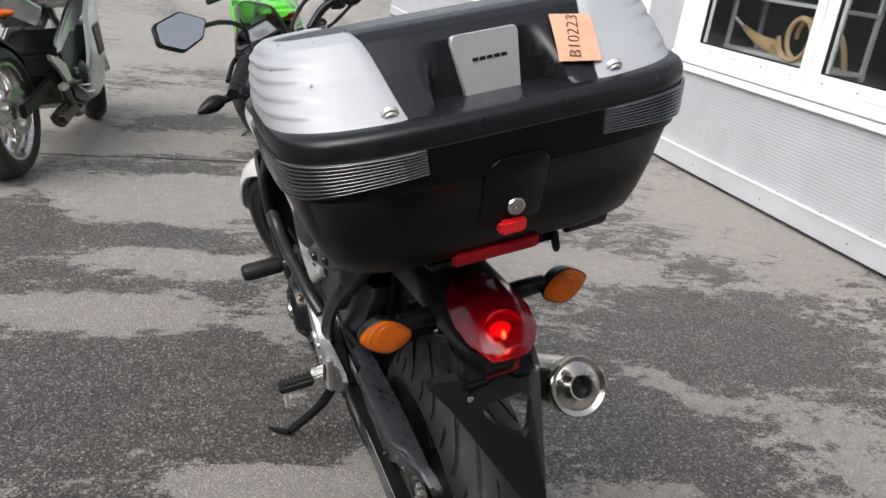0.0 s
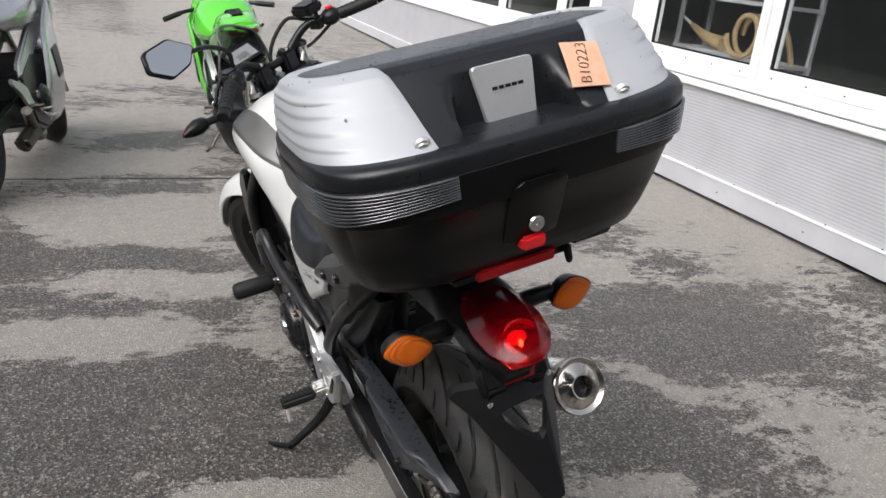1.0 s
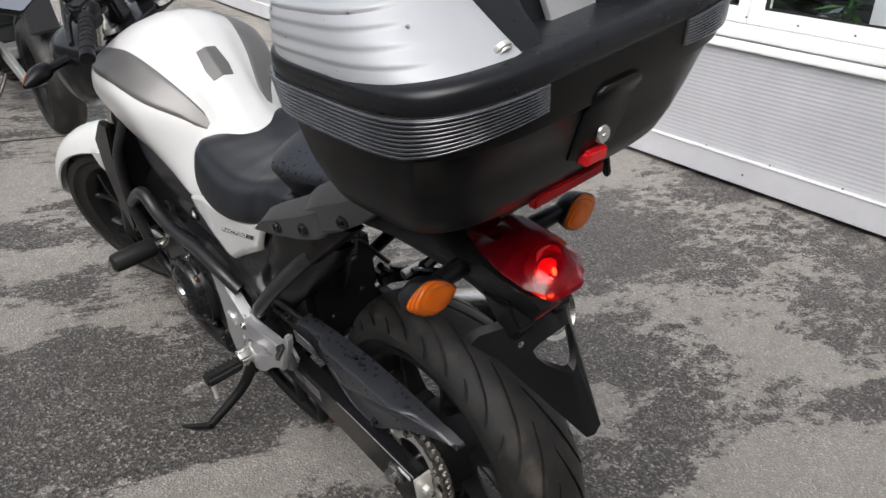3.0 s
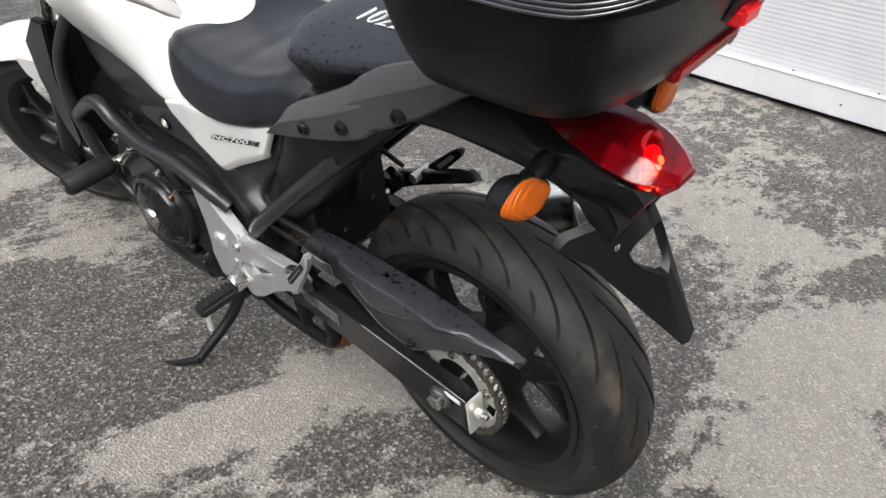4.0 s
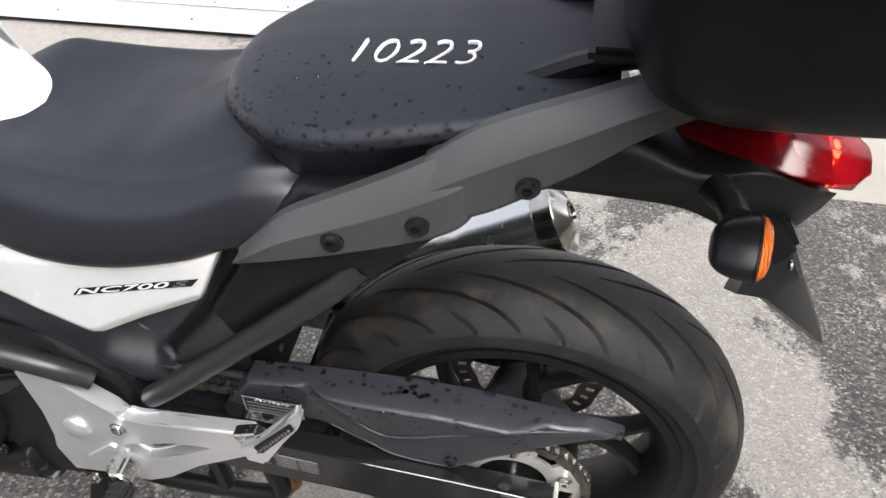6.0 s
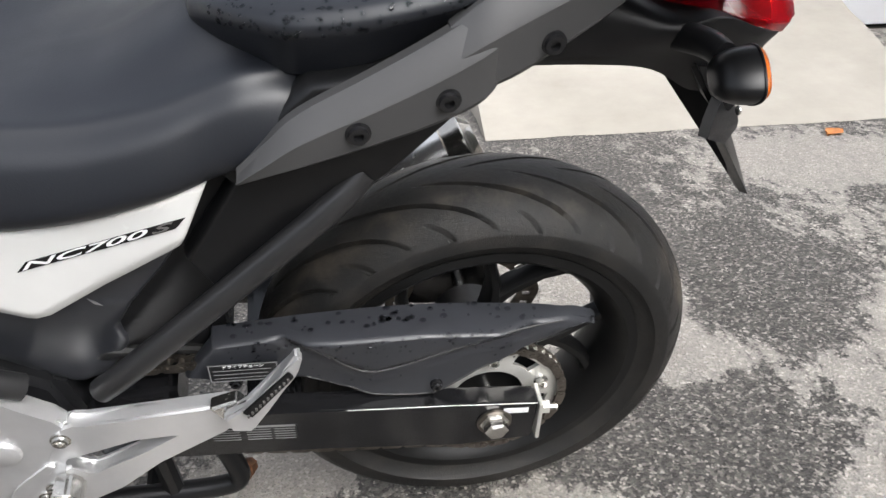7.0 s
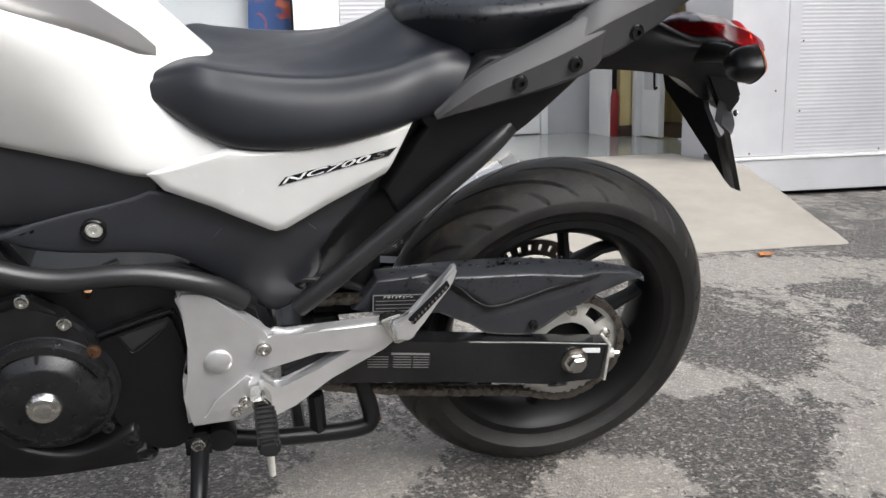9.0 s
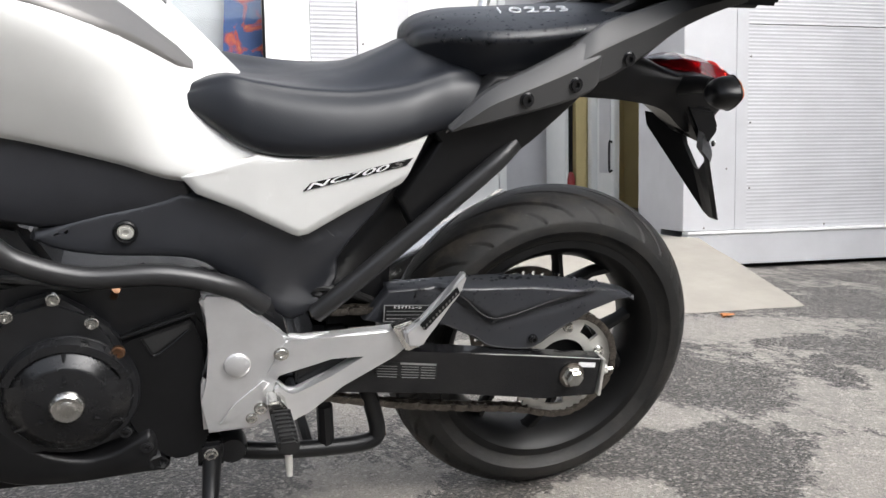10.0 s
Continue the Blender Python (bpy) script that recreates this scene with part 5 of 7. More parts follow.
part("stand_brace", tube([(0.47, -0.12, 0.20), (0.47, 0.12, 0.20)], 0.011, 8), "black", cs)
part("stand_tip", tube([(0.347, 0.108, 0.208), (0.338, 0.09, 0.196)], (0.016, 0.012), 8), "rust", cs, "rusty stand foot")
part("stand_lug", lathe([(0.001, 0.135), (0.022, 0.135), (0.026, 0.125), (0.026, 0.10)], 16, (0.60, 0, 0.222)), "engine", cs)

# dark side panels
part("upper_side_panel", pillow(smooth_outline([(0.99, 0.80), (0.887, 0.762), (0.753, 0.728), (0.660, 0.700), (0.644, 0.668), (0.655, 0.640), (0.75, 0.625), (0.845, 0.612), (0.92, 0.630), (0.99, 0.70), (1.03, 0.77)], 1), lambda x, z: 0.130 - 0.2 * max(0, 0.66 - z) + 0.02 * (x - 0.7) - 0.12 * max(0.0, z - 0.70), 0.03, 0.012, 0.02), "panel_black", bike, "satin black side panel")


def cowl_depth(x, z):
    y = 0.134 + 0.010 * math.exp(-(((x - 0.5) / 0.12) ** 2)) * (1 if z < 0.6 else 0.7)
    if x > 0.62:
        y -= 0.03 * (x - 0.62)
    edge = (x - 0.445) + (z - 0.5) * 0.55
    if edge < 0:
        y -= min(0.022, -edge * 0.9)
    low = 0.585 - z
    return y - 0.22 * 0.5 * (low + math.sqrt(low * low + 0.0004))


COWL = [(0.885, 0.606), (0.83, 0.578), (0.77, 0.568), (0.677, 0.564), (0.640, 0.556), (0.612, 0.534), (0.586, 0.516), (0.548, 0.475), (0.507, 0.434), (0.470, 0.452), (0.430, 0.488), (0.426, 0.52), (0.432, 0.560), (0.335, 0.668), (0.291, 0.760), (0.31, 0.775), (0.502, 0.625), (0.655, 0.675), (0.70, 0.657), (0.80, 0.637)]
bm = pillow(smooth_outline(COWL, 1), cowl_depth, 0.035, 0.010, 0.012)
bmesh.ops.remove_doubles(bm, verts=bm.verts, dist=0.0026)
part("side_cowl", bm, "cowl", bike, "matt black side cowl")
part("cowl_recess", lathe([(0.0170, 0.005), (0.0150, 0.007), (0.0125, 0.006), (0.0125, -0.004), (0.0170, -0.004)], 28, (0.743, 0.130, 0.612), closed=True), "black", bike)
screw(bike, (0.743, 0.133, 0.612), 0.0092, "zinc", out=0.004)
screw(bike, (0.42, 0.134, 0.60), 0.004, "black", out=0.003)
UND = [(0.30, 0.765), (0.285, 0.745), (0.345, 0.655), (0.32, 0.605), (0.255, 0.655), (0.19, 0.705), (0.167, 0.712), (0.11, 0.755), (0.060, 0.795), (0.02, 0.83), (0.06, 0.86), (0.2, 0.85)]
part("seat_side_cover", pillow(UND, lambda x, z: 0.150 - 0.2 * max(0.0, 0.13 - x), 0.03, 0.008, 0.03), "black", bike, "black plastic cover under the seat")
part("seat_side_cover", pillow(UND, lambda x, z: -0.125, 0.03, 0.008, 0.03), "black", bike)

part("inner_side_panel", pillow([(0.31, 0.765), (0.16, 0.715), (0.19, 0.680), (0.27, 0.600), (0.35, 0.52), (0.43, 0.455), (0.48, 0.49), (0.45, 0.60), (0.34, 0.70)], lambda x, z: 0.124 - 0.35 * max(0.0, 0.42 - x - 0.75 * (z - 0.55)), 0.03, 0.008, 0.015), "black", bike)

# white side panel with its model badge
SIDE = [(0.669, 0.6985), (0.622, 0.7110), (0.558, 0.7310), (0.5256, 0.7265), (0.4593, 0.7270), (0.374, 0.7412), (0.3026, 0.7580), (0.340, 0.6833), (0.423, 0.6407), (0.4836, 0.6060), (0.4992, 0.6030), (0.5095, 0.6063), (0.584, 0.6456), (0.6457, 0.6718), (0.658, 0.6870)]
SIDE_LOW = [(0.340, 0.6833), (0.423, 0.6407), (0.4836, 0.6060), (0.4992, 0.6030), (0.5095, 0.6063), (0.584, 0.6456), (0.6457, 0.6718), (0.669, 0.6985)]


def line_distance(x, z, line):
    """The least distance from an open line."""
    best = 9.0
    for (ax, az), (bx, bz) in zip(line, line[1:]):
        dx, dz = bx - ax, bz - az
        u = max(0.0, min(1.0, ((x - ax) * dx + (z - az) * dz) / (dx * dx + dz * dz)))
        best = min(best, math.hypot(x - ax - u * dx, z - az - u * dz))
    return best


def side_depth(x, z):
    """A flat field with a chamfer along its lower border and a roll towards the seat."""
    soft = lambda a, e=0.004: 0.5 * (a + math.sqrt(a * a + e * e))
    y = 0.167 - 0.09 * soft(x - 0.56) - 0.25 * soft(0.345 - x) - 0.30 * soft(z - 0.722 - 0.25 * soft(0.46 - x))
    return y - 0.50 * soft(0.014 - line_distance(x, z, SIDE_LOW), 0.002)


sp = part("side_panel", pillow(SIDE, side_depth, 0.012, 0.004, 0.0055), "white", bike, "pearl white side panel")


def on_side(u, v):
    """A place on the badge: u along, v up."""
    x, z = 0.4845 - u * 0.146, 0.6805 + u * 0.0345 + v * 0.0100
    return x - (v - 0.5) * 0.009, z


def badge_piece(u0, u1, v0, v1, y, mat, name):
    q = [on_side(u0, v0), on_side(u1, v0), on_side(u1, v1), on_side(u0, v1)]
    dy = side_depth(0.41, 0.69)
    return part(name, slab(q, dy + y - 0.001, dy + y), mat, sp)


badge = badge_piece(-0.03, 1.03, -0.16, 1.06, 0.0014, "black_gloss", "badge_backing")
BX = Vector((-0.149, 0, 0.0355)).normalized()
for text, u, mat_ in (("NC700", 0.37, "sticker"), ("S", 0.885, "inset_grey")):
    bx, bz = on_side(u, 0.45)
    face = Matrix(((BX.x, 0.0, 0.0, bx), (0.0, 0.0, 1.0, side_depth(0.41, 0.69) + 0.0014), (BX.z, 1.0, 0.0, bz), (0, 0, 0, 1)))
    lettering(text, 0.0118, face @ Matrix.Diagonal((3.4 if text == "S" else 3.55, 1.0, 1.0, 1.0)), mat_, badge, "badge_lettering", 0.0005, 0.3, 0.00012)

# tank
TANK = [
    (0.505, [(0.128, 0.690), (0.140, 0.712), (0.134, 0.732), (0.10, 0.745), (0.06, 0.755), (0.03, 0.76), (0.0, 0.762)]),
    (0.555, [(0.138, 0.705), (0.151, 0.720), (0.138, 0.740), (0.088, 0.772), (0.06, 0.797), (0.03, 0.807), (0.0, 0.810)]),
    (0.66, [(0.138, 0.688), (0.152, 0.706), (0.130, 0.772), (0.102, 0.832), (0.070, 0.868), (0.045, 0.900), (0.0, 0.915)]),
    (0.75, [(0.140, 0.716), (0.151, 0.734), (0.172, 0.815), (0.168, 0.888), (0.100, 0.940), (0.055, 0.977), (0.0, 0.992)]),
    (0.85, [(0.140, 0.744), (0.152, 0.764), (0.184, 0.856), (0.190, 0.928), (0.122, 0.984), (0.065, 1.018), (0.0, 1.032)]),
    (0.95, [(0.146, 0.770), (0.157, 0.788), (0.186, 0.872), (0.190, 0.938), (0.132, 0.984), (0.070, 1.014), (0.0, 1.026)]),
    (1.04, [(0.154, 0.815), (0.166, 0.838), (0.178, 0.880), (0.162, 0.930), (0.118, 0.964), (0.062, 0.985), (0.0, 0.992)]),
    (1.11, [(0.140, 0.860), (0.146, 0.872), (0.142, 0.89), (0.122, 0.912), (0.095, 0.930), (0.05, 0.942), (0.0, 0.946)]),
]
bm, tank_lines = body(TANK, 6, 5)
tank = part("tank", bm, "white", bike, "pearl white tank cover with wet patches")


def tank_at(u, v, off=0.0, flip=1):
    """A point on the tank's left flank: u along from the rear, v up in half-section points."""
    fu = u * (len(tank_lines[0]) - 1)
    fv = v / 6.0 * (len(tank_lines) - 1)
    i, j = min(int(fu), len(tank_lines[0]) - 2), min(int(fv), len(tank_lines) - 2)
    a, b = fu - i, fv - j
    g = lambda jj, ii: tank_lines[jj][ii]
    p = (g(j, i) * (1 - a) + g(j, i + 1) * a) * (1 - b) + (g(j + 1, i) * (1 - a) + g(j + 1, i + 1) * a) * b
    du, dv = g(j, i + 1) - g(j, i), g(j + 1, i) - g(j, i)
    nrm = dv.cross(du)
    nrm = nrm.normalized() if nrm.length > 1e-9 else Vector((0, 1, 0))
    if nrm.y < 0:
        nrm = -nrm
    p = p + nrm * off
    return Vector((p.x, p.y * flip, p.z))


for flip in (1, -1):
    def inset_fn(u, v, inner, flip=flip):
        x = (0.135 + 0.655 * u) * 6 / 7 + 1 / 7
        lo = 3.27 - 0.20 * math.sin(math.pi * min(1.0, u * 1.2) * 0.5) + 0.20 * max(0.0, 0.05 - u) / 0.05
        hi = 4.02 - 0.06 * u - 0.20 * max(0.0, 0.05 - u) / 0.05 - 0.35 * max(0.0, u - 0.86) / 0.14
        lo += 0.35 * max(0.0, u - 0.86) / 0.14
        edge = min(u, 1 - u, v, 1 - v)
        return tank_at(x, lo + (hi - lo) * v, -0.004 if inner else 0.0035 * min(1.0, edge / 0.06), flip)
    part("tank_inset", skin(inset_fn, 36, 10, 0.0), "inset_grey", tank, "satin dark grey inset on the tank flank")


def pad_fn(u, v, inner):
    x = (0.19 + 0.11 * u) * 6 / 7 + 1 / 7
    half = 0.55 - 0.20 * abs(u - 0.35)
    a = (v - 0.5) * 2
    lo = 6.0 - abs(a) * half
    return tank_at(x, min(5.98, lo), -0.003 if inner else 0.0022, 1 if a >= 0 else -1)


part("tank_pad", skin(pad_fn, 12, 12, 0.0), "inset_grey", tank, "clear grey tank pad with white outline")

# seats
def saddle(x, by, bz, cy, cz, tz):
    """A half section of the rider seat: rolled foot, flank, a firm crest and the dished top."""
    return (x, [(by - 0.016, bz), (by - 0.002, bz + 0.006), (by + 0.004, bz + 0.30 * (cz - bz)), (cy + 0.62 * (by - cy) + 0.003, bz + 0.72 * (cz - bz)), (cy + 0.004, cz - 0.007), (cy - 0.006, cz), (cy - 0.030, cz + 0.16 * (tz - cz)), (cy * 0.45, cz + 0.75 * (tz - cz)), (0.0, tz)])


SEAT = [
    saddle(0.683, 0.060, 0.796, 0.056, 0.800, 0.801),
    saddle(0.676, 0.084, 0.792, 0.078, 0.803, 0.806),
    saddle(0.657, 0.108, 0.784, 0.096, 0.815, 0.818),
    saddle(0.60, 0.146, 0.749, 0.122, 0.835, 0.828),
    saddle(0.557, 0.162, 0.731, 0.131, 0.830, 0.820),
    saddle(0.50, 0.172, 0.727, 0.137, 0.823, 0.819),
    saddle(0.45, 0.176, 0.729, 0.140, 0.820, 0.826),
    saddle(0.40, 0.176, 0.735, 0.141, 0.821, 0.835),
    saddle(0.34, 0.171, 0.747, 0.139, 0.830, 0.863),
    saddle(0.30, 0.161, 0.757, 0.133, 0.841, 0.884),
    saddle(0.262, 0.156, 0.766, 0.128, 0.851, 0.890),
    saddle(0.225, 0.149, 0.776, 0.118, 0.850, 0.878),
    saddle(0.20, 0.138, 0.786, 0.105, 0.840, 0.860),
]
bm, _ = body(SEAT, 7, 6)
part("rider_seat", bm, "seat", bike, "black vinyl rider seat beaded with rain")
def cushion(x, by, bz, cy, cz, tz):
    """A half section: foot, flank, crest and top of a cushion."""
    return (x, [(by, bz), (by + (cy - by) * 0.72, bz + (cz - bz) * 0.55), (cy, cz - 0.012), (cy - 0.005, cz - 0.001), (cy - 0.020, cz + 0.30 * (tz - cz)), (cy * 0.5, cz + 0.80 * (tz - cz)), (0.0, tz)])


PILL = [
    cushion(0.308, 0.030, 0.848, 0.040, 0.880, 0.893),
    cushion(0.300, 0.050, 0.846, 0.066, 0.893, 0.906),
    cushion(0.280, 0.072, 0.846, 0.094, 0.902, 0.917),
    cushion(0.250, 0.094, 0.846, 0.122, 0.907, 0.925),
    cushion(0.215, 0.120, 0.845, 0.145, 0.910, 0.930),
    cushion(0.16, 0.126, 0.850, 0.152, 0.914, 0.934),
    cushion(0.08, 0.120, 0.874, 0.146, 0.923, 0.940),
    cushion(-0.02, 0.112, 0.908, 0.130, 0.937, 0.948),
    cushion(-0.09, 0.09, 0.935, 0.095, 0.944, 0.950),
]
bm, pill_lines = body(PILL, 6, 5)
pil = part("pillion_seat", bm, "seat", bike, "black vinyl pillion seat with chalked stock number")
ax, ay = Vector((-1, 0.06, 0.07)).normalized(), Vector((-0.06, -1, 0.12))
ay = (ay - ax * ay.dot(ax)).normalized()
CH = Matrix.Translation((0.108, 0.040, 0.9375)) @ Matrix((ax, ay, ax.cross(ay))).transposed().to_4x4()
lettering("10223", 0.055, CH, "chalk", pil, "chalk_number", 0.0018, 0.15, -0.0016)

# tail cowls with the grab handles
TAIL = [
    (0.275, 0.768, 0.774, 0.181), (0.245, 0.777, 0.803, 0.185), (0.213, 0.784, 0.831, 0.186), (0.15, 0.799, 0.862, 0.184), (0.098, 0.812, 0.887, 0.180),
    (0.055, 0.826, 0.908, 0.174), (0.008, 0.846, 0.930, 0.164), (-0.06, 0.886, 0.950, 0.150), (-0.12, 0.926, 0.967, 0.138), (-0.20, 0.956, 0.978, 0.120), (-0.26, 0.972, 0.982, 0.108),
]
TAIL_BACK = [(0.075, 0.836, 0.899, 0.172), (0.045, 0.842, 0.921, 0.170), (0.008, 0.852, 0.938, 0.162), (-0.06, 0.888, 0.957, 0.148), (-0.12, 0.926, 0.973, 0.136), (-0.20, 0.956, 0.984, 0.118), (-0.26, 0.972, 0.988, 0.106)]
for flip in (1, -1):
    for rows_, nm_, lab_, cap in ((TAIL[:6] + [(0.036, 0.838, 0.914, 0.168), (0.030, 0.846, 0.908, 0.160)], "tail_cowl", "dark grey painted tail cowl", 0), (TAIL_BACK, "grab_handle", "dark grey moulded grab handle", 1)):
        dense = spline([(x, a, b) for x, a, b, _ in rows_], 4)
        ys_ = [p.x for p in spline([(y, 0, 0) for *_, y in rows_], 4)]
        rings = []
        for p, y in zip(dense, ys_):
            x, a, b = p
            h = b - a
            rings.append([(x, flip * q, z) for q, z in ((y - 0.022, a), (y - 0.005, a), (y - 0.001, a + 0.07 * h), (y + 0.002, a + 0.62 * h), (y + 0.0005, a + 0.66 * h), (y - 0.015, b - 0.004), (y - 0.020, b), (y - 0.034, b - 0.001), (y - 0.038, b - 0.02))])
        tc = part(nm_, loft(rings, True, True), "tail_grey", bike, lab_, sharp=22)
        for x, y, z in (((-0.018, 0.157, 0.880),) if cap else ((0.162, 0.185, 0.819), (0.080, 0.178, 0.842))):
            screw(tc, (x, flip * y, z), 0.0095, "black_gloss", out=0.007, side=flip)
part("grab_rail", tube([(0.12, -0.150, 0.915), (0.10, -0.165, 0.955), (0.05, -0.17, 0.972), (-0.05, -0.165, 0.985), (-0.15, -0.14, 0.99), (-0.24, -0.10, 0.995)], 0.011, 10), "alloy", bike, "silver grab rail")

# luggage rack
bm = block(-0.33, -0.06, -0.10, 0.10, 0.968, 0.986, 0.006)
for y in (-0.07, 0.07):
    tube([(0.0, y, 0.93), (-0.1, y, 0.965), (-0.30, y, 0.972)], 0.012, 8, bm=bm)
part("luggage_rack", bm, "black", bike, "black steel luggage rack")
part("rack_leg", lathe([(0.001, -0.035), (0.019, -0.035), (0.022, -0.03), (0.022, 0.03), (0.001, 0.03)], 16, (-0.26, -0.17, 0.965)), "rubber", bike)
part("rack_hook", slab([(-0.345, 0.988), (-0.33, 0.988), (-0.336, 0.962), (-0.342, 0.956), (-0.347, 0.962)], -0.092, -0.083, 0.002), "black", bike)
part("rack_bracket", tube([(-0.10, 0.03, 0.86), (-0.16, 0.04, 0.93), (-0.17, 0.05, 0.97)], 0.012, 8), "alloy", bike)

# under-tail, lamp and plate holder
UT = [
    (0.10, [(0.07, 0.80), (0.09, 0.83), (0.09, 0.87), (0.06, 0.90), (0.0, 0.90)]),
    (0.00, [(0.06, 0.800), (0.075, 0.82), (0.075, 0.86), (0.06, 0.895), (0.0, 0.90)]),
    (-0.10, [(0.055, 0.792), (0.065, 0.81), (0.068, 0.84), (0.05, 0.87), (0.0, 0.875)]),
    (-0.17, [(0.045, 0.775), (0.058, 0.80), (0.074, 0.83), (0.06, 0.846), (0.0, 0.85)]),
    (-0.23, [(0.03, 0.735), (0.048, 0.775), (0.064, 0.836), (0.052, 0.843), (0.0, 0.845)]),
    (-0.275, [(0.024, 0.735), (0.038, 0.768), (0.058, 0.822), (0.042, 0.817), (0.0, 0.80)]),
    (-0.306, [(0.022, 0.772), (0.034, 0.792), (0.049, 0.814), (0.028, 0.800), (0.0, 0.790)]),
]
bm, _ = body(UT, 5, 4)
part("under_tail", bm, "black_matt", bike)
LAMP = [
    (-0.150, [(0.030, 0.851), (0.035, 0.853), (0.027, 0.857), (0.0, 0.859)]),
    (-0.205, [(0.053, 0.845), (0.059, 0.849), (0.038, 0.866), (0.0, 0.872)]),
    (-0.260, [(0.058, 0.828), (0.066, 0.835), (0.040, 0.858), (0.0, 0.864)]),
    (-0.302, [(0.046, 0.808), (0.060, 0.823), (0.034, 0.845), (0.0, 0.851)]),
    (-0.328, [(0.032, 0.796), (0.043, 0.815), (0.024, 0.832), (0.0, 0.836)]),
    (-0.344, [(0.016, 0.806), (0.020, 0.815), (0.012, 0.823), (0.0, 0.825)]),
]
bm = loft([[(x, 0.95 * y - 0.009, z) for y, z in mirrored(h)] for x, h in LAMP])
bmesh.ops.bevel(bm, geom=bm.edges[:], offset=0.0012, segments=2, affect="EDGES", clamp_overlap=True)
tl = part("tail_lamp", bm, "red_lens", bike, "red tail lamp with its bulb lit", sharp=20)
for i in range(4):
    z = 0.799 + 0.0045 * i
    x = -0.332 - 0.011 * i / 3
    part("lens_rib", tube([(x + 0.010, 0.020, z), (x, 0.010, z), (x - 0.001, -0.009, z), (x, -0.028, z), (x + 0.010, -0.038, z)], 0.0016, 6, 3), "red_lens", tl)
part("lamp_bowl", lathe([(0.036, 0.0), (0.033, 0.010), (0.024, 0.020), (0.010, 0.027), (0.001, 0.028), (0.001, 0.026), (0.010, 0.025), (0.023, 0.018), (0.031, 0.009), (0.034, 0.0)], 24, closed=True), "red_plastic", tl).matrix_local = Matrix.Translation((-0.290, -0.009, 0.822)) @ Matrix.Rotation(radians(-75), 4, "Z")
part("lamp_bulb", ellipsoid((-0.288, -0.008, 0.818), (0.010, 0.016, 0.013)), "bulb", tl, "glowing red bulb")
part("bulb_core", ellipsoid((-0.303, -0.008, 0.818), (0.0035, 0.0035, 0.008), 10, 6), "bulb_core", tl)
part("lower_reflector", slab([(-0.303, 0.792), (-0.280, 0.792), (-0.268, 0.742), (-0.288, 0.742)], -0.036, 0.024, 0.003), "red_reflector", bike, "red reflector under the tail lamp")


def plate_point(y, z):
    return (-0.274 - (0.735 - z) * 0.455 + 1.1 * max(0.0, abs(y) - 0.045), y, z)


OUT = [(0.088, 0.728), (0.030, 0.742), (-0.030, 0.742), (-0.088, 0.740), (-0.090, 0.712), (-0.030, 0.548), (-0.012, 0.541), (0.004, 0.545), (0.078, 0.690), (0.100, 0.715)]
INN = [(0.036, 0.700), (0.020, 0.703), (-0.020, 0.704), (-0.045, 0.705), (-0.046, 0.690), (-0.030, 0.648), (-0.020, 0.640), (-0.010, 0.642), (0.020, 0.668), (0.034, 0.688)]
bm = bmesh.new()
rows = []
for poly, off in ((OUT, 0.0), (OUT, 0.015), (INN, 0.015), (INN, 0.0)):
    rows.append([Vector(plate_point(y, z)) + Vector((0.91 * off - 0.005, 0, 0.41 * off)) for y, z in poly])
rows.append(rows[0])
loft(rows, True, False, bm)
ph = part("plate_holder", bm, "black", bike, "black plastic number plate holder without a plate")
for y0, y1 in ((0.012, 0.056), (-0.062, -0.018)):
    part("holder_arm", slab([(-0.205, 0.790), (-0.270, 0.780), (-0.290, 0.742), (-0.272, 0.712), (-0.250, 0.722)], y0, y1, 0.006), "black", ph)
for y in (0.05, -0.075):
    p = plate_point(y, 0.715)
    part("holder_bolt", ellipsoid((p[0] - 0.008, y, 0.715), (0.003, 0.006, 0.006), 10, 6), "steel", ph)

for flip in (1, -1):
    st = part("indicator", tube([(-0.185, flip * 0.055, 0.822), (-0.20, flip * 0.095, 0.832), (-0.205, flip * 0.125, 0.835)], (0.017, 0.014), 10), "black_matt", bike, "black stalked indicator with amber lens")
    for nm, lo_, hi_, deep, mat_, lab_ in (("indicator_shell", 0.03, 0.5, 0.040, "black", ""), ("indicator_lens", 0.5, 0.985, 0.013, "amber", "amber indicator lens")):
        rings = []
        for a in np.linspace(math.pi * lo_, math.pi * hi_, 11):
            k = math.sin(a) ** 0.6
            ring = []
            for t in np.linspace(0, 2 * math.pi, 32, endpoint=False):
                yy = 0.041 * k * math.copysign(abs(math.cos(t)) ** 0.9, math.cos(t))
                zz = 0.029 * k * math.sin(t) * (1 - 0.40 * abs(math.cos(t)) ** 1.5)
                ring.append((-0.221 + deep * math.cos(a) + 0.12 * yy, flip * (0.153 + yy), 0.8285 + zz + 0.065 * yy))
            rings.append(ring)
        part(nm, loft(rings, True, True), mat_, st, lab_)
    rim_ = [(-0.2215 + 0.12 * 0.0415 * math.cos(t), flip * (0.153 + 0.0415 * math.cos(t)), 0.8285 + 0.0295 * math.sin(t) * (1 - 0.40 * abs(math.cos(t)) ** 1.5) + 0.065 * 0.0415 * math.cos(t)) for t in np.linspace(0, 2 * math.pi, 29)]
    part("lens_rim", tube(rim_, 0.0016, 6, 1, smooth=False), "black", st)
    part("indicator_bulb", ellipsoid((-0.217, flip * 0.152, 0.828), (0.008, 0.012, 0.009), 10, 6), "amber", st)

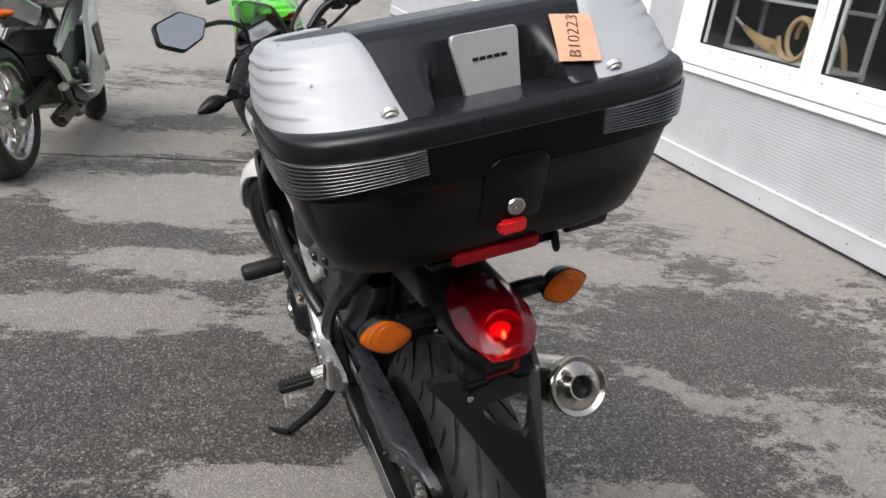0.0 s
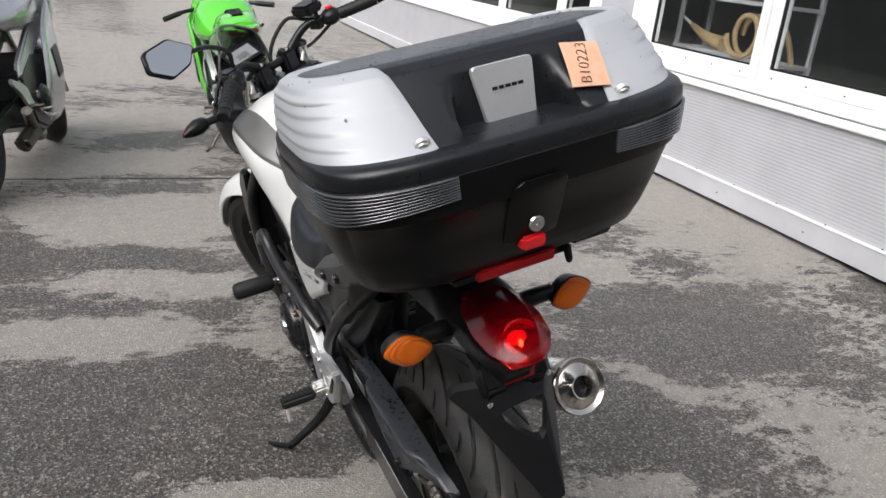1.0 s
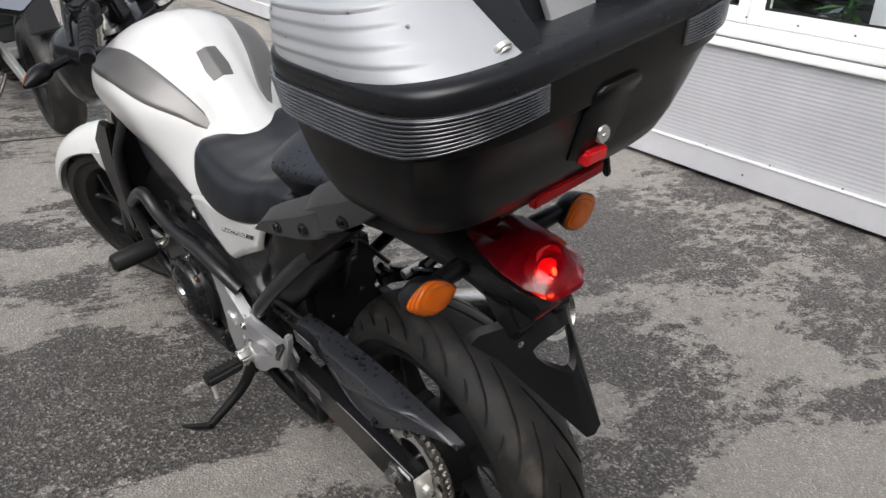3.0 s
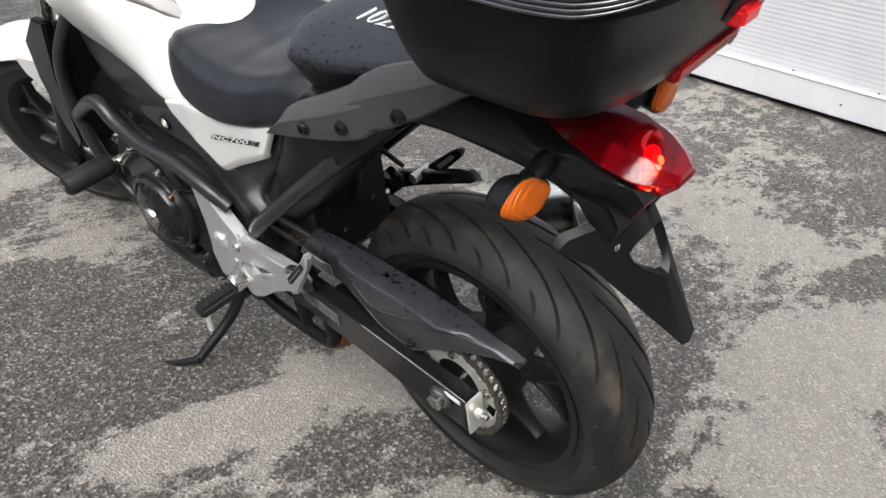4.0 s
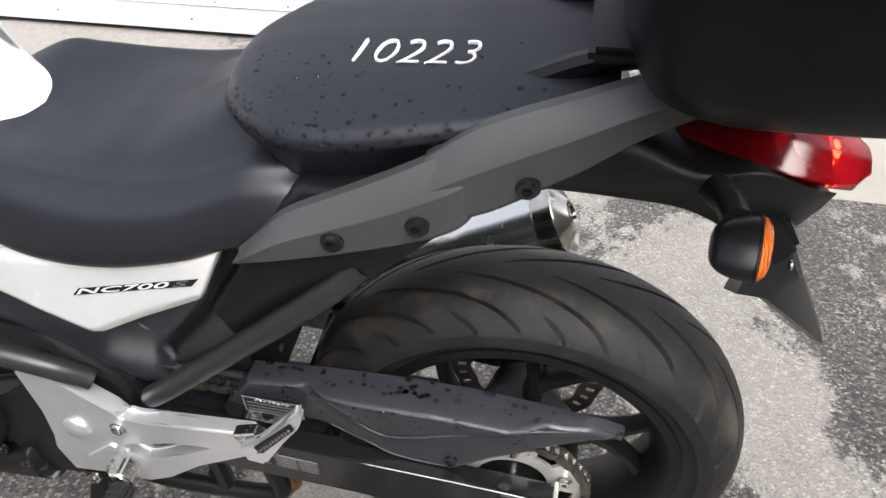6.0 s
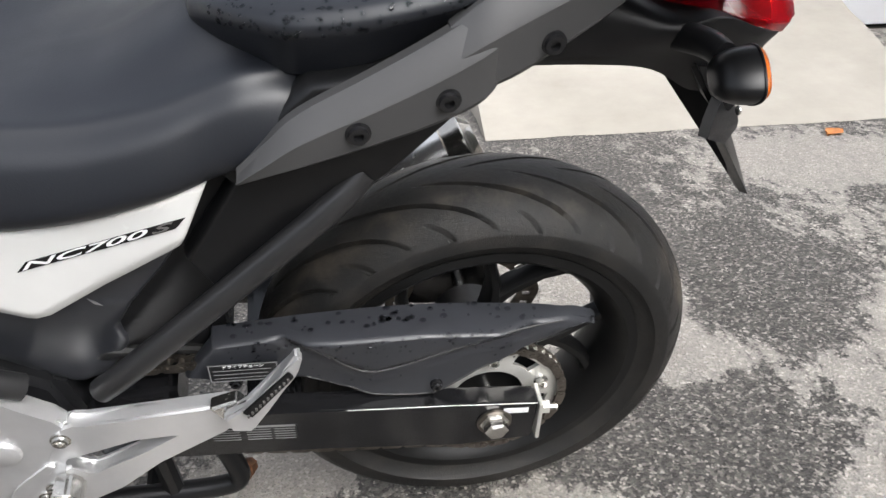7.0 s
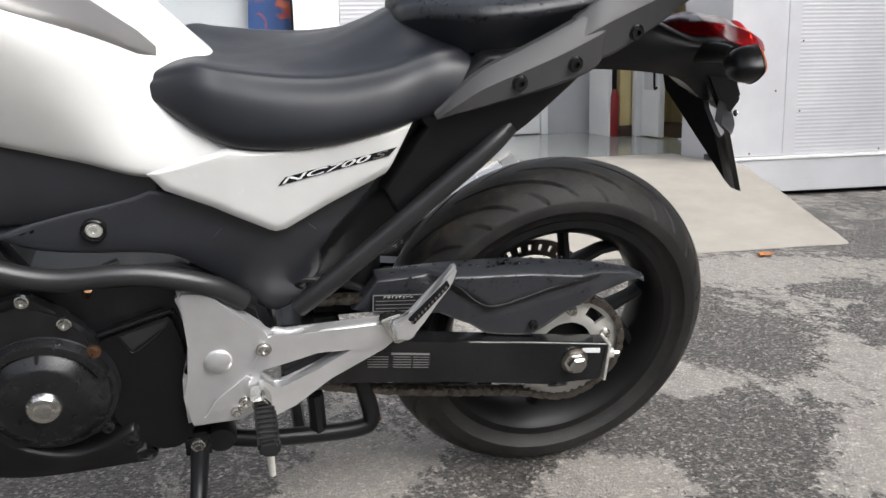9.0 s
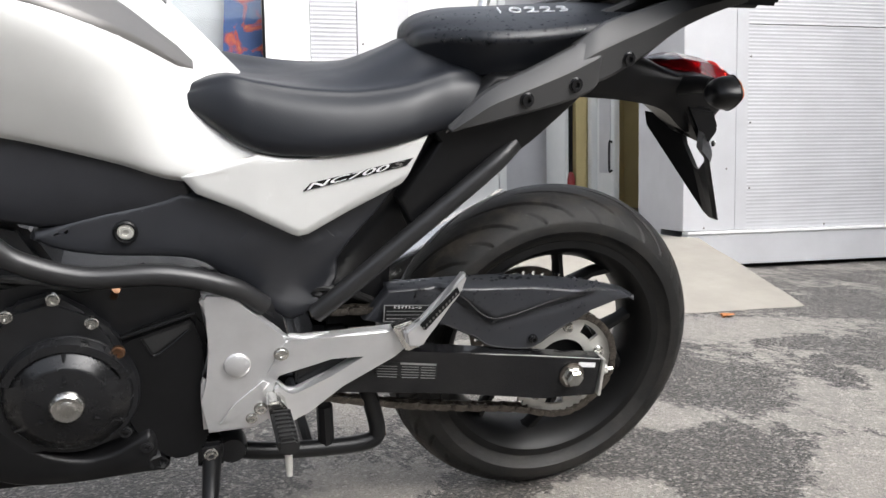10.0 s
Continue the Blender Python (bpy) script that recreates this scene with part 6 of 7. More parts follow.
# ---- front end, turned to the left lock ----
A0, AD = Vector((1.635, 0, 0)), Vector((-math.sin(radians(27)), 0, math.cos(radians(27))))
STEER = Matrix.Translation(A0) @ Matrix.Rotation(radians(28), 4, AD) @ Matrix.Translation(-A0)
FH = (1.525, 0.0, 0.300)


def fpart(name, bm, material, parent=bike, label=""):
    bm.transform(STEER)
    return part(name, bm, material, parent, label)


fw = cast_rim("front_wheel", FH, 0.218, 0.045, 10, bike, m=STEER)
tyre("tyre", FH, 0.300, 0.060, 0.222, fw, 480, 12, STEER)
brake_disc(FH, 0.11, 0.155, -0.065, fw, STEER)
for y in (0.105, -0.105):
    fk = fpart("fork_leg", tube([(1.52, y, 0.29), (1.52 - 0.36 * 0.4, y, 0.29 + 0.36 * 0.785)], 0.029, 16), "black", bike, "black fork slider")
    fpart("fork_tube", tube([(1.52 - 0.14, y, 0.57), (1.505 - 0.40, y, 0.57 + 0.50)], 0.0205, 16), "steel", fk)
fpart("axle_clamp", block(1.49, 1.56, 0.085, 0.135, 0.27, 0.33, 0.01), "black", bike)
fpart("front_caliper", block(1.37, 1.46, 0.055, 0.10, 0.36, 0.45, 0.012), "engine_grey", bike)


def fender_fn(u, v, inner):
    a = radians(14 + 140 * u)
    w = (v - 0.5) * 2
    wide = 0.078 - 0.012 * abs(u - 0.5) * 2
    if u < 0.08:
        wide *= 0.55 + 0.45 * u / 0.08
    r = 0.340 - 0.045 * abs(w) ** 2.6 - (0.006 if inner else 0.0)
    return Vector((1.525 + r * math.cos(a), wide * w * (1 - (0.05 if inner else 0)), 0.30 + r * math.sin(a)))


fpart("front_fender", skin(fender_fn, 36, 14, 0.0), "white", bike, "pearl white front fender")
for y in (0.082, -0.082):
    arm_ = slab([(1.50, 0.615), (1.36, 0.585), (1.355, 0.43), (1.375, 0.385), (1.40, 0.385), (1.395, 0.45), (1.41, 0.535), (1.455, 0.55), (1.42, 0.43), (1.44, 0.42), (1.50, 0.56)], y - 0.006, y + 0.006, 0.003)
    fpart("fender_stay", arm_, "white", bike)
DC = Vector((1.159, 0.060, 1.113))


def bar_at(x, y, z):
    return (x, 0.87 * y - 0.012, z + 0.022 * min(1.0, abs(y) / 0.15))


bar = fpart("handlebar", tube([bar_at(*p) for p in ((0.96, 0.36, 1.050), (1.03, 0.25, 1.075), (1.09, 0.15, 1.085), (1.115, 0.06, 1.055), (1.118, 0.0, 1.052), (1.115, -0.06, 1.055), (1.09, -0.15, 1.085), (1.03, -0.25, 1.082), (0.97, -0.36, 1.080))], 0.012, 12, 6), "black", bike, "black handlebar turned to the left")
for s in (1, -1):
    gp = fpart("grip", tube([bar_at(1.035, s * 0.245, 1.079), bar_at(0.966, s * 0.355, 1.065 - 0.015 * s)], 0.0175, 16), "rubber", bar)
    for i in range(6):
        t = 0.12 + 0.13 * i
        p0, p1 = Vector(bar_at(1.035, s * 0.245, 1.079)), Vector(bar_at(0.966, s * 0.355, 1.065 - 0.015 * s))
        fpart("grip_ring", tube([p0.lerp(p1, t), p0.lerp(p1, t + 0.05)], 0.0187, 16), "rubber", gp)
    fpart("bar_weight", tube([bar_at(0.965, s * 0.357, 1.065 - 0.015 * s), bar_at(0.952, s * 0.377, 1.063 - 0.019 * s)], 0.0165, 16), "black_matt", bar)
    fpart("switch_housing", ellipsoid(bar_at(1.048, s * 0.222, 1.082), (0.030, 0.032, 0.026), 14, 8), "black", bar)
    if s == 1:
        sw = fpart("switch_box", block(1.028, 1.072, 0.160, 0.208, 1.066, 1.130, 0.008), "black", bar, "black switch box with buttons")
        for bx_, by_, bz_, m_ in ((1.030, 0.170, 1.112, "inset_grey"), (1.030, 0.190, 1.112, "black_gloss"), (1.029, 0.180, 1.090, "black_gloss")):
            fpart("button", ellipsoid((bx_, by_, bz_), (0.007, 0.006, 0.005), 10, 6), m_, sw)
    fpart("lever_perch", block(1.05, 1.11, min(s * 0.150, s * 0.185), max(s * 0.150, s * 0.185), 1.085, 1.122, 0.008), "black", bar)
    fpart("lever", tube([bar_at(1.10, s * 0.21, 1.083), bar_at(1.082, s * 0.26, 1.076), bar_at(1.025, s * 0.335, 1.058)], 0.0065, 8), "black_gloss", bar)
fpart("kill_switch", block(1.035, 1.055, -0.218, -0.198, 1.126, 1.135, 0.003), "red_plastic", bar, "red kill switch")
fpart("clutch_cable", tube([(1.09, 0.19, 1.085), (1.16, 0.14, 1.10), (1.20, 0.03, 1.05), (1.14, -0.02, 0.95)], 0.005, 8), "rubber", bar)
fpart("brake_hose", tube([(1.11, -0.165, 1.115), (1.18, -0.14, 1.125), (1.21, -0.06, 1.05), (1.17, -0.02, 0.92)], 0.006, 8), "rubber", bar)
fpart("throttle_cable", tube([bar_at(1.045, -0.21, 1.065), (1.10, -0.15, 1.05), (1.16, -0.08, 1.02), (1.15, -0.02, 0.94)], 0.005, 8), "rubber", bar)
fpart("brake_reservoir", block(1.06, 1.14, -0.205, -0.140, 1.130, 1.162, 0.008), "black", bar)
fpart("top_clamp", slab([(1.16, 0.985), (1.05, 0.985), (1.05, 1.010), (1.16, 1.010)], -0.12, 0.12, 0.010), "black_gloss", bike)
for y in (0.05, -0.05):
    fpart("bar_clamp", block(1.092, 1.142, y - 0.022, y + 0.022, 1.005, 1.075, 0.008), "black_gloss", bike)
    for x in (1.103, 1.131):
        b_ = lathe([(0.001, 0.0), (0.007, 0.0), (0.007, 0.006), (0.003, 0.006), (0.001, 0.003)], 12)
        b_.transform(Matrix.Translation((x, y, 1.074)) @ Matrix.Rotation(radians(90), 4, "X"))
        fpart("clamp_bolt", b_, "steel", bike)
b_ = lathe([(0.001, 0.0), (0.023, 0.0), (0.023, 0.012), (0.012, 0.014), (0.001, 0.012)], 20)
b_.transform(Matrix.Translation((1.040, -0.025, 1.012)) @ Matrix.Rotation(radians(90), 4, "X"))
fpart("ignition_lock", b_, "steel", bike)
for y in (0.105, -0.105):
    b_ = lathe([(0.001, 0.0), (0.021, 0.0), (0.021, 0.010), (0.010, 0.012), (0.001, 0.008)], 16)
    b_.transform(Matrix.Translation((1.105, y, 1.010)) @ Matrix.Rotation(radians(90), 4, "X"))
    fpart("fork_cap", b_, "steel", bike)

# instrument, fly screen and nose
DASH = Matrix.Translation(DC) @ Matrix.Rotation(radians(-38), 4, "Y")
bm = block(-0.042, 0.046, -0.068, 0.064, -0.035, 0.0, 0.014)
bm.transform(DASH)
dash = fpart("instrument", bm, "black", bike, "black instrument with grey digital display")
bm = block(-0.022, 0.024, -0.046, 0.042, 0.0, 0.003, 0.003)
bm.transform(DASH)
fpart("display", bm, "lcd", dash, "grey digital display")
bm = block(-0.016, 0.004, -0.02, 0.02, 0.003, 0.0036)
bm.transform(DASH)
fpart("display_field", bm, "inset_grey", dash)


def screen_fn(u, v, inner):
    a = (u - 0.5) * 2
    w = 0.098 * (1 - 0.42 * v**2.2)
    x = DC.x + 0.095 - 0.055 * a * a - 0.050 * v - (0.003 if inner else 0)
    return Vector((x, DC.y - 0.004 + w * a, DC.z - 0.085 + 0.172 * v - 0.035 * a * a * v))


scr = fpart("fly_screen", skin(screen_fn, 18, 10, 0.0), "screen", bike, "small smoked fly screen")
rim_line = [screen_fn(0.0, k / 8, 0) for k in range(9)] + [screen_fn(k / 12, 1.0, 0) for k in range(1, 13)] + [screen_fn(1.0, 1 - k / 8, 0) for k in range(1, 9)]
fpart("screen_edge", tube(rim_line, 0.0028, 6, 1, smooth=False), "inset_grey", scr)
bm = bmesh.new()
rings = []
for x, w, zl, zh in ((1.12, 0.10, 0.90, 0.99), (1.20, 0.135, 0.83, 1.01), (1.28, 0.14, 0.79, 1.02), (1.345, 0.11, 0.80, 1.00), (1.375, 0.06, 0.84, 0.95)):
    rings.append([(x, 0.03 + w * math.copysign(abs(math.cos(t)) ** 0.7, math.cos(t)), (zl + zh) / 2 + (zh - zl) / 2 * math.copysign(abs(math.sin(t)) ** 0.7, math.sin(t))) for t in np.linspace(0, 2 * math.pi, 24, endpoint=False)])
fpart("headlamp_cowl", loft(rings, True, True, bm), "black_gloss", bike, "black headlamp cowl")
for s in (1, -1):
    fi = fpart("front_indicator", tube([(1.24, 0.03 + s * 0.10, 0.965), (1.265, 0.03 + s * 0.18, 0.97)], 0.012, 8), "black", bike)
    rings = [[(1.268 + f * math.cos(q), 0.03 + s * y, 0.972 + h * math.sin(q)) for q in [2 * math.pi * k / 14 for k in range(14)]]
             for y, f, h in ((0.165, 0.010, 0.009), (0.180, 0.024, 0.021), (0.205, 0.027, 0.025), (0.232, 0.019, 0.018), (0.256, 0.006, 0.006))]
    fpart("indicator_shell", loft(rings, True, True), "black", fi)
    rings = [[(1.280 + f * math.cos(q), 0.03 + s * y, 0.972 + h * math.sin(q)) for q in [2 * math.pi * k / 14 for k in range(14)]]
             for y, f, h in ((0.178, 0.010, 0.016), (0.205, 0.018, 0.021), (0.232, 0.012, 0.014), (0.250, 0.003, 0.004))]
    fpart("indicator_lens", loft(rings, True, True), "amber", fi)

# mirrors on their stems
for s, centre, face in ((1, Vector((0.862, 0.310, 1.172)), Vector((-0.72, -0.50, 0.36))), (-1, Vector((1.30, -0.36, 1.22)), Vector((-0.95, 0.12, 0.28)))):
    face.normalize()
    wide = Vector((0, 0, 1)).cross(face).normalized()
    tall = face.cross(wide)
    mm = Matrix.Translation(centre) @ Matrix((wide, -face, tall)).transposed().to_4x4()
    out = [(-0.088, 0.010), (-0.084, 0.017), (-0.030, 0.046), (-0.020, 0.048), (0.054, 0.034), (0.064, 0.026), (0.072, -0.012), (0.068, -0.020), (0.018, -0.046), (0.008, -0.047), (-0.052, -0.030), (-0.060, -0.024)]
    bm = bmesh.new()
    rings = []
    for k, dx in ((1.0, 0.0), (1.035, 0.004), (1.02, 0.010), (0.82, 0.020), (0.5, 0.026)):
        rings.append([(-a * k * s, dx, b * k) for a, b in out])
    loft(rings, True, True, bm)
    bm.transform(mm)
    mi = part("mirror", bm, "black", bar, "black mirror housing")
    bm = slab([(-a * 0.93 * s, b * 0.91) for a, b in out], -0.004, -0.001)
    bm.transform(mm)
    part("mirror_glass", bm, "mirror", mi, "clean mirror glass")
    root = STEER @ Vector(bar_at(1.075, s * 0.19, 1.10))
    part("mirror_stem", tube([root, root + Vector((0.0, 0.004 * s, 0.045)), root.lerp(centre, 0.35) + Vector((0.02, 0, 0.045)), centre + Vector((0.03, -0.02 * s, -0.005))], 0.0065, 8, 6), "black", bar)

# radiator with its shroud
part("radiator", block(1.16, 1.20, -0.17, 0.17, 0.42, 0.72, 0.006), "black_matt", bike)
part("radiator_shroud", slab([(1.06, 0.775), (1.13, 0.77), (1.22, 0.70), (1.235, 0.60), (1.21, 0.48), (1.17, 0.42), (1.14, 0.45), (1.14, 0.62), (1.10, 0.70)], 0.155, 0.178, 0.006), "black", bike, "black radiator shroud")
part("radiator_shroud", slab([(1.06, 0.775), (1.13, 0.77), (1.22, 0.70), (1.235, 0.60), (1.21, 0.48), (1.17, 0.42), (1.14, 0.45), (1.14, 0.62), (1.10, 0.70)], -0.178, -0.155, 0.006), "black", bike)
part("steering_head", tube([(1.20, 0, 0.82), (1.115, 0, 0.99)], 0.04, 14), "frame", bike)

# ---- the top case on the luggage rack ----
case = thing("top_case", "large black and silver top case on the luggage rack", "top case", BIKE)
CX = -0.261


def rr_point(cx, a, b, z, th, n):
    c, s = math.cos(th), math.sin(th)
    return Vector((cx + a * math.copysign(abs(c) ** (2 / n), c), b * math.copysign(abs(s) ** (2 / n), s), z))


BASE_EDGES = [(0.990, -0.330, -0.130, 0.185), (0.994, -0.352, -0.106, 0.212), (1.004, -0.368, -0.093, 0.225), (1.03, -0.384, -0.085, 0.237), (1.07, -0.403, -0.079, 0.251), (1.128, -0.431, -0.074, 0.264), (1.132, -0.438, -0.069, 0.269), (1.15, -0.444, -0.067, 0.271), (1.186, -0.450, -0.066, 0.275)]
BASE_ROWS = [(z, (r + f) / 2, (f - r) / 2, b) for z, r, f, b in BASE_EDGES]
BN, LN = 4.2, 3.8
# height, rear edge, front edge, half width
LID_EDGES = [(1.204, -0.431, -0.080, 0.268), (1.215, -0.422, -0.082, 0.268), (1.235, -0.399, -0.086, 0.266), (1.26, -0.371, -0.091, 0.262), (1.28, -0.352, -0.097, 0.257), (1.295, -0.338, -0.107, 0.249), (1.304, -0.320, -0.124, 0.238), (1.309, -0.300, -0.150, 0.216), (1.311, -0.27, -0.20, 0.13)]
LID_ROWS = [(z, (r + f) / 2, (f - r) / 2, b) for z, r, f, b in LID_EDGES]


def along(rows, v):
    f = v * (len(rows) - 1)
    i = min(int(f), len(rows) - 2)
    u = f - i
    return [p * (1 - u) + q * u for p, q in zip(rows[i], rows[i + 1])]


def base_at(th, z, off=0.0):
    v = 0.0
    for i in range(len(BASE_ROWS) - 1):
        if BASE_ROWS[i][0] <= z <= BASE_ROWS[i + 1][0]:
            v = (i + (z - BASE_ROWS[i][0]) / (BASE_ROWS[i + 1][0] - BASE_ROWS[i][0])) / (len(BASE_ROWS) - 1)
    zz, cx, a, b = along(BASE_ROWS, v)
    return rr_point(cx, a + off, b + off, z, th, BN)


def lid_at(th, v, off=0.0):
    z, cx, a, b = along(LID_ROWS, v)
    p = rr_point(cx, a + off, b + off, z + off * (0.2 + 0.8 * v), th, LN)
    p.z -= 0.13 * max(0.0, p.x + 0.34) * v
    return p


N = 160
TH = [2 * math.pi * j / N for j in range(N)]
shell = part("base_shell", loft([[rr_point(cx, a, b, z, t, BN) for t in TH] for z, cx, a, b in BASE_ROWS]), "shell_black", case, "black plastic lower shell")
lip = [(1.186, 0.183, 0.268), (1.187, 0.1895, 0.2745), (1.190, 0.1910, 0.2765), (1.203, 0.1910, 0.2765), (1.210, 0.1885, 0.2740), (1.214, 0.1840, 0.2695), (1.2155, 0.174, 0.260)]
part("rim", loft([[rr_point(CX, a, b, z, t, BN) for t in TH] for z, a, b in lip]), "lid_black", case, "rounded black rim of the lid")
part("seam", loft([[rr_point(CX, a, b, z, t, BN) for t in TH] for z, a, b in ((1.1845, 0.1895, 0.2755), (1.1866, 0.1895, 0.2755))]), "gap_shade", case)


def lid_shape(th, v):
    p = lid_at(th, v)
    # a scooped field at the rear for the badge, with a raised rim either side
    if p.x < -0.27 and v < 0.86:
        half = 0.058 + 0.030 * (1 - v)
        k = max(0.0, min(1.0, (half - abs(p.y)) / 0.014 + 0.3)) * max(0.0, min(1.0, (v - 0.05) / 0.05))
        wall = -0.366 + (p.z - 1.205) * 0.22
        p.x += max(0.0, wall - p.x) * k
    return p


NV = 40
part("lid", loft([[lid_shape(t, j / NV) for t in [2 * math.pi * i / 320 for i in range(320)]] for j in range(NV + 1)]), "lid_black", case, "black plastic lid beaded with rain", sharp=60)


def side_span(v, n, rows):
    """The turn at which the silver panel ends on the lid, front and rear."""
    z, cx, a, b = along(rows, v)
    y = 0.118 + 0.036 * v / 0.87
    s = min(1.0, (y / b)) ** (n / 2)
    return math.asin(s)


for flip in (1, -1):
    def silver(u, v, inner, flip=flip):
        vv = 0.03 + 0.77 * v
        e = side_span(vv, LN, LID_ROWS)
        th = math.pi - e + u * (2 * e - math.pi)
        rib = 0.0
        for c0 in (0.21, 0.33, 0.45, 0.57):
            k = (v - c0) / 0.12
            if 0.0 <= k <= 1.0:
                rib += 0.0028 * (1 - k) ** 1.1 * math.sin(0.5 * math.pi * min(1.0, k / 0.38))
        edge = min(u * 3, (1 - u) * 3, v * 1.2, (1 - v) * 1.2)
        fade = min(1.0, max(0.0, min(u - 0.14, 1.0 - u) / 0.10))
        off = -0.002 if inner else 0.0045 * min(1.0, 0.35 + edge / 0.03) + rib * fade
        p = lid_at(th, vv, off)
        return Vector((p.x, p.y * flip, p.z))
    sp_ = part("side_plate", skin(silver, 70, 72, 0.0), "box_silver", case, "silver ribbed side plate with raindrops")
    b_ = lathe([(0.001, -0.003), (0.0105, -0.003), (0.0105, 0.002), (0.0075, 0.003), (0.0072, 0.005), (0.0035, 0.005), (0.003, 0.002), (0.001, 0.002)], 18)
    b_.transform(Matrix.Translation((-0.4125, flip * 0.1455 - 0.003, 1.2235)) @ Matrix.Scale(1.05, 4) @ Matrix.Rotation(radians(50), 4, "Y") @ Matrix.Rotation(radians(90), 4, "X") @ Matrix.Rotation(radians(180), 4, "Z"))
    part("plate_screw", b_, "zinc", case, "round silver screw")

    def refl(u, v, inner, flip=flip):
        e = math.asin((0.113 / 0.272) ** (BN / 2))
        th = math.pi - e - u * (math.pi - e - 0.62)
        low = 1.152 - 0.017 * min(1.0, u / 0.42)
        z = low + (1.185 - low) * v
        rib = 0.0024 * abs(math.sin(v * math.pi * 9))
        edge = min(u, 1 - u, v, 1 - v)
        off = -0.002 if inner else 0.0028 + rib * min(1.0, edge / 0.02)
        p = base_at(th, z, off)
        return Vector((p.x, p.y * flip, p.z))
    part("reflector", skin(refl, 50, 72, 0.0), "refl_lens", case, "smoked ribbed corner lens")

# badge plate; its name is only a dark bar
BP = Matrix.Translation((-0.3655, -0.003, 1.243)) @ Matrix.Rotation(radians(13), 4, "Y")
bm = bmesh.new()
q = [(0.039, 0.0445), (-0.039, 0.0445), (-0.043, 0.0425), (-0.045, 0.037), (-0.036, -0.039), (-0.034, -0.0435), (-0.030, -0.0445), (0.030, -0.0445), (0.034, -0.0435), (0.036, -0.039), (0.045, 0.037), (0.043, 0.0425)]
loft([[(dx, y * k, z * k) for y, z in q] for dx, k in ((0.004, 1.0), (-0.002, 1.0), (-0.004, 0.97))], True, True, bm)
bm.transform(BP)
bp = part("badge_plate", bm, "alloy", case, "silver badge plate")
for i in range(5):
    bm = block(-0.0052, -0.0040, 0.021 - 0.0095 * i - 0.0075, 0.021 - 0.0095 * i, 0.0095, 0.0138)
    bm.transform(BP)
    part("badge_bar", bm, "black_gloss", bp)

# lock, latch and lower bits
plate = []
for z, w in ((1.046, 0.036), (1.05, 0.041), (1.07, 0.043), (1.12, 0.043), (1.138, 0.041), (1.146, 0.036), (1.151, 0.028)):
    x = base_at(math.pi, z).x
    plate.append([(x + 0.006, w, z), (x - 0.0015, w, z), (x - 0.004, w - 0.003, z), (x - 0.0042, 0, z), (x - 0.004, -w + 0.003, z), (x - 0.0015, -w, z), (x + 0.006, -w, z)])
part("lock_plate", loft(plate, True, True), "shell_black", case)
b_ = lathe([(0.001, 0.0), (0.012, 0.0), (0.012, 0.004), (0.010, 0.006), (0.003, 0.006), (0.003, 0.003), (0.001, 0.003)], 20)
b_.transform(Matrix.Translation((-0.4095, -0.003, 1.0725)) @ Matrix.Rotation(radians(90), 4, "Z"))
part("lock", b_, "steel", case, "bright lock cylinder")
part("latch", slab([(-0.409, 1.052), (-0.376, 1.052), (-0.376, 1.032), (-0.403, 1.030)], -0.020, 0.017, 0.004), "red_plastic", case, "red release latch")
part("red_strip", slab([(-0.374, 1.006), (-0.358, 1.006), (-0.353, 0.986), (-0.368, 0.986)], -0.050, 0.075, 0.003), "red_reflector", case, "dark red strip under the case")

# cardboard tag with a hand-written stock number
TAG = Matrix.Translation((-0.3765, -0.116, 1.2595)) @ Matrix.Rotation(radians(49), 4, "Y") @ Matrix.Rotation(radians(12), 4, "X")
rows = [[(-0.002 - 0.002 * math.sin(j / 8 * 3.1), -0.027 + 0.054 * i / 4, -0.037 + 0.074 * j / 8) for i in range(5)] for j in range(9)]
bm = loft(rows, False, False)
g2 = loft([[(x + 0.0012, y, z) for x, y, z in r] for r in rows], False, False)
add(bm, g2)
bm.transform(TAG)
tag = part("stock_tag", bm, "card", case, "orange cardboard tag with a hand-written number")
lettering("B10223", 0.0225, TAG @ Matrix.Translation((-0.0048, 0.002, 0.0)) @ pose(0, 0, 0, 90, -84, -90), "ink", tag, "tag_number", 0.0004, 0.0, -0.0005)

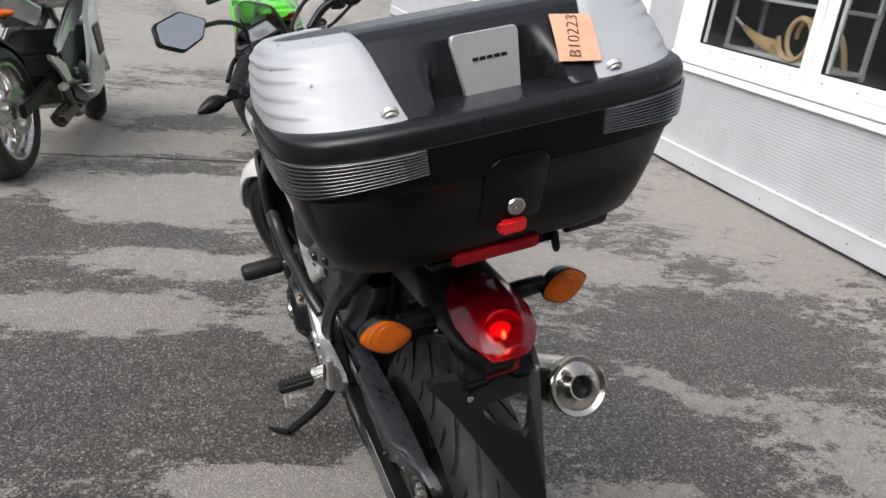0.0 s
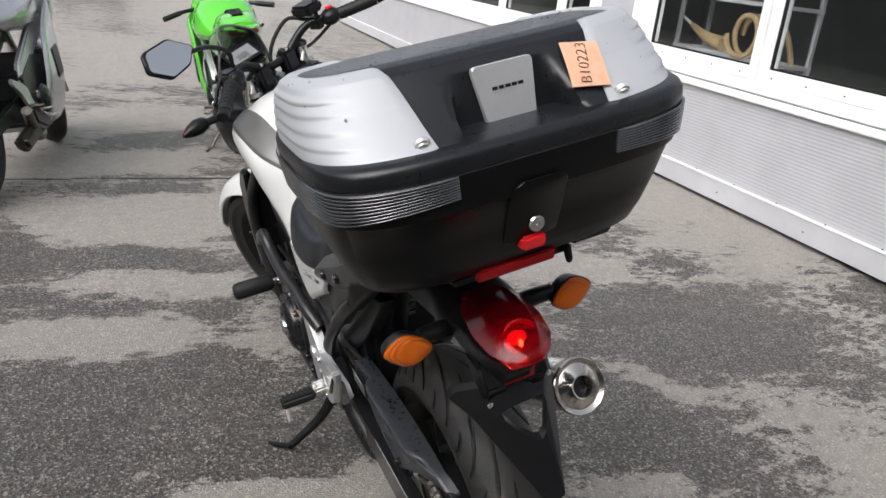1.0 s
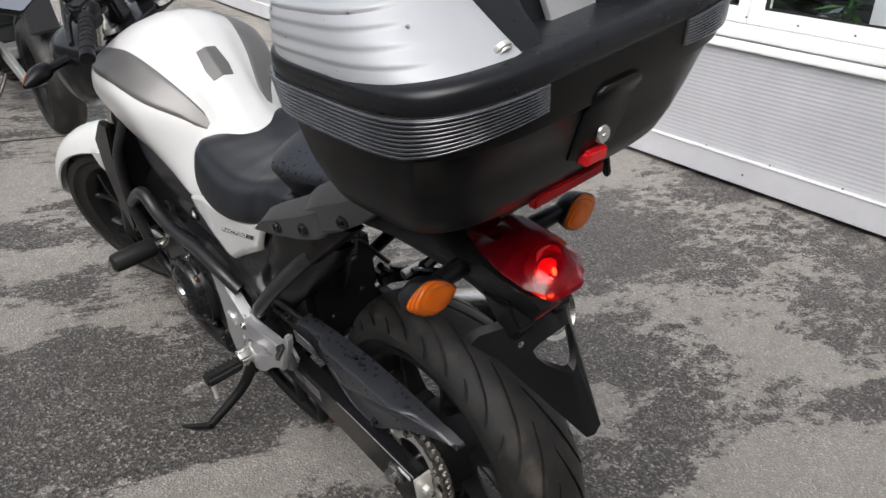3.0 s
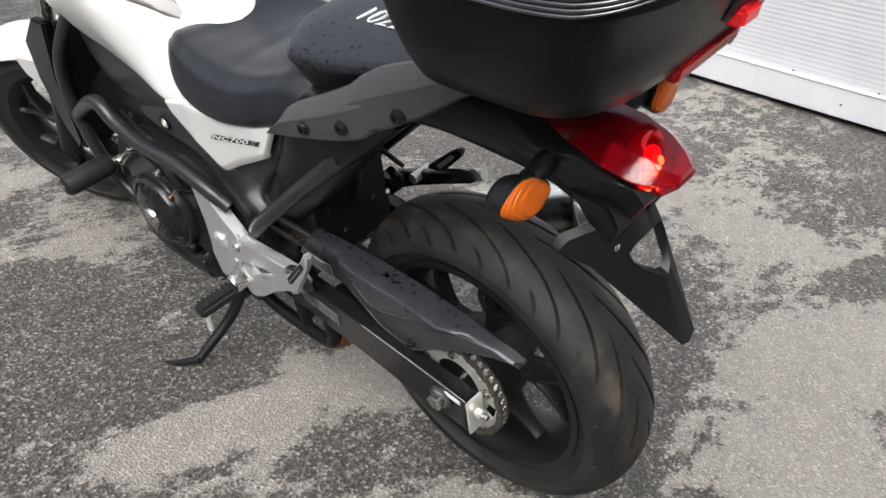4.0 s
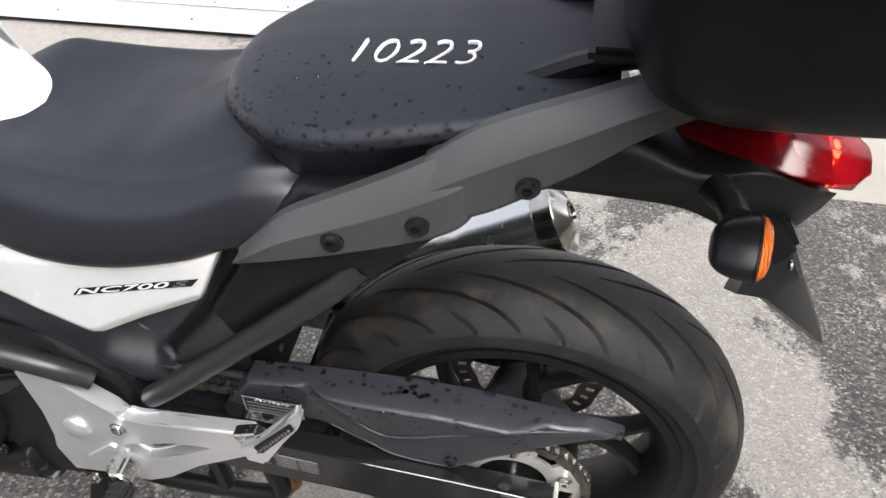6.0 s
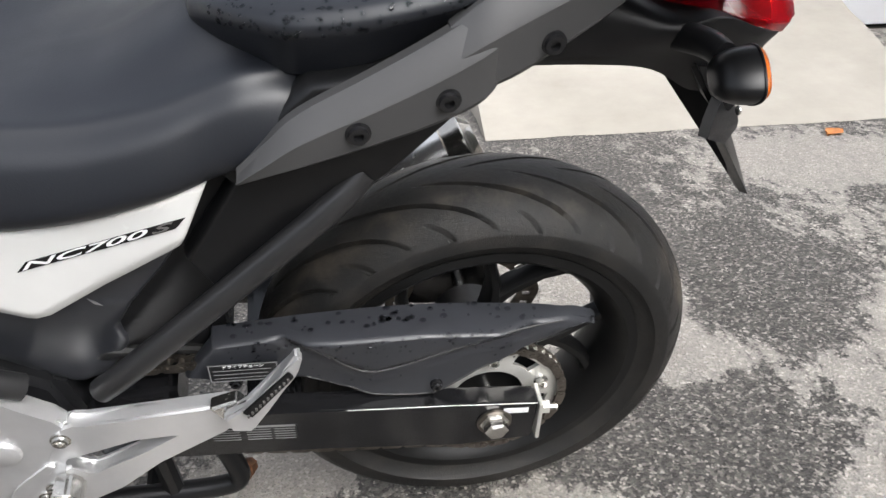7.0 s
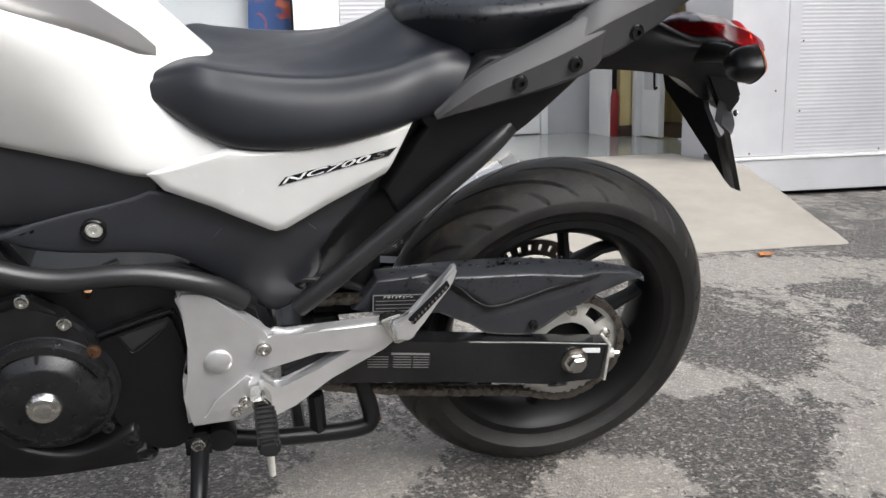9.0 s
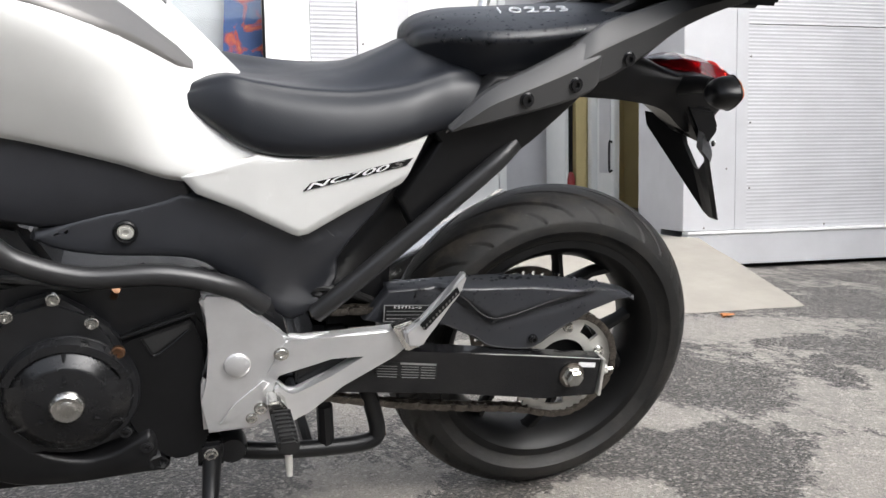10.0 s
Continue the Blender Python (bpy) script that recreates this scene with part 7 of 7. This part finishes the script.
# ---- the other parked motorcycles ----
def sport_bike(label, m, paint, rim_mat, half_fairing=False, solo=False, arm="alloy", can=True, steer=0.0):
    """A faired sports motorcycle on its side stand: x ahead from the rear contact, y left, z up."""
    b = thing("motorcycle", label, "motorcycle", m, "other parked motorcycles")
    hub, fh = (0, 0, 0.312), (1.42, 0, 0.30)
    w = cast_rim("rear_wheel", hub, 0.218, 0.07, 10, b, rim_mat)
    tyre("tyre", hub, 0.312, 0.085, 0.222, w, 150, 15, None, False)
    brake_disc(hub, 0.07, 0.11, -0.10, w)
    turn = Matrix.Translation((1.36, 0, 0.3)) @ Matrix.Rotation(radians(steer), 4, "Z") @ Matrix.Translation((-1.36, 0, -0.3))
    w = cast_rim("front_wheel", fh, 0.218, 0.05, 10, b, rim_mat, turn)
    tyre("tyre", fh, 0.300, 0.062, 0.222, w, 150, 15, turn, False)
    brake_disc(fh, 0.10, 0.155, 0.07, w, turn)
    brake_disc(fh, 0.10, 0.155, -0.07, w, turn)
    bm = slab([(0.52, 0.44), (-0.05, 0.345), (-0.05, 0.28), (0.52, 0.34)], 0.11, 0.14, 0.008)
    slab([(0.52, 0.44), (-0.05, 0.345), (-0.05, 0.28), (0.52, 0.34)], -0.14, -0.11, 0.008, bm)
    block(0.35, 0.5, -0.12, 0.12, 0.35, 0.42, 0.01, bm)
    part("swingarm", bm, arm, b)
    e = part("engine", slab([(0.46, 0.52), (0.56, 0.25), (0.75, 0.19), (1.0, 0.24), (1.08, 0.42), (1.0, 0.60), (0.7, 0.62)], -0.17, 0.17, 0.02), "engine", b)
    for s in (1, -1):
        part("engine_cover", lathe([(0.001, s * 0.21), (0.06, s * 0.205), (0.085, s * 0.185), (0.09, s * 0.15)], 28, (0.72, 0, 0.36)), "engine_grey", e)
        part("footrest_hanger", slab([(0.50, 0.46), (0.40, 0.50), (0.30, 0.53), (0.30, 0.50), (0.40, 0.44), (0.50, 0.33), (0.54, 0.38)], min(s * 0.16, s * 0.18), max(s * 0.16, s * 0.18), 0.005), "alloy", b)
        part("footrest", tube([(0.47, s * 0.17, 0.36), (0.46, s * 0.25, 0.365)], 0.011, 8), "dark_steel", b)
        part("gear_rod", tube([(0.50, s * 0.19, 0.38), (0.60, s * 0.20, 0.33), (0.74, s * 0.21, 0.31)], 0.006, 8), "steel", b)
        part("foot_lever", tube([(0.52, s * 0.185, 0.37), (0.60, s * 0.215, 0.295), (0.64, s * 0.25, 0.29)], 0.007, 8), "steel", b)
        part("frame_spar", slab([(1.06, 0.80), (0.80, 0.72), (0.52, 0.58), (0.46, 0.42), (0.53, 0.40), (0.60, 0.52), (0.84, 0.63), (1.08, 0.70)], min(s * 0.13, s * 0.165), max(s * 0.13, s * 0.165), 0.012), "alloy", b)
        for bx, bz in ((0.645, 0.41), (0.80, 0.41), (0.72, 0.275), (0.66, 0.30), (0.79, 0.31)):
            screw(e, (bx, s * 0.172, bz), 0.008, "steel", "cover_bolt", 0.008, s)
        part("fork_leg", tube([(1.42, s * 0.10, 0.30), (1.19, s * 0.10, 0.82)], 0.026, 12), "steel", b)
        part("handlebar", tube([(1.13, s * 0.10, 0.90), (1.08, s * 0.25, 0.89), (1.02, s * 0.34, 0.87)], 0.013, 8), "black", b)
        part("grip", tube([(1.075, s * 0.255, 0.888), (1.01, s * 0.365, 0.868)], 0.018, 10), "rubber", b)
        fair = [(1.32, 0.92), (1.10, 0.88), (0.96, 0.80), (0.84, 0.70), (0.80, 0.56), (0.72, 0.34), (0.78, 0.21), (1.02, 0.22), (1.13, 0.36), (1.12, 0.50), (1.26, 0.62), (1.40, 0.78)]
        if half_fairing:
            fair = [(1.30, 0.92), (1.08, 0.88), (0.96, 0.80), (0.88, 0.64), (0.86, 0.48), (1.0, 0.40), (1.14, 0.50), (1.28, 0.64), (1.40, 0.80)]
        bm = pillow(smooth_outline(fair, 1), lambda x, z: 0.225 - 0.35 * max(0.0, x - 1.05) - 0.20 * max(0.0, 0.45 - z), 0.02, 0.03, 0.05)
        bm.transform(Matrix.Diagonal((1, s, 1, 1)))
        part("side_fairing", bm, paint, b)
        part("fairing_vent", slab([(1.0, 0.62), (0.90, 0.60), (0.93, 0.44), (1.03, 0.46)], min(s * 0.224, s * 0.231), max(s * 0.224, s * 0.231), 0.002), "black", b)
        part("mirror", ellipsoid((1.28, s * 0.32, 1.10), (0.035, 0.075, 0.04), 14, 8), "black", b)
        part("mirror_stem", tube([(1.30, s * 0.14, 0.98), (1.30, s * 0.27, 1.09)], 0.009, 8), "black", b)
    bm = slab([(0.50, 0.28), (0.58, 0.20), (0.30, 0.16), (0.24, 0.24)], -0.19, -0.12, 0.02)
    tube([(0.95, -0.05, 0.30), (0.80, -0.10, 0.17), (0.55, -0.15, 0.21), (0.36, -0.19, 0.36)], 0.026, 12, bm=bm)
    part("header_pipe", bm, "dark_steel", b)
    ca, cb = Vector((0.40, -0.19, 0.36)), Vector((-0.02, -0.215, 0.53))
    if can:
        part("silencer", tube([ca, ca.lerp(cb, 0.3), ca.lerp(cb, 0.7), cb], 0.052, 18), "chrome", b)
    bm, _ = body([(0.45, [(0.10, 0.76), (0.13, 0.79), (0.10, 0.83), (0.0, 0.845)]), (0.60, [(0.17, 0.76), (0.19, 0.82), (0.13, 0.92), (0.0, 0.95)]), (0.80, [(0.19, 0.76), (0.21, 0.84), (0.14, 0.97), (0.0, 1.0)]), (1.0, [(0.16, 0.78), (0.18, 0.84), (0.12, 0.93), (0.0, 0.955)]), (1.10, [(0.10, 0.82), (0.11, 0.85), (0.08, 0.89), (0.0, 0.90)])], 5, 4)
    part("tank", bm, paint, b)
    bm, _ = body([(0.52, [(0.09, 0.76), (0.11, 0.78), (0.08, 0.81), (0.0, 0.82)]), (0.35, [(0.13, 0.76), (0.15, 0.79), (0.12, 0.815), (0.0, 0.82)]), (0.15, [(0.12, 0.80), (0.13, 0.83), (0.10, 0.86), (0.0, 0.87)]), (-0.08, [(0.08, 0.88), (0.09, 0.90), (0.07, 0.92), (0.0, 0.925)]), (-0.16, [(0.05, 0.90), (0.055, 0.91), (0.04, 0.92), (0.0, 0.925)])], 5, 4)
    part("seat", bm, "seat", b)
    bm, _ = body([(0.42, [(0.10, 0.66), (0.14, 0.72), (0.13, 0.76), (0.0, 0.77)]), (0.20, [(0.09, 0.72), (0.145, 0.79), (0.13, 0.825), (0.0, 0.83)]), (0.0, [(0.07, 0.79), (0.13, 0.85), (0.10, 0.885), (0.0, 0.89)]), (-0.17, [(0.05, 0.85), (0.10, 0.885), (0.08, 0.905), (0.0, 0.915)]), (-0.25, [(0.02, 0.875), (0.045, 0.89), (0.03, 0.90), (0.0, 0.905)])], 5, 4)
    part("tail_fairing", bm, paint, b)
    for s in (1, -1):
        part("tail_stripe", slab([(0.08, 0.858), (-0.14, 0.900), (-0.14, 0.888), (0.08, 0.836)], min(s * 0.118, s * 0.132), max(s * 0.118, s * 0.132), 0.003), "black", b)
        if solo:
            continue
        part("indicator", ellipsoid((-0.10, s * 0.17, 0.76), (0.02, 0.04, 0.018), 10, 8), "amber", b)
        part("indicator_stalk", tube([(-0.08, s * 0.05, 0.77), (-0.10, s * 0.14, 0.76)], 0.009, 8), "black", b)
    if solo:
        bm, _ = body([(0.24, [(0.10, 0.83), (0.11, 0.86), (0.08, 0.915), (0.0, 0.925)]), (0.10, [(0.125, 0.84), (0.13, 0.875), (0.09, 0.945), (0.0, 0.955)]), (-0.08, [(0.10, 0.88), (0.105, 0.905), (0.07, 0.95), (0.0, 0.958)]), (-0.20, [(0.05, 0.90), (0.055, 0.91), (0.04, 0.925), (0.0, 0.93)])], 5, 4)
        hump = part("seat_hump", bm, paint, b, "lime green single-seat hump")
        for i in range(5):
            x = 0.16 - 0.06 * i
            part("hump_stripe", slab([(x, 0.93), (x - 0.03, 0.93), (x - 0.03, 0.966), (x, 0.966)], -0.045 + 0.003 * i, 0.045 - 0.003 * i, 0.006), "black", hump)
    part("tail_lamp", slab([(-0.20, 0.895), (-0.255, 0.888), (-0.225, 0.858), (-0.17, 0.862)], -0.085, 0.085, 0.008), "red_lens", b)
    part("plate_holder", slab([(-0.10, 0.83), (-0.16, 0.82), (-0.27, 0.58), (-0.25, 0.57), (-0.18, 0.70)], -0.07, 0.07, 0.006), "black", b)
    part("inner_tail", slab([(0.42, 0.70), (0.10, 0.72), (-0.12, 0.83), (-0.10, 0.86), (0.42, 0.76)], -0.06, 0.06, 0.01), "black", b)
    part("rear_hugger", slab([(0.30, 0.48), (0.26, 0.56), (0.05, 0.655), (-0.14, 0.64), (-0.13, 0.63), (0.05, 0.64), (0.24, 0.55)], -0.06, 0.06, 0.004), "black", b)
    bm, _ = body([(1.08, [(0.10, 0.80), (0.12, 0.86), (0.08, 0.92), (0.0, 0.93)]), (1.22, [(0.16, 0.70), (0.19, 0.84), (0.12, 0.98), (0.0, 1.0)]), (1.38, [(0.11, 0.70), (0.14, 0.80), (0.09, 0.92), (0.0, 0.94)]), (1.52, [(0.03, 0.76), (0.05, 0.79), (0.03, 0.82), (0.0, 0.825)])], 5, 4)
    part("nose_fairing", bm, paint, b)
    bm, _ = body([(1.14, [(0.09, 0.98), (0.10, 0.99), (0.07, 1.10), (0.0, 1.115)]), (1.24, [(0.12, 0.96), (0.12, 0.98), (0.08, 1.05), (0.0, 1.065)]), (1.38, [(0.09, 0.90), (0.09, 0.92), (0.06, 0.945), (0.0, 0.95)])], 5, 4)
    part("windscreen", bm, "screen", b)
    part("front_fender", skin(lambda u, v, inner: turn @ Vector((1.42 + (0.335 - 0.04 * abs(2 * v - 1) ** 2.5 - 0.006 * inner) * math.cos(radians(15 + 130 * u)), 0.075 * (2 * v - 1), 0.30 + (0.335 - 0.04 * abs(2 * v - 1) ** 2.5 - 0.006 * inner) * math.sin(radians(15 + 130 * u)))), 24, 10, 0.0), paint, b)
    part("side_stand", tube([(0.62, 0.12, 0.26), (0.60, 0.17, 0.18), (0.57, 0.255, 0.075)], 0.011, 8), "dark_steel", b)
    part("stand_foot", tube([(0.57, 0.255, 0.078), (0.51, 0.29, 0.072)], 0.009, 8), "dark_steel", b)
    return b


def parked(x, y, heading, lean):
    return Matrix.Translation((x, y, 0.0)) @ Matrix.Rotation(radians(heading), 4, "Z") @ Matrix.Translation((0, -0.085 * math.sin(radians(lean)), 0.085 * (1 - math.cos(radians(lean))))) @ Matrix.Rotation(radians(-lean), 4, "X")


sport_bike("lime green and black sports motorcycle on its side stand", parked(3.62, -0.28, -4, 13), "green", "rim", solo=True)
sport_bike("silver grey sports motorcycle with bright rims, on its side stand", parked(3.02, 1.20, -14.5, 12), "silver_paint", "steel", arm="black", can=False, steer=24)
# added behind the glass to stand in for motorcycles reflected in it
sport_bike("dark motorcycle added behind the showroom window in place of reflected ones", WALL @ Matrix.Translation((0, 0, 0.2)) @ parked(2.6, -1.6, 172, 8), "black_gloss", "rim")

# ---- rain drops on the seats, guard and case ----
def drops(name, spots, parent):
    """Small flattened beads of water: place, normal and radius."""
    bm = bmesh.new()
    for p, nrm, r in spots:
        q = Vector((0, 0, 1)).rotation_difference(nrm).to_matrix().to_4x4()
        m = Matrix.Translation(p) @ q
        tip = bm.verts.new(m @ Vector((0, 0, r * 0.42)))
        k = 7
        sx, sy = 0.8 + 0.5 * random.random(), 0.8 + 0.4 * random.random()
        ring1 = [bm.verts.new(m @ Vector((r * 0.7 * sx * math.cos(2 * math.pi * i / k), r * 0.7 * sy * math.sin(2 * math.pi * i / k), r * 0.30))) for i in range(k)]
        ring2 = [bm.verts.new(m @ Vector((r * sx * math.cos(2 * math.pi * i / k), r * sy * math.sin(2 * math.pi * i / k), -0.0002))) for i in range(k)]
        for i in range(k):
            j = (i + 1) % k
            bm.faces.new((tip, ring1[i], ring1[j]))
            bm.faces.new((ring1[i], ring2[i], ring2[j], ring1[j]))
    ob = part(name, bm, "water", parent, "scattered rain drops")
    ob["kind"] = "stuff"
    return ob


# grey tint put into the water to darken drops as their refraction would
w = Nodes("darkened_rain_water", (0.42, 0.44, 0.47), 0.03, 0, 0.5)
w.set("Transmission Weight", 1.0)
w.b.inputs["IOR"].default_value = 1.33
w.b.inputs["Specular IOR Level"].default_value = 0.3
M["water"] = w.mat
rnd = random.Random(11)


def line_surface(lines, u, v):
    fu, fv = u * (len(lines[0]) - 1.001), v * (len(lines) - 1.001)
    i, j = int(fu), int(fv)
    a, b = fu - i, fv - j
    p = (lines[j][i] * (1 - a) + lines[j][i + 1] * a) * (1 - b) + (lines[j + 1][i] * (1 - a) + lines[j + 1][i + 1] * a) * b
    nrm = (lines[j + 1][i] - lines[j][i]).cross(lines[j][i + 1] - lines[j][i])
    nrm = nrm.normalized() if nrm.length > 1e-9 else Vector((0, 0, 1))
    return p, (nrm if nrm.z + nrm.y > 0 else -nrm)


spots = []
for _ in range(230):
    u, v = rnd.random() ** 0.8, 0.28 + 0.68 * rnd.random() ** 1.2
    p, nrm = line_surface(pill_lines, min(0.98, 0.22 + 0.7 * u), v)
    spots.append((p, nrm, rnd.choice((0.0011, 0.0015, 0.0020, 0.0028))))
drops("rain_film", spots, pil)
spots = []
for _ in range(170):
    x = rnd.uniform(-0.06, 0.33)
    z = 0.488 - 0.09 * rnd.random() ** 2.2 - 0.9 * max(0.0, 0.05 - x) ** 2
    if z < 0.40:
        continue
    spots.append((Vector((x, guard_depth(x, z) + 0.0003, z)), Vector((0, 1, 0.15)).normalized(), rnd.choice((0.0012, 0.0016, 0.0022))))
for _ in range(60):
    x = rnd.uniform(-0.06, 0.33)
    z = 0.4935 - 0.9 * max(0.0, 0.1 - x) ** 2
    spots.append((Vector((x, rnd.uniform(0.092, 0.122), z + 0.001)), Vector((0, 0.05, 1)).normalized(), rnd.choice((0.002, 0.003, 0.004))))
drops("rain_film", spots, gd)
spots = []
for _ in range(90):
    th, v = rnd.uniform(0, 2 * math.pi), rnd.uniform(0.06, 0.98)
    p = lid_at(th, v, 0.005 if abs(lid_at(th, v).y) > 0.15 and v < 0.72 else 0.0003)
    if p.x < -0.3 and abs(p.y) < 0.12 and v < 0.8:
        continue
    c = Vector((-0.22, 0, 1.18))
    spots.append((p, (p - c).normalized(), rnd.choice((0.001, 0.0014, 0.002, 0.0026))))
drops("rain_film", spots, case)
